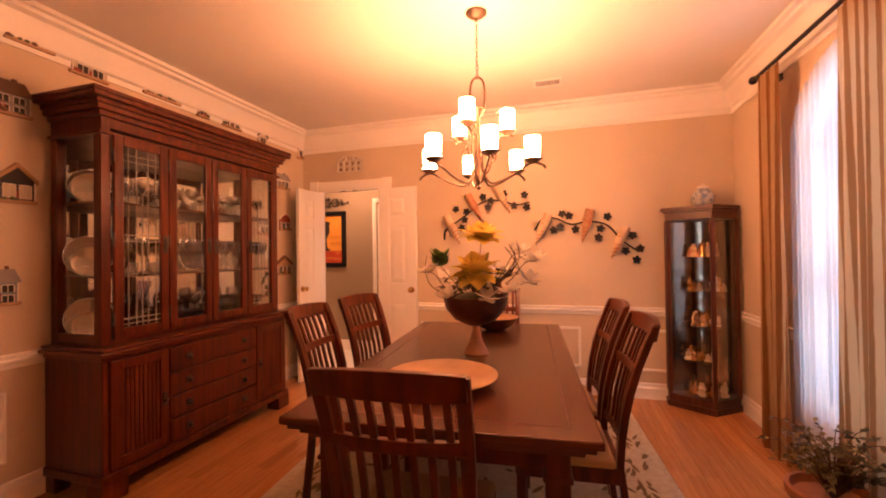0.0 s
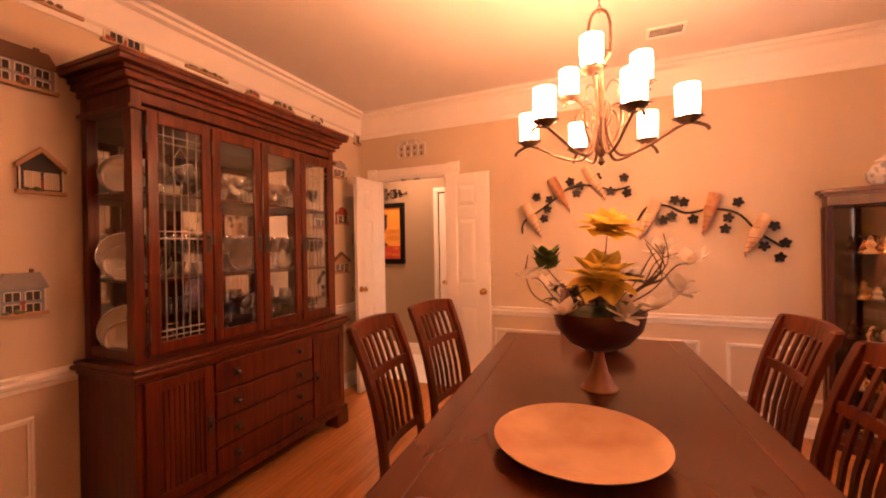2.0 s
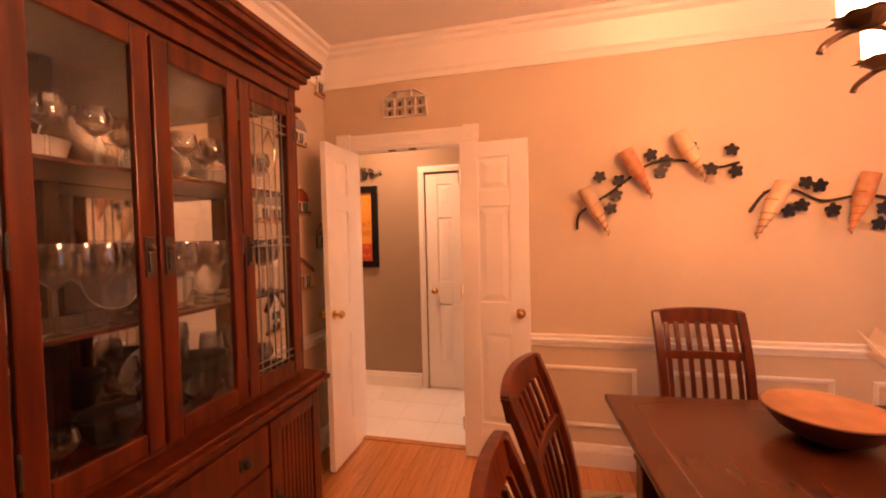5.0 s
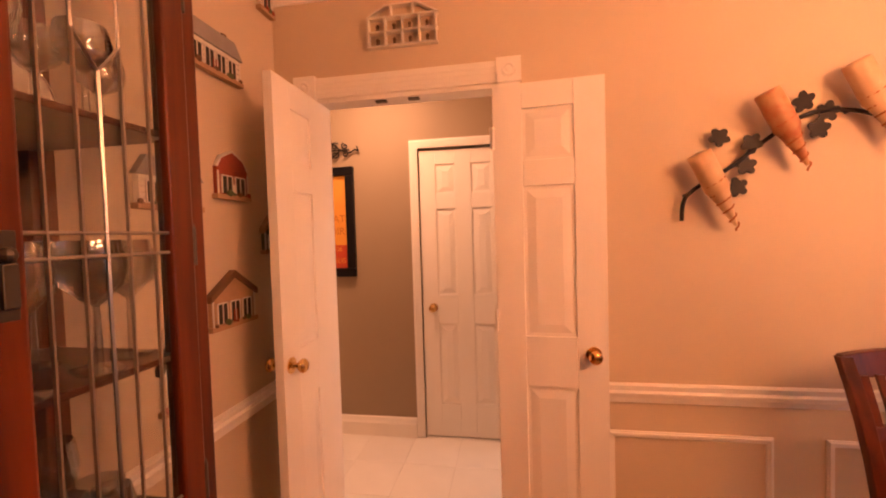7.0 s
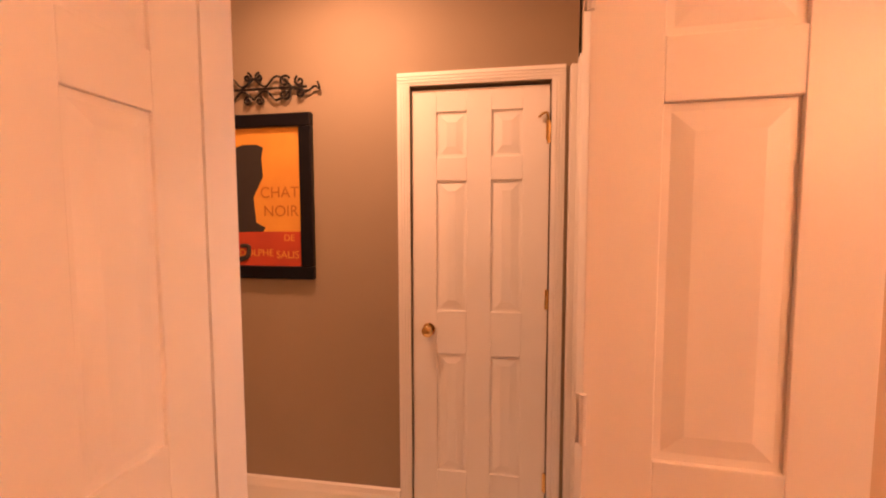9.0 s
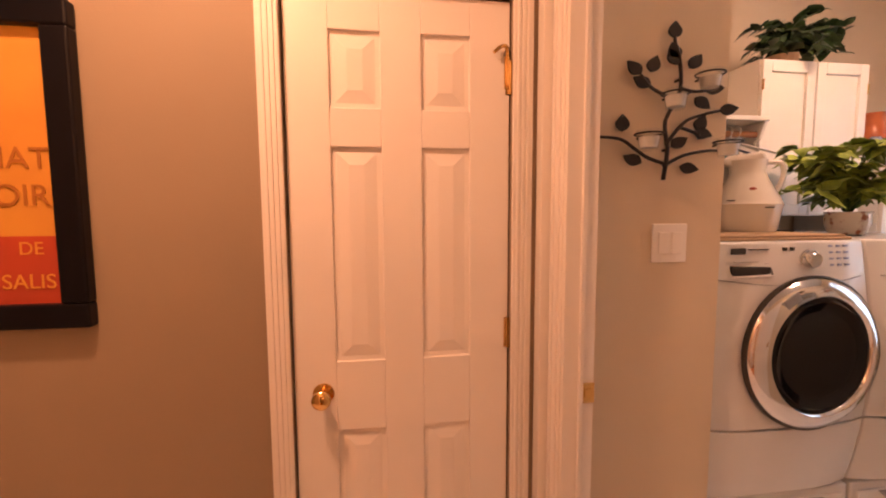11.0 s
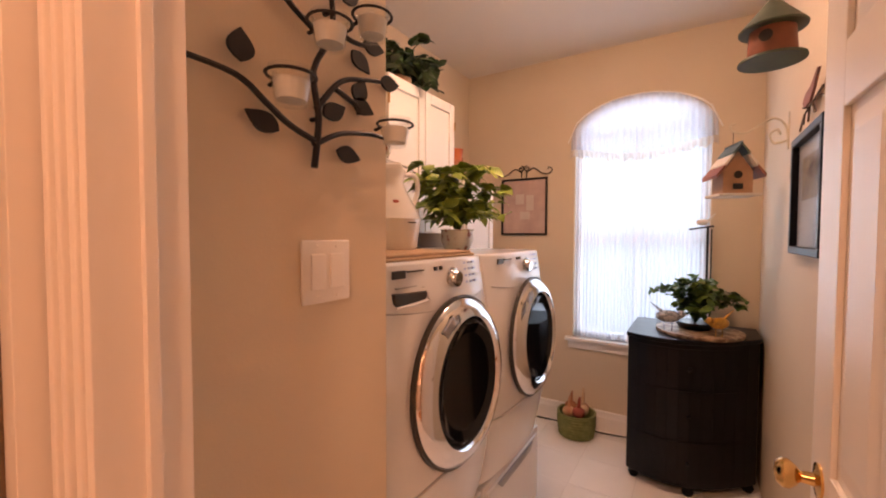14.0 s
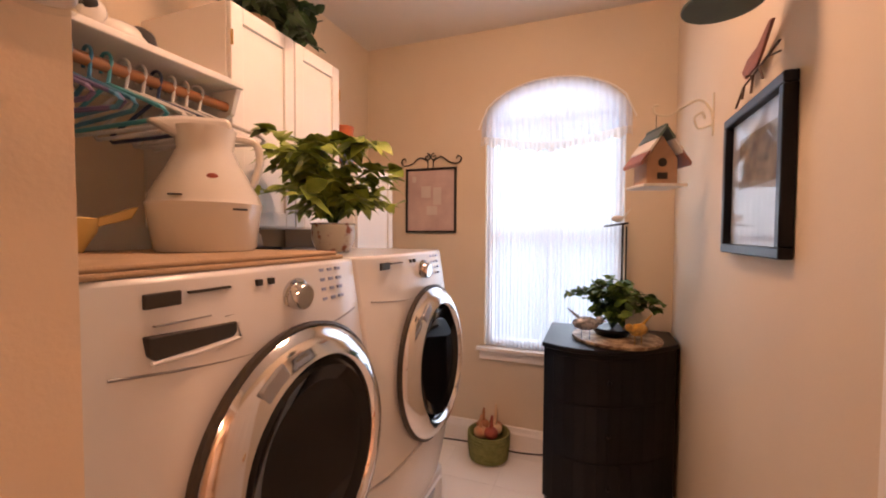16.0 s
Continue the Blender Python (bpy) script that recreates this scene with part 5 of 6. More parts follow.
# ---- wall vine candle holders ----
def vine(label, path, candles, leaves, seed):
    v = root("wall_candle_holder", label, "wall decor", pose(-0.002, 0, -0.005), "vine candle holders")
    shape("vine", [tube(smooth_path([(x, WYN - 0.03 - dy, z) for x, z, dy in path], 6), 0.008, 7)] + [tube([(x, WYN - 0.03, z), (x, WYN, z)], 0.005, 6) for x, z, _ in path[1::2]], BLACK_IRON, v, smooth=True)
    rr = random.Random(seed)
    for x, z in leaves:
        a0 = rr.uniform(0, 6.3)
        lobes = []
        for k in range(40):
            a = 2 * math.pi * k / 40
            q = 0.024 + 0.015 * abs(math.cos(2.5 * (a - a0)))
            lobes.append((x + q * math.cos(a), z + q * math.sin(a)))
        tilt = rr.uniform(-0.25, 0.25)
        gv, gf = prism(lobes, WYN - 0.043, WYN - 0.039, "y")
        shape("leaf", ([(px, py + tilt * (pz - z), pz) for px, py, pz in gv], gf), BLACK_IRON, v)
    for x, z, dx, mat in candles:
        top, tip = Vector((x, WYN - 0.095, z - 0.02)), Vector((x + dx, WYN - 0.075, z - 0.30))
        d = (tip - top).normalized()
        m = Matrix.Translation(top) @ d.to_track_quat("Z", "Y").to_matrix().to_4x4()
        shape("candle", moved(lathe([(0.001, -0.002), (0.038, 0), (0.041, 0.006), (0.041, 0.15), (0.034, 0.165)], 20), m), mat, v, smooth=True)
        coil = [m @ Vector(((0.043 - 0.036 * (k / 60)) * math.cos(k * 0.62), (0.043 - 0.036 * (k / 60)) * math.sin(k * 0.62), 0.10 + 0.22 * k / 60)) for k in range(61)]
        shape("coil", tube(coil, 0.0035, 5), COPPER_WIRE, v)
        shape("cone", moved(lathe([(0.034, 0.163), (0.020, 0.23), (0.006, 0.30)], 14), m), mat if mat is RED_C else CREAM_C, v, smooth=True)
    return v


vine("black iron vine holding three slanted wax candles", [(-0.79, 1.48, 0), (-0.77, 1.58, 0.01), (-0.62, 1.68, 0.02), (-0.50, 1.77, 0.0), (-0.38, 1.85, 0.02), (-0.22, 1.86, 0.0), (-0.05, 1.81, 0.0), (0.07, 1.83, 0.0)],
     [(-0.755, 1.745, 0.14, CREAM_C), (-0.53, 1.95, 0.15, RED_C), (-0.255, 2.03, 0.15, CREAM_C)],
     [(-0.66, 1.79), (-0.55, 1.76), (-0.60, 1.60), (-0.57, 1.68), (-0.38, 1.90), (-0.33, 1.80), (-0.17, 1.92), (-0.07, 1.80), (0.03, 1.90), (0.05, 1.78), (-0.30, 1.86)], 1)
vine("black iron vine holding three slanted wax candles", [(0.12, 1.55, 0), (0.20, 1.66, 0.01), (0.32, 1.66, 0.02), (0.46, 1.60, 0.0), (0.62, 1.62, 0.02), (0.78, 1.58, 0.0), (0.90, 1.44, 0.0), (1.03, 1.34, 0.0)],
     [(0.255, 1.72, -0.12, CREAM_C), (0.63, 1.75, -0.07, RED_C), (0.93, 1.58, -0.12, CREAM_C)],
     [(0.38, 1.70), (0.44, 1.68), (0.36, 1.58), (0.30, 1.55), (0.72, 1.55), (0.78, 1.66), (0.70, 1.47), (0.99, 1.48), (0.93, 1.34), (1.05, 1.36), (1.02, 1.26), (0.50, 1.55)], 2)


# ---- little houses on the wall ----
def little_house(name, m, w, h, wall, roof, style, windows=2, rows=1):
    """A thin relief model of a house; local x across, z up, facing -y."""
    g = root("wall_house", "small %s relief house hung on the wall" % name, "wall decor", m, "houses on the wall")
    H = HOUSE_COLOURS
    e = h * 0.55
    if style == "gable":
        shape("body", prism([(-w / 2, 0), (w / 2, 0), (w / 2, e), (0, h * 0.96), (-w / 2, e)], -0.018, 0, "y"), H[wall], g, 0.002)
        for s in (-1, 1):
            shape("roof", prism([(s * (w / 2 + 0.012), e - 0.012), (s * (w / 2 + 0.012), e + 0.012), (0, h + 0.01), (0, h - 0.016)], -0.028, 0, "y"), H[roof], g, 0.002)
    elif style == "barn":
        pts = [(-w / 2, 0), (w / 2, 0), (w / 2, h * 0.62), (w * 0.36, h * 0.84), (0, h), (-w * 0.36, h * 0.84), (-w / 2, h * 0.62)]
        shape("body", prism(pts, -0.018, 0, "y"), H[wall], g, 0.002)
        shape("roof", [tube([(p[0], -0.012, p[1]) for p in pts[2:]], 0.008, 6)], H[roof], g)
    else:
        shape("body", prism([(-w / 2, 0), (w / 2, 0), (w / 2, e + 0.01), (-w / 2, e + 0.01)], -0.018, 0, "y"), H[wall], g, 0.002)
        shape("roof", prism([(-w / 2 - 0.012, e), (w / 2 + 0.012, e), (w * 0.38, h * 0.92), (-w * 0.38, h * 0.92)], -0.026, 0, "y"), H[roof], g, 0.002)
        shape("chimney", box(w * 0.18, w * 0.26, -0.016, -0.004, h * 0.7, h), H["brown"], g)
    shape("base", box(-w / 2 - 0.01, w / 2 + 0.01, -0.026, 0, -0.012, 0.006), H["tan"], g, 0.002)
    rr = random.Random(int(w * 1000 + h * 777))
    for k in range(5):
        x = rr.uniform(-w / 2, w / 2)
        r = rr.uniform(0.006, 0.014)
        shape("shrub", ball((x, -0.024, 0.004 + r * 0.6), r, 8, (1.3, 0.6, 1)), H[rr.choice(("green", "brown", "green", "red"))], g)
    shape("corner_board", [box(-w / 2, -w / 2 + 0.006, -0.0205, -0.017, 0.006, e * 0.97)], H["white"], g)
    shape("corner_board", [box(w / 2 - 0.006, w / 2, -0.0205, -0.017, 0.006, e * 0.97)], H["white"], g)
    for k in range(1, 5):
        shape("siding", box(-w / 2 + 0.006, w / 2 - 0.006, -0.0188, -0.017, e * k / 5, e * k / 5 + 0.0025), H["grey"], g)
    geos, frames = [], []
    for r in range(rows):
        for k in range(windows):
            x = (-0.5 + (k + 0.5) / windows) * w * 0.86
            z = e * (0.42 + r) / rows if rows > 1 else e * 0.45
            ww, hh = w * 0.30 / windows, e * 0.34 / rows
            geos.append(box(x - ww, x + ww, -0.020, -0.017, z - hh, z + hh))
            frames += [box(x - ww - 0.004, x - ww, -0.0225, -0.017, z - hh, z + hh), box(x + ww, x + ww + 0.004, -0.0225, -0.017, z - hh, z + hh), box(x - ww, x + ww, -0.0225, -0.017, z + hh, z + hh + 0.004), box(x - 0.0015, x + 0.0015, -0.0225, -0.017, z - hh, z + hh)]
    shape("window", geos, H["dark"] if wall != "dark" else H["cream"], g)
    shape("window_frame", frames, H["white"], g)
    shape("door", box(-w * 0.05, w * 0.05, -0.022, -0.017, 0.006, e * 0.5), H["red"] if wall != "red" else H["white"], g)
    return g


W90 = 90  # houses on the left wall face +x
for nm, y, z, w, h, wall, roof, st, n, r in (
        ("white cottage", 1.48, 2.545, 0.21, 0.12, "white", "brown", "hip", 3, 1), ("cream", 1.78, 2.49, 0.20, 0.12, "cream", "tan", "hip", 2, 1),
        ("white barn-roofed", 2.265, 2.53, 0.28, 0.14, "white", "grey", "barn", 4, 1), ("tan", 2.62, 2.51, 0.10, 0.13, "tan", "brown", "gable", 1, 1),
        ("white shop", 2.93, 2.51, 0.20, 0.15, "white", "dark", "barn", 3, 1), ("cream steepled", 3.32, 2.46, 0.12, 0.13, "cream", "grey", "gable", 1, 1),
        ("stone", 1.36, 2.13, 0.24, 0.19, "grey", "brown", "hip", 3, 2), ("dark stable", 1.42, 1.655, 0.16, 0.20, "dark", "tan", "gable", 2, 1),
        ("blue town", 1.345, 1.10, 0.16, 0.20, "blue", "grey", "hip", 2, 2),
        ("white porch", 3.59, 2.06, 0.27, 0.16, "white", "grey", "hip", 4, 1), ("red barn", 3.657, 1.615, 0.17, 0.17, "red", "white", "barn", 2, 1),
        ("blue-roofed", 3.37, 1.56, 0.23, 0.16, "white", "grey", "hip", 3, 1), ("tan gabled", 3.633, 1.14, 0.235, 0.19, "tan", "brown", "gable", 3, 1),
        ("white two-storey", 3.365, 0.935, 0.12, 0.23, "white", "dark", "gable", 1, 2), ("green gabled", 3.90, 1.40, 0.12, 0.16, "green", "tan", "gable", 1, 1), ("cream tower", 3.93, 2.45, 0.09, 0.19, "cream", "dark", "gable", 1, 1)):
    little_house(nm, pose(WX0 + 0.002, y, z, 0, 0, W90), w, h, wall, roof, st, n, r)
dh = root("wall_shelf_house", "open white doll-house shaped wall shelf above the door", "wall decor", pose(-1.885, WYN - 0.001, 2.268))
g = []
for x in (-0.15, -0.075, 0.0, 0.075, 0.146):
    g.append(box(x - 0.004, x + 0.004, -0.03, 0, 0, 0.125))
for z in (0.0, 0.06, 0.12):
    g.append(box(-0.155, 0.155, -0.03, 0, z - 0.004, z + 0.004))
g += [box(-0.07, 0.07, -0.03, 0, 0.165, 0.172), moved(box(-0.05, 0.05, -0.03, 0, -0.004, 0.004), pose(-0.112, 0, 0.146, 0, -30)), moved(box(-0.05, 0.05, -0.03, 0, -0.004, 0.004), pose(0.112, 0, 0.146, 0, 30)),
      box(-0.052, -0.044, -0.03, 0, 0.12, 0.168), box(0.044, 0.052, -0.03, 0, 0.12, 0.168)]
shape("frame", g, HOUSE_COLOURS["white"], dh, 0.001)
rr = random.Random(2)
shape("ornament", [lathe([(0.011, 0), (0.006, 0.015), (0.009, 0.025), (0.002, 0.034)], 8, (x, -0.014, z)) for x in (-0.11, -0.035, 0.035, 0.11) for z in (0.005, 0.065)], HOUSE_COLOURS["brown"], dh)


def switch_plate(m, w, label, rockers):
    s = root("light_switch", label, "switch", m)
    shape("plate", box(-w / 2, w / 2, -0.006, 0, -0.06, 0.06), TRIM, s, 0.003)
    for k in range(rockers):
        x = (k - (rockers - 1) / 2) * 0.046
        shape("rocker", [box(x - 0.017, x + 0.017, -0.010, -0.006, -0.034, 0.034)], TRIM, s, 0.002)
        shape("screw", [moved(lathe([(0.003, 0), (0.002, 0.0015)], 8), pose(x, -0.006, z, 90)) for z in (-0.048, 0.048)], TRIM, s)
    return s


switch_plate(pose(-0.944, HY - 0.0005, 1.352), 0.118, "white double rocker switch plate on the wall", 2)
switch_plate(pose(WX0 + 0.0005, 3.388, 1.361, 0, 0, W90), 0.075, "white single switch plate on the wall", 1)

# ---- hall: poster and ironwork ----
po = root("framed_poster", "orange and red poster in a wide black frame", "picture", pose(-2.855, HY - 0.001, 1.56))
w, h, b = 0.305, 0.395, 0.062
shape("frame", [box(-w, w, -0.035, 0, h - b, h), box(-w, w, -0.035, 0, -h, -h + b), box(-w, -w + b, -0.035, 0, -h + b, h - b), box(w - b, w, -0.035, 0, -h + b, h - b)], BLACKPAINT, po, 0.006)
ORANGE = material("poster_orange", (0.72, 0.36, 0.06), 0.5, dark=(0.62, 0.28, 0.05), scale=3)
REDP = material("poster_red", (0.50, 0.07, 0.03), 0.5, dark=(0.42, 0.06, 0.03), scale=5)
shape("sheet", box(-w + b, w - b, -0.012, 0, -0.165, h - b), ORANGE, po)
shape("red_band", box(-w + b, w - b, -0.013, 0, -h + b, -0.165), REDP, po)
INK = HOUSE_COLOURS["dark"]
sil = [(-0.17, -0.17), (-0.19, -0.05), (-0.165, 0.08), (-0.10, 0.14), (-0.09, 0.20), (-0.10, 0.24), (-0.06, 0.255), (0.0, 0.255), (0.03, 0.24), (0.02, 0.19), (0.025, 0.10), (-0.02, 0.0), (-0.01, -0.12), (0.03, -0.145), (0.02, -0.165)]
shape("dark_figure", prism([(-0.085 + (x + 0.085) * 1.18, z) for x, z in sil], -0.0145, -0.0121, "y"), INK, po)
shape("curl", tube(smooth_path([(-0.17, -0.016, -0.16), (-0.175, -0.016, -0.25), (-0.12, -0.016, -0.30), (-0.05, -0.016, -0.29), (-0.04, -0.016, -0.24), (-0.08, -0.016, -0.235)], 6), 0.016, 8, 0.6), INK, po)
for text, x, z, s, mt in (("CHAT", 0.13, 0.0, 0.075, material("poster_ochre", (0.45, 0.17, 0.03), 0.6)), ("NOIR", 0.135, -0.09, 0.075, None), ("DE", 0.175, -0.21, 0.045, ORANGE), ("RODOLPHE", -0.035, -0.285, 0.048, ORANGE), ("SALIS", 0.165, -0.295, 0.052, ORANGE)):
    if mt:
        ink = mt
    letters(text, s, pose(x, -0.0145, z, 90), ink, po)
iw = root("wall_ironwork", "scrolled black iron wall ornament above the poster", "wall decor", pose(-2.84, HY - 0.02, 2.075))


def spiral(cx, cz, r, turns, start, flip=1, n=26):
    return [(cx + r * (1 - 0.85 * k / n) * math.cos(start + flip * turns * 2 * math.pi * k / n), 0, cz + r * (1 - 0.85 * k / n) * math.sin(start + flip * turns * 2 * math.pi * k / n)) for k in range(n + 1)]


g = []
for s in (-1, 1):
    for q in (-1, 1):
        g += [smooth_path([(0, 0, q * 0.05), (s * 0.06, 0, q * 0.01), (s * 0.12, 0, q * 0.055), (s * 0.20, 0, 0.0)], 6), spiral(s * 0.16, q * 0.03, 0.028, 1.3, 0.5, s * q), spiral(s * 0.03, q * 0.055, 0.022, 1.3, 1.5, s * q), spiral(s * 0.235, q * 0.028, 0.026, 1.2, 2.0, s * q)]
    g.append(smooth_path([(s * 0.20, 0, 0.0), (s * 0.27, 0, -0.02), (s * 0.31, 0, 0.0), (s * 0.335, 0, -0.015), (s * 0.325, 0, 0.02)], 6))
g += [[(-0.27, 0, 0), (0.27, 0, 0)]]
shape("scrolls", [tube(q, 0.0055, 6) for q in g] + [tube([(x, 0, 0), (x, 0.019, 0)], 0.005, 6) for x in (-0.2, 0.2)], BLACK_IRON, iw)

# ---- leafy sconce ----
sc = root("wall_sconce", "black iron leafy branch sconce with four glass votives", "sconce", pose(-0.985, HY - 0.02, 1.568) @ Matrix.Diagonal((1.05, 1, 0.82, 1)))
br = [[(0, 0, -0.03), (0.01, 0, 0.08), (0.0, 0, 0.18), (0.04, 0, 0.28), (0.04, 0, 0.38), (0.02, 0, 0.47)], [(0, 0, 0.03), (-0.05, 0, 0.05), (-0.09, 0, 0.08), (-0.14, 0, 0.115), (-0.23, 0, 0.12)], [(0, 0, 0.02), (0.06, 0, 0.06), (0.14, 0, 0.08), (0.19, 0, 0.08)],
      [(0.005, 0, 0.10), (0.06, 0, 0.18), (0.12, 0, 0.21), (0.17, 0, 0.225)], [(0.03, 0, 0.25), (0.0, 0, 0.27), (-0.05, 0, 0.30), (-0.08, 0, 0.34)], [(0.04, 0, 0.30), (0.09, 0, 0.29), (0.14, 0, 0.30)], [(0.05, 0, 0.16), (0.10, 0, 0.14), (0.11, 0, 0.12)]]
shape("branch", [tube(smooth_path(q, 5), 0.0065, 7, 0.8) for q in br] + [tube([(0.01, 0, 0.08), (0.01, 0.019, 0.08)], 0.005), tube([(0.04, 0, 0.33), (0.04, 0.019, 0.33)], 0.005)], BLACK_IRON, sc, smooth=True)
for x, z, a in ((0.02, 0.47, 1.6), (-0.22, 0.12, 3.1), (-0.13, 0.14, 1.6), (-0.07, 0.03, 2.7), (0.17, 0.225, 0.2), (0.12, 0.30, 0.1), (-0.05, 0.30, 2.6), (-0.08, 0.34, 2.3), (-0.05, 0.35, 1.3), (0.03, 0.38, 2.0), (0.07, 0.37, 1.0), (0.09, 0.27, -0.7), (0.10, 0.15, 1.2), (0.09, 0.15, -0.3), (0.05, 0.02, -0.2), (0.03, 0.40, 1.9), (0.02, 0.09, 0.6)):
    p = [(0.062 * k / 8, 0.021 * math.sin(math.pi * (k / 8) ** 0.8)) for k in range(9)]
    p = p + [(u, -w2) for u, w2 in p[-2:0:-1]]
    ca, sa = math.cos(a), math.sin(a)
    shape("leaf", prism([(x + ca * u - sa * w2, z + sa * u + ca * w2) for u, w2 in p], -0.004, 0.002, "y"), BLACK_IRON, sc, 0.001)
VOT = material("votive_wax", (0.75, 0.72, 0.66), 0.4)
for x, z in ((-0.085, 0.065), (-0.01, 0.205), (0.09, 0.275), (0.155, 0.045)):
    yv = -0.055
    shape("ring", tube([(x + 0.036 * math.cos(a), yv + 0.036 * math.sin(a), z + 0.055) for a in [2 * math.pi * k / 20 for k in range(21)]], 0.003, 6), BLACK_IRON, sc)
    shape("stay", tube([(x, yv + 0.036, z + 0.055), (x, 0, z + 0.05)], 0.004, 6), BLACK_IRON, sc)
    shape("votive_glass", lathe([(0.022, 0), (0.024, 0.004), (0.033, 0.068), (0.030, 0.068), (0.022, 0.008), (0.001, 0.006)], 18, (x, yv, z)), GLASS, sc, smooth=True)
    shape("wax", lathe([(0.0215, 0.009), (0.027, 0.045), (0.001, 0.046)], 16, (x, yv, z)), VOT, sc, smooth=True)


# ---- laundry things ----
def wall_cabinet(x0, x1, y0, y1, z0, z1, doors, name, label):
    c = root(name, label, "cabinet", pose(0, 0, 0))
    shape("body", box(x0, x1, y0, y1, z0, z1), TRIM, c, 0.002)
    w = (x1 - x0) / doors
    for k in range(doors):
        a, b, s = x0 + k * w + 0.004, x0 + (k + 1) * w - 0.004, 0.05
        shape("door", [box(a, a + s, y0 - 0.02, y0, z0 + 0.005, z1 - 0.005), box(b - s, b, y0 - 0.02, y0, z0 + 0.005, z1 - 0.005), box(a + s, b - s, y0 - 0.02, y0, z0 + 0.005, z0 + 0.06), box(a + s, b - s, y0 - 0.02, y0, z1 - 0.06, z1 - 0.005),
                       box(a + s, b - s, y0 - 0.01, y0, z0 + 0.06, z1 - 0.06)], TRIM, c, 0.003)
        for z in (z0 + 0.1, z1 - 0.15):
            shape("hinge", box(x0 + 0.002 if k == 0 else x1 - 0.008, x0 + 0.008 if k == 0 else x1 - 0.002, y0 - 0.025, y0 - 0.018, z, z + 0.05), BRASS, c)
    return c


wall_cabinet(0.0, 0.615, 5.70, LY - 0.001, 1.43, 2.19, 2, "wall_cabinet", "white two-door wall cabinet above the dryer")
wall_cabinet(0.70, 1.08, 5.66, LY - 0.03, 0.0, 1.76, 1, "tall_cabinet", "narrow tall white cabinet in the laundry corner")
sh = root("wall_shelf", "white wall shelf with a wooden hanging rod", "shelf", pose(0, 0, 0))
shape("board", box(-0.762, -0.001, 5.62, LY - 0.001, 1.88, 1.90), TRIM, sh, 0.003)
shape("rod", tube([(-0.762, 5.68, 1.825), (-0.002, 5.68, 1.825)], 0.016, 12), material("varnished_rod", (0.36, 0.15, 0.06), 0.3, scale=8, stretch=(1, 8, 8)), sh, smooth=True)
shape("bracket", [prism([(5.63, 1.88), (5.75, 1.88), (5.72, 1.80), (5.69, 1.785), (5.66, 1.80)], -0.022, -0.003, "x")], TRIM, sh, 0.003)
hang_cols = [material("hanger_%s" % k, c, 0.4) for k, c in (("blue", (0.06, 0.25, 0.40)), ("teal", (0.08, 0.38, 0.45)), ("lime", (0.38, 0.48, 0.10)), ("purple", (0.16, 0.12, 0.26)), ("white", (0.75, 0.73, 0.70)), ("navy", (0.03, 0.05, 0.12)))]
hanger = {}
for k in range(16):
    x = -0.735 + k * 0.041
    mt = hang_cols[(1, 1, 2, 3, 2, 3, 3, 0, 0, 1, 4, 4, 5, 4, 4, 4)[k]]
    hg = root("clothes_hanger", "plastic clothes hanger on the laundry rod", "hanger", pose(x, 5.68, 1.842, 0, 0, random.Random(k).uniform(-14, 14)), "hangers on the rod")
    pts = smooth_path([(0, 0.028, -0.03), (0, 0.03, 0.0), (0, 0.016, 0.016), (0, -0.004, 0.014), (0, -0.016, -0.004), (0, -0.006, -0.035), (0, 0, -0.06)], 4)
    arm = [(0, 0, -0.06), (0, 0.20, -0.14), (0, 0.215, -0.155), (0, 0.20, -0.165), (0, -0.20, -0.165), (0, -0.215, -0.155), (0, -0.20, -0.14), (0, 0, -0.06)]
    shape("body", [tube(pts, 0.0042, 6), tube(arm, 0.0055, 6)], mt, hg, smooth=True)
for x, sc_, lab in ((-0.60, 1.0, "black and white"), (-0.27, 1.15, "cream and black")):
    cw = root("figurine", "%s ceramic figurine lying on the shelf" % lab, "figurine", pose(x, 5.76, 1.90, 0, 0, 8))
    shape("body", [ball((0, 0, 0.045), 0.05, 14, (1.9, 0.9, 0.85)), ball((-0.10, -0.01, 0.075), 0.032, 12, (1.1, 0.9, 1)), ball((-0.10, 0.02, 0.105), 0.01, 8, (0.6, 0.6, 1.8))], CHINA, cw, smooth=True)
    shape("patch", ball((0.03, -0.012, 0.058), 0.04, 12, (1, 0.9, 0.85)), HOUSE_COLOURS["dark"], cw, smooth=True)
    shape("patch", ball((-0.112, -0.016, 0.082), 0.024, 10), HOUSE_COLOURS["dark"], cw, smooth=True)
bh = root("wall_house", "small wooden house ornament hung on the wall", "wall decor", pose(-0.55, LY - 0.001, 2.05))
shape("body", box(-0.06, 0.06, -0.03, 0, 0, 0.20), HOUSE_COLOURS["tan"], bh, 0.004)
shape("window", box(-0.03, 0.03, -0.033, -0.03, 0.06, 0.14), HOUSE_COLOURS["white"], bh)
pf = root("framed_picture", "small picture in a dark wooden frame", "picture", pose(-0.50, LY - 0.001, 1.60))
shape("frame", [box(-0.17, 0.17, -0.025, 0, 0.13, 0.17), box(-0.17, 0.17, -0.025, 0, -0.17, -0.13), box(-0.17, -0.13, -0.025, 0, -0.13, 0.13), box(0.13, 0.17, -0.025, 0, -0.13, 0.13)], WALNUT, pf, 0.004)
shape("sheet", box(-0.13, 0.13, -0.01, 0, -0.13, 0.13), material("faded_print", (0.40, 0.34, 0.27), 0.6, dark=(0.16, 0.17, 0.16), scale=10), pf)
TOP = 1.346
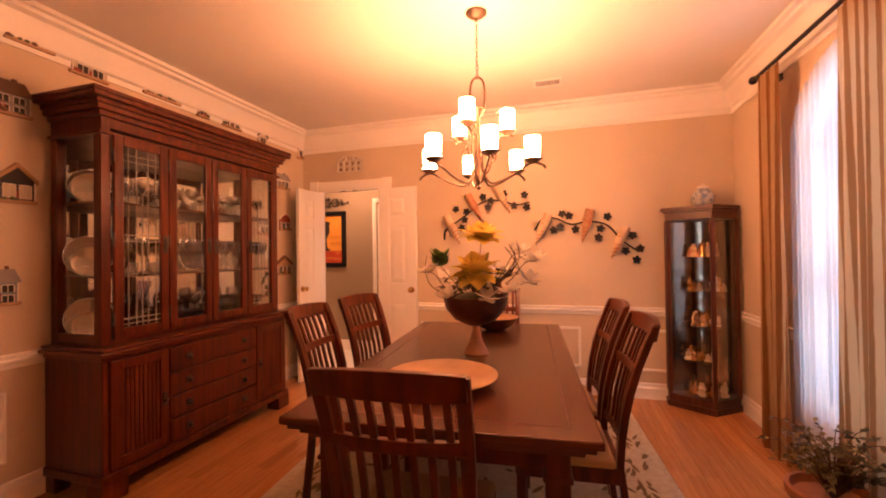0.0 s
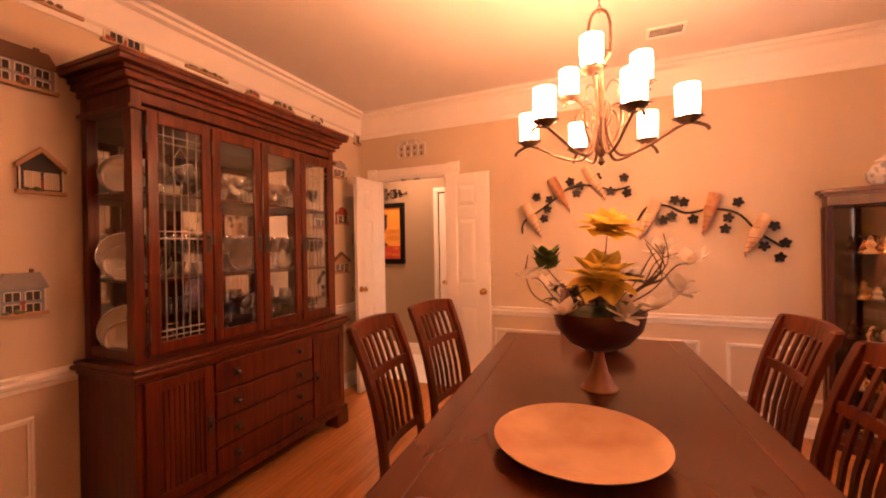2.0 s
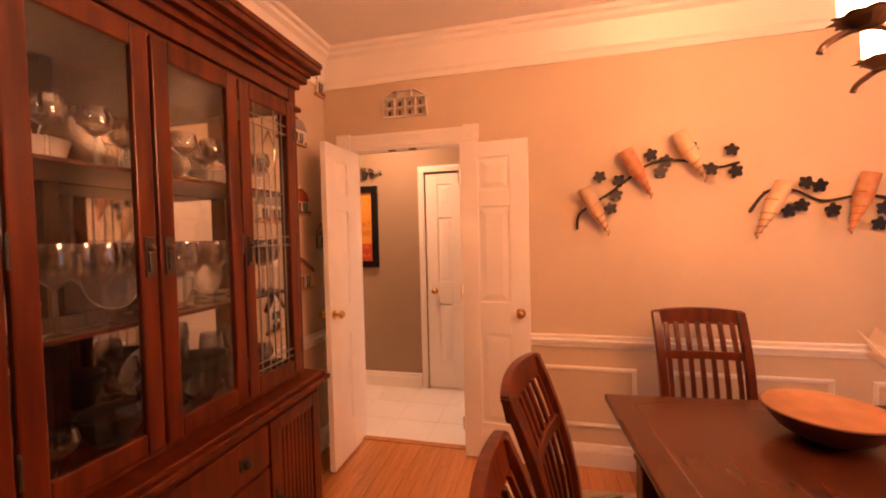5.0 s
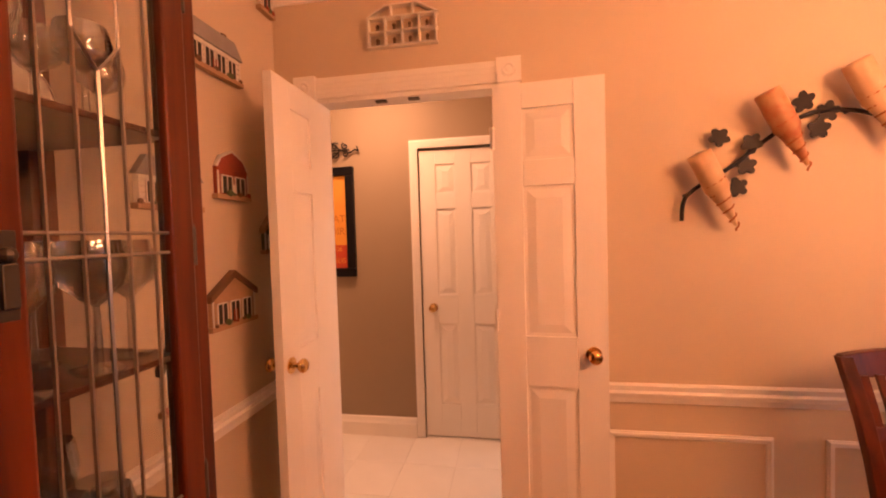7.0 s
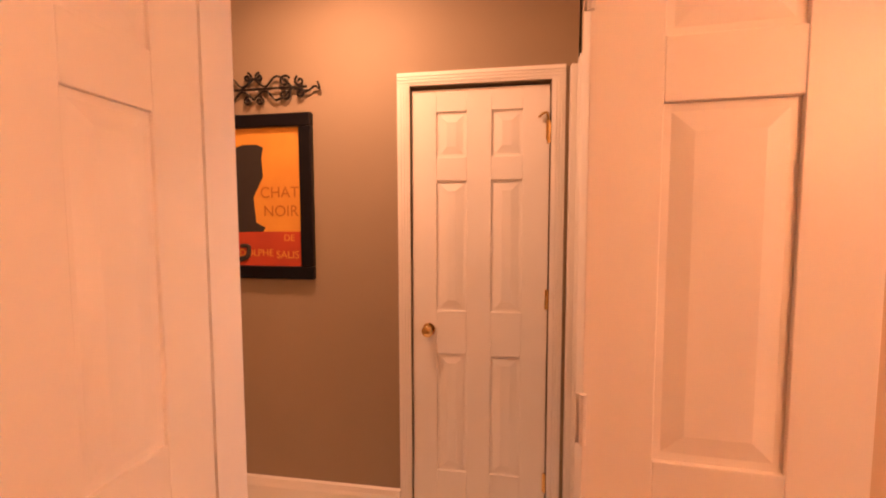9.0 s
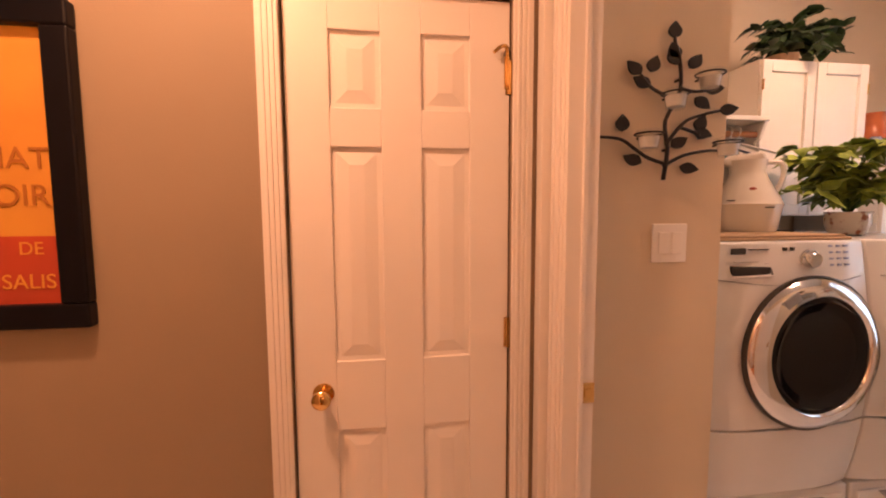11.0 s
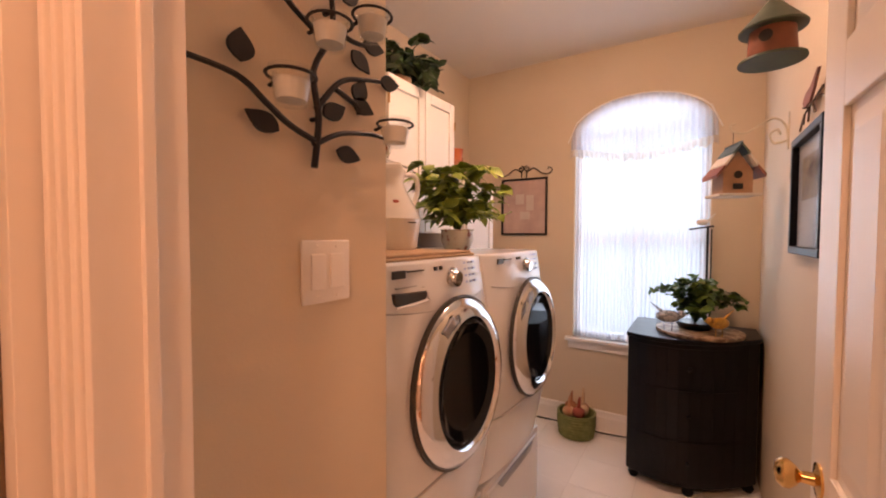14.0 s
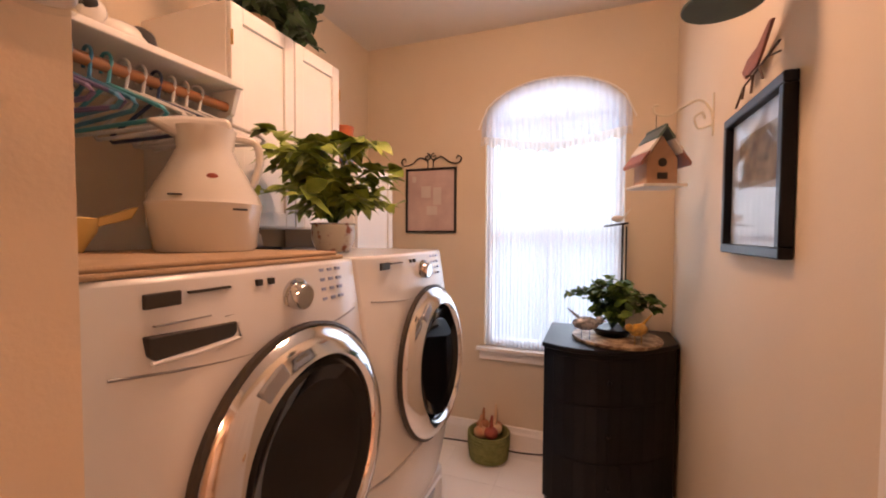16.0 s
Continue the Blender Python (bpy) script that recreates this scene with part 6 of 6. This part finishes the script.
mat_ = root("towel_mat", "folded tan towel on top of the washer", "towel", pose(0, 0, TOP))
rr = random.Random(3)
shape("body", [box(-0.73, -0.13, 5.15, 5.70, 0, 0.010), box(-0.725, -0.15, 5.155, 5.68, 0.010, 0.02)], material("tan_terry", (0.48, 0.33, 0.20), 0.95, fine=250, bump=0.6, scale=20), mat_, 0.005)
ENAMEL = material("white_chipped_enamel", (0.76, 0.72, 0.66), 0.18, coat=0.5, bump=0.02, dark=(0.72, 0.68, 0.62))
pt = root("enamel_pitcher", "large white enamel pitcher with red spot and chips", "pitcher", pose(-0.293, 5.44, TOP + 0.021, 0, 0, -28) @ Matrix.Diagonal((1.02, 1.02, 0.99, 1)))
shape("body", lathe([(0.105, 0), (0.110, 0.006), (0.122, 0.10), (0.126, 0.115), (0.120, 0.125), (0.118, 0.135), (0.075, 0.215), (0.060, 0.25), (0.068, 0.30), (0.064, 0.30), (0.055, 0.25), (0.07, 0.21), (0.10, 0.13), (0.001, 0.02)], 36), ENAMEL, pt, smooth=True)
shape("spout", prism([(-0.12, 0.305), (-0.05, 0.325), (0.05, 0.335), (0.067, 0.29), (-0.055, 0.27)], -0.022, 0.022, "y"), ENAMEL, pt, 0.01)
shape("pitcher_handle", tube(smooth_path([(0.062, 0, 0.29), (0.115, 0, 0.285), (0.125, 0, 0.23), (0.105, 0, 0.17), (0.085, 0, 0.16)], 6), 0.010, 9), ENAMEL, pt, smooth=True)
shape("red_spot", ball((-0.005, -0.092, 0.172), 0.013, 10, (1.2, 0.5, 0.9)), HOUSE_COLOURS["red"], pt)
shape("chip", box(-0.09, -0.065, -0.102, -0.085, 0.128, 0.131), HOUSE_COLOURS["dark"], pt)
shape("chip", box(0.03, 0.06, -0.121, -0.1, 0.098, 0.102), HOUSE_COLOURS["dark"], pt)
gz = root("gravy_boat", "pale yellow ceramic boat-shaped dish on the washer", "dish", pose(-0.52, 5.58, TOP + 0.021, 0, 0, -15))
shape("body", [lathe([(0.035, 0), (0.04, 0.01), (0.06, 0.045), (0.062, 0.075), (0.056, 0.075), (0.05, 0.045), (0.001, 0.02)], 22), prism([(0.04, 0.05), (0.06, 0.075), (0.135, 0.105), (0.12, 0.075)], -0.018, 0.018, "y")], material("yellow_glaze", (0.68, 0.47, 0.16), 0.25, coat=0.3), gz, 0.004, smooth=True)
tr = root("small_appliance", "small silver and black appliance behind the plant", "appliance", pose(-0.06, 5.62, TOP))
shape("tray", box(-0.12, 0.16, -0.06, 0.10, 0, 0.018), BLACKPAINT, tr, 0.004)
shape("body", prism([(-0.05, 0.018), (0.10, 0.018), (0.09, 0.06), (0.03, 0.10), (-0.04, 0.05)], -0.04, 0.06, "y"), material("silver_plastic", (0.45, 0.46, 0.50), 0.3), tr, 0.01)
pl = root("potted_plant", "trailing pothos in a floral china pot on the dryer", "potted plant", pose(0.20, 5.42, TOP))
FLORAL = material("floral_china", (0.72, 0.66, 0.56), 0.25, dark=(0.36, 0.14, 0.09), scale=30, coat=0.3, spread=(0.36, 0.46))
shape("pot", lathe([(0.055, 0), (0.06, 0.006), (0.078, 0.05), (0.075, 0.095), (0.082, 0.10), (0.076, 0.102), (0.068, 0.085), (0.001, 0.08)], 26), FLORAL, pl, smooth=True)
foliage(pl, "foliage", LEAF_POTHOS, (0, 0, 0.085), 560, (0.31, 0.24), 0.32, 0.080, 0.027, 41, 0.45, 44, LEAF, 0.16)
iv = root("artificial_ivy", "trailing dark green ivy on top of the cabinet", "plant", pose(0.24, 5.82, 2.19))
shape("basket", lathe([(0.06, 0), (0.07, 0.005), (0.08, 0.06), (0.001, 0.06)], 16), HOUSE_COLOURS["tan"], iv)
foliage(iv, "foliage", LEAF_DARK, (0.02, -0.03, 0.05), 340, (0.30, 0.20), 0.24, 0.075, 0.032, 43, 0.5, 40, LEAF_DARK, 0.22)
vs = root("orange_vase", "orange glazed vase on the tall white cabinet", "vase", pose(0.83, 5.80, 1.76))
shape("body", lathe([(0.05, 0), (0.055, 0.005), (0.062, 0.07), (0.050, 0.13), (0.042, 0.16), (0.052, 0.22), (0.047, 0.22), (0.036, 0.16), (0.001, 0.05)], 26), material("orange_glaze", (0.58, 0.15, 0.04), 0.3, dark=(0.42, 0.10, 0.03), scale=12, coat=0.3), vs, smooth=True)
shape("vase_handle", tube(smooth_path([(0.048, 0, 0.20), (0.085, 0, 0.17), (0.06, 0, 0.10)], 5), 0.009, 8), TERRA, vs, smooth=True)
bj = root("blue_jar", "small blue and white jar beside the vase", "jar", pose(0.75, 5.73, 1.76))
shape("body", lathe([(0.025, 0), (0.038, 0.03), (0.036, 0.06), (0.02, 0.075), (0.022, 0.08), (0.001, 0.08)], 18), material("blue_glaze", (0.40, 0.45, 0.52), 0.25, dark=(0.12, 0.18, 0.34), scale=40, spread=(0.42, 0.55)), bj, smooth=True)
gb = root("glass_dish", "small clear glass dish on the cabinet", "dish", pose(0.97, 5.76, 1.76))
shape("body", lathe([(0.03, 0), (0.05, 0.02), (0.055, 0.03), (0.05, 0.03), (0.001, 0.008)], 20), GLASS, gb, smooth=True)

# pictures
pb = root("framed_picture", "faded print in a thin dark frame with scroll top", "picture", pose(LX - 0.001, 5.615, 1.645, 0, 0, -90))
shape("frame", [box(-0.19, 0.19, -0.015, 0, 0.21, 0.225), box(-0.19, 0.19, -0.015, 0, -0.225, -0.21), box(-0.19, -0.175, -0.015, 0, -0.21, 0.21), box(0.175, 0.19, -0.015, 0, -0.21, 0.21)], BLACK_IRON, pb, 0.002)
shape("print_sheet", box(-0.175, 0.175, -0.005, 0, -0.21, 0.21), material("pink_print", (0.62, 0.47, 0.42), 0.6, dark=(0.48, 0.34, 0.31), scale=6), pb)
PRINT_CREAM = material("print_cream", (0.66, 0.58, 0.52), 0.6)
for a, b, c, d in ((-0.07, 0.0, 0.02, 0.10), (0.02, 0.08, -0.03, 0.09), (-0.03, 0.05, -0.10, -0.04), (-0.14, -0.11, 0.13, 0.17)):
    shape("print_shape", box(a, b, -0.0065, -0.005, c, d), PRINT_CREAM, pb)
shape("scroll", [tube(q, 0.004, 6) for q in ([smooth_path([(s * 0.02, -0.008, 0.27), (s * 0.08, -0.008, 0.30), (s * 0.14, -0.008, 0.26), (s * 0.20, -0.008, 0.25), (s * 0.225, -0.008, 0.28), (s * 0.20, -0.008, 0.30), (s * 0.19, -0.008, 0.28)], 5) for s in (-1, 1)]
      + [[(x, -0.008, z + 0.30) for x, _, z in spiral(s * 0.025, 0, 0.026, 1.3, 1.6, s)] for s in (-1, 1)] + [[(-0.02, -0.008, 0.222), (-0.02, -0.008, 0.28)], [(0.02, -0.008, 0.222), (0.02, -0.008, 0.28)]])], BLACK_IRON, pb)
fr = root("framed_picture", "glazed collage in a black frame on the laundry wall", "picture", pose(0.328, WYL + 0.013, 1.57, 0, 0, 180))
w, h, b = 0.228, 0.214, 0.028
shape("frame", [box(-w, w, -0.03, 0, h - b, h), box(-w, w, -0.03, 0, -h, -h + b), box(-w, -w + b, -0.03, 0, -h + b, h - b), box(w - b, w, -0.03, 0, -h + b, h - b)], BLACKPAINT, fr, 0.004)
shape("print_sheet", box(-w + b, w - b, -0.008, 0, -h + b, h - b), material("pale_print", (0.50, 0.52, 0.56), 0.5, dark=(0.38, 0.40, 0.46), scale=6), fr)
shape("print_shapes", box(-0.13, 0.15, -0.010, -0.008, -0.02, 0.13), material("collage_print", (0.36, 0.29, 0.20), 0.5, dark=(0.10, 0.09, 0.08), scale=16), fr)
shape("frame_glass", box(-w + b, w - b, -0.016, -0.0135, -h + b, h - b), GLASS, fr)
ba = root("wall_bird_art", "reddish metal shape on a wire twig on the wall", "wall decor", pose(0.34, WYL + 0.03, 1.85, 0, 0, 180) @ Matrix.Diagonal((1.45, 1, 0.55, 1)))
shape("body", prism([(-0.03, 0.02), (0.03, 0.03), (0.06, 0.08), (0.10, 0.17), (0.085, 0.18), (0.03, 0.12), (-0.02, 0.11), (-0.05, 0.07)], -0.008, 0.0, "y"), material("rust_red_metal", (0.34, 0.12, 0.08), 0.6, 0.3, dark=(0.22, 0.09, 0.07), scale=40), ba, 0.003)
shape("twig", [tube(q, 0.0035, 5) for q in ([(-0.10, 0, -0.08), (-0.05, 0, 0.0), (0.03, 0, 0.02), (0.12, 0, 0.05)], [(-0.05, 0, 0.0), (-0.06, 0, -0.06)], [(0.0, 0, 0.01), (-0.01, 0, -0.07)], [(0.03, 0, 0.02), (0.05, 0, -0.05)], [(0.07, 0, 0.03), (0.12, 0, 0.0)], [(0.0, 0.0, 0.01), (0.0, -0.018, 0.01)])], TWIG, ba)

# bird houses
b1 = root("bird_house", "round rust-red hanging bird house with green base", "bird house", pose(0.12, 4.26, 1.955) @ Matrix.Diagonal((0.72, 0.72, 0.72, 1)))
RUST = material("rust_paint", (0.30, 0.10, 0.05), 0.6, dark=(0.20, 0.07, 0.04), scale=8)
GREENP = material("dark_green_paint", (0.06, 0.09, 0.06), 0.5, dark=(0.04, 0.06, 0.04), scale=8)
shape("body", lathe([(0.085, 0.012), (0.088, 0.02), (0.080, 0.14), (0.001, 0.14)], 28), RUST, b1, smooth=True)
shape("base", lathe([(0.118, 0.0), (0.12, 0.004), (0.118, 0.012), (0.001, 0.013)], 32), GREENP, b1, smooth=True)
shape("roof", lathe([(0.118, 0.132), (0.12, 0.14), (0.06, 0.21), (0.010, 0.27), (0.006, 0.285), (0.001, 0.286)], 28), GREENP, b1, smooth=True)
# entrance is a near-black disc on the wall, shade inside given as colour
shape("hole", [moved(lathe([(0.024, 0), (0.024, 0.004), (0.001, 0.004)], 18), pose(-0.078, 0.03, 0.09, 0, -90, -20))], INK, b1)
shape("wire", tube([(0, 0, 0.28), (0, 0, (LC - 1.955) / 0.72)], 0.002, 5), BLACK_IRON, b1)
b2 = root("bird_house", "small pitched-roof bird house hanging from a cream bracket", "bird house", pose(0.82, 4.31, 1.612, 0, 0, 20))
TANW = material("tan_board", (0.50, 0.31, 0.19), 0.7, dark=(0.40, 0.24, 0.14), scale=10)
shape("body", prism([(-0.06, 0), (0.06, 0), (0.06, 0.10), (0, 0.19), (-0.06, 0.10)], -0.055, 0.055, "x"), TANW, b2, 0.002)
shape("floor_board", box(-0.085, 0.075, -0.085, 0.085, -0.012, 0), HOUSE_COLOURS["white"], b2, 0.002)
for k, mt in enumerate((RUST, HOUSE_COLOURS["white"], GREENP)):
    for s in (-1, 1):
        t0, t1 = k / 3, (k + 1) / 3 + 0.04
        shape("roof_board", prism([(s * (0.095 - 0.095 * t0), 0.065 + 0.145 * t0 + 0.004), (s * (0.095 - 0.095 * t1), 0.065 + 0.145 * t1 + 0.004), (s * (0.095 - 0.095 * t1), 0.065 + 0.145 * t1 + 0.014), (s * (0.098 - 0.095 * t0), 0.065 + 0.145 * t0 + 0.018)], -0.085, 0.075, "x"), mt, b2)
# both openings are dark pieces set on the front that paint the inner shade
shape("hole", moved(lathe([(0.017, 0), (0.017, 0.003), (0.001, 0.003)], 16), pose(-0.055, 0, 0.085, 0, -90)), INK, b2)
shape("hole", box(-0.058, -0.055, -0.02, 0.02, 0.02, 0.045), INK, b2)
shape("wire", tube([(0, 0, 0.20), (0, 0, 0.29)], 0.0015, 5), BLACK_IRON, b2)
bk = root("plant_bracket", "cream scrolled iron wall bracket", "bracket", pose(0.82, WYL + 0.012, 1.90))
shape("scroll", [tube(smooth_path([(0, 0.0, -0.09), (0, 0.012, 0.0), (0, 0.05, 0.04), (0, 0.10, 0.02), (0, 0.15, -0.01), (0, 0.20, 0.0), (0, 0.21, 0.03), (0, 0.19, 0.035)], 6), 0.005, 7), tube(smooth_path([(0, 0.006, -0.06), (0, 0.05, -0.07), (0, 0.065, -0.03), (0, 0.04, -0.01), (0, 0.03, -0.035)], 5), 0.005, 7), box(-0.01, 0.01, 0, 0.005, -0.10, 0.06)], material("cream_iron", (0.68, 0.60, 0.45), 0.5), bk, smooth=True)

# on and by the chest
ty = root("round_tray", "round mottled tray on the black chest", "tray", pose(1.27, 4.42, 0.86))
shape("body", lathe([(0.215, 0), (0.22, 0.006), (0.22, 0.018), (0.20, 0.019), (0.001, 0.016)], 36), material("mottled_tray", (0.50, 0.38, 0.24), 0.5, dark=(0.20, 0.12, 0.07), scale=24, spread=(0.42, 0.58)), ty, smooth=True)
dp = root("potted_plant", "bushy green plant in a low dark pot on the chest", "potted plant", pose(1.30, 4.44, 0.878))
shape("pot", lathe([(0.08, 0), (0.10, 0.03), (0.095, 0.04), (0.001, 0.035)], 22), BLACKPAINT, dp, smooth=True)
foliage(dp, "foliage", LEAF, (0, 0, 0.03), 460, (0.23, 0.24), 0.26, 0.060, 0.027, 51, 0.35, 40, LEAF_DARK)


def wire_bird(m, mat, label, h):
    b = root("wire_bird", label, "figurine", m)
    shape("body", [ball((0, 0, h * 0.5), h * 0.26, 12, (1.5, 0.7, 0.8)), tube([(0.0, 0, h * 0.5), (h * 0.55, 0, h * 0.95)], h * 0.07, 7, 0.3), ball((-h * 0.38, 0, h * 0.60), h * 0.13, 10), tube([(-h * 0.48, 0, h * 0.6), (-h * 0.62, 0, h * 0.57)], h * 0.035, 6, 0.1)], mat, b, smooth=True)
    for s in (-1, 1):
        shape("leg", tube([(s * 0.02, 0, h * 0.35), (s * 0.02, 0, 0)], 0.002, 5), mat, b)


wire_bird(pose(1.13, 4.57, 0.878, 0, 0, 100), material("pale_wire", (0.50, 0.52, 0.56), 0.4, 0.6, dark=(0.25, 0.27, 0.30), scale=60, spread=(0.45, 0.55)), "pale wire bird-shaped ornament on the tray", 0.17)
wire_bird(pose(1.12, 4.33, 0.878, 0, 0, -50), material("yellow_wire", (0.60, 0.33, 0.04), 0.5, dark=(0.35, 0.18, 0.03), scale=60), "yellow bird-shaped ornament on the tray", 0.15)
st = root("ornament_stand", "slim black iron stand with a perched shape", "stand", pose(1.52, 4.385, 0.86))
shape("post", [tube([(0, 0, 0), (0, 0, 0.62)], 0.007, 7), tube([(0, -0.02, 0), (0, -0.02, 0.60)], 0.005, 6), tube([(0, 0.10, 0.60), (0, -0.03, 0.62)], 0.006, 6), lathe([(0.05, 0), (0.05, 0.008), (0.001, 0.01)], 16)], BLACK_IRON, st)
shape("perched_shape", [ball((0, 0.03, 0.645), 0.022, 10, (0.8, 1.6, 0.9)), tube([(0, 0.0, 0.65), (0, -0.04, 0.70)], 0.008, 6, 0.3)], VOT, st, smooth=True)
bs = root("basket", "round green woven basket with dried gourds", "basket", pose(1.42, 5.14, 0))
geos = [lathe([(0.10, 0), (0.115, 0.01), (0.128, 0.10), (0.125, 0.17), (0.118, 0.17), (0.115, 0.10), (0.09, 0.02), (0.001, 0.015)], 30)]
GRB = material("green_woven", (0.26, 0.27, 0.09), 0.8, dark=(0.18, 0.19, 0.06), scale=30, bump=0.5, fine=90)
shape("body", geos, GRB, bs, smooth=True)
shape("weave", [tube([(1.0 * (0.116 + 0.013 * min(1, z / 0.1)) * math.cos(a), (0.116 + 0.013 * min(1, z / 0.1)) * math.sin(a), z) for a in [2 * math.pi * k / 28 for k in range(29)]], 0.0045, 5) for z in (0.015, 0.035, 0.055, 0.075, 0.095, 0.115, 0.135, 0.155, 0.17)], GRB, bs)
gourds = [root("gourd", "dried gourd in the basket", "gourd", pose(1.42 + x, 5.14 + y, z), "gourds in the basket") for x, y, z in ((-0.05, 0.04, 0.14), (0.05, 0.05, 0.14), (0.0, -0.04, 0.15), (-0.06, -0.03, 0.15), (0.06, -0.03, 0.14))]
for k, g in enumerate(gourds):
    shape("body", [ball((0, 0, 0.04), 0.045, 12, (1, 1, 0.8)), tube([(0, 0, 0.07), (0.01, 0, 0.12), (0.025, 0, 0.14 + 0.05 * (k == 2))], 0.014, 8, 0.5)], (RED_C, TERRA, CREAM_C, HOUSE_COLOURS["red"], COPPERWOOD)[k], g, smooth=True)
cb = root("power_cord", "black cord along the laundry baseboard", "cord", pose(0, 0, 0))
shape("body", tube(smooth_path([(1.30, 5.95, 0.006), (1.50, 5.6, 0.006), (1.55, 5.3, 0.006), (1.53, 5.0, 0.006), (1.56, 4.82, 0.006)], 6), 0.005, 6), BLACK_IRON, cb)

# ---- floors, laid piece by piece ----
sub = structure("floor", box(WX0 - 0.1, WX1 + 0.1, -1.6, 4.045, -0.06, -0.012), material("board_gap", (0.06, 0.03, 0.015), 0.8), "orange-brown oak strip floor in the dining room")
boards, stuff = {}, []
rr = random.Random(17)
BW, placed = 0.083, 0
x = WX0
while x < WX1 - 0.01:
    w = min(BW, WX1 - x) - 0.0016
    y = -1.6 - rr.uniform(0, 1.0)
    while y < 4.045:
        ln = rr.choice((0.9, 1.15, 1.4))
        a, b = max(y, -1.6), min(y + ln, 4.045)
        if b - a > 0.03:
            if a > 0.9 and placed < 290:
                key = (round(w, 4), round(b - a, 3))
                if key not in boards:
                    v, f = box(0.0008, w, 0.0006, b - a - 0.0006, -0.012, 0.0)
                    me = bpy.data.meshes.new("floor_board")
                    me.from_pydata(v, [], f)
                    me.materials.append(OAK)
                    boards[key] = me
                o = new("floor_board", boards[key])
                o.parent, o.location = sub, (x, a, 0)
                placed += 1
            else:
                stuff.append(box(x + 0.0008, x + w, a + 0.0006, b - 0.0006, -0.012, 0.0))
        y += ln
    x += BW
tagged(shape("floor_boards", stuff, OAK, sub), kind="stuff")
sub2 = structure("floor_tiles", [box(-3.8, -1.20, 4.045, HY + 0.45, -0.06, -0.003), box(-1.20, LX + 0.1, 4.045, LY + 0.1, -0.06, -0.003)], GROUT, "pale tiled floor of hall and laundry")
v, f = box(0.0015, 0.3285, 0.0015, 0.3285, -0.006, 0.0)
tile_mesh = bpy.data.meshes.new("tile")
tile_mesh.from_pydata(v, [], f)
tile_mesh.materials.append(TILE)
for i in range(17):
    for j in range(7):
        tx, ty2 = -3.8 + 0.33 * i, 4.05 + 0.33 * j
        if tx < 1.6 and (ty2 < 5.05 or tx > -0.8):
            o = new("tile", tile_mesh)
            o.parent, o.location = sub2, (tx, ty2, 0)
structure("trim_threshold", box(OX0, OX1, 4.02, 4.07, -0.002, 0.006), OAK, "oak threshold strip", 0.002)
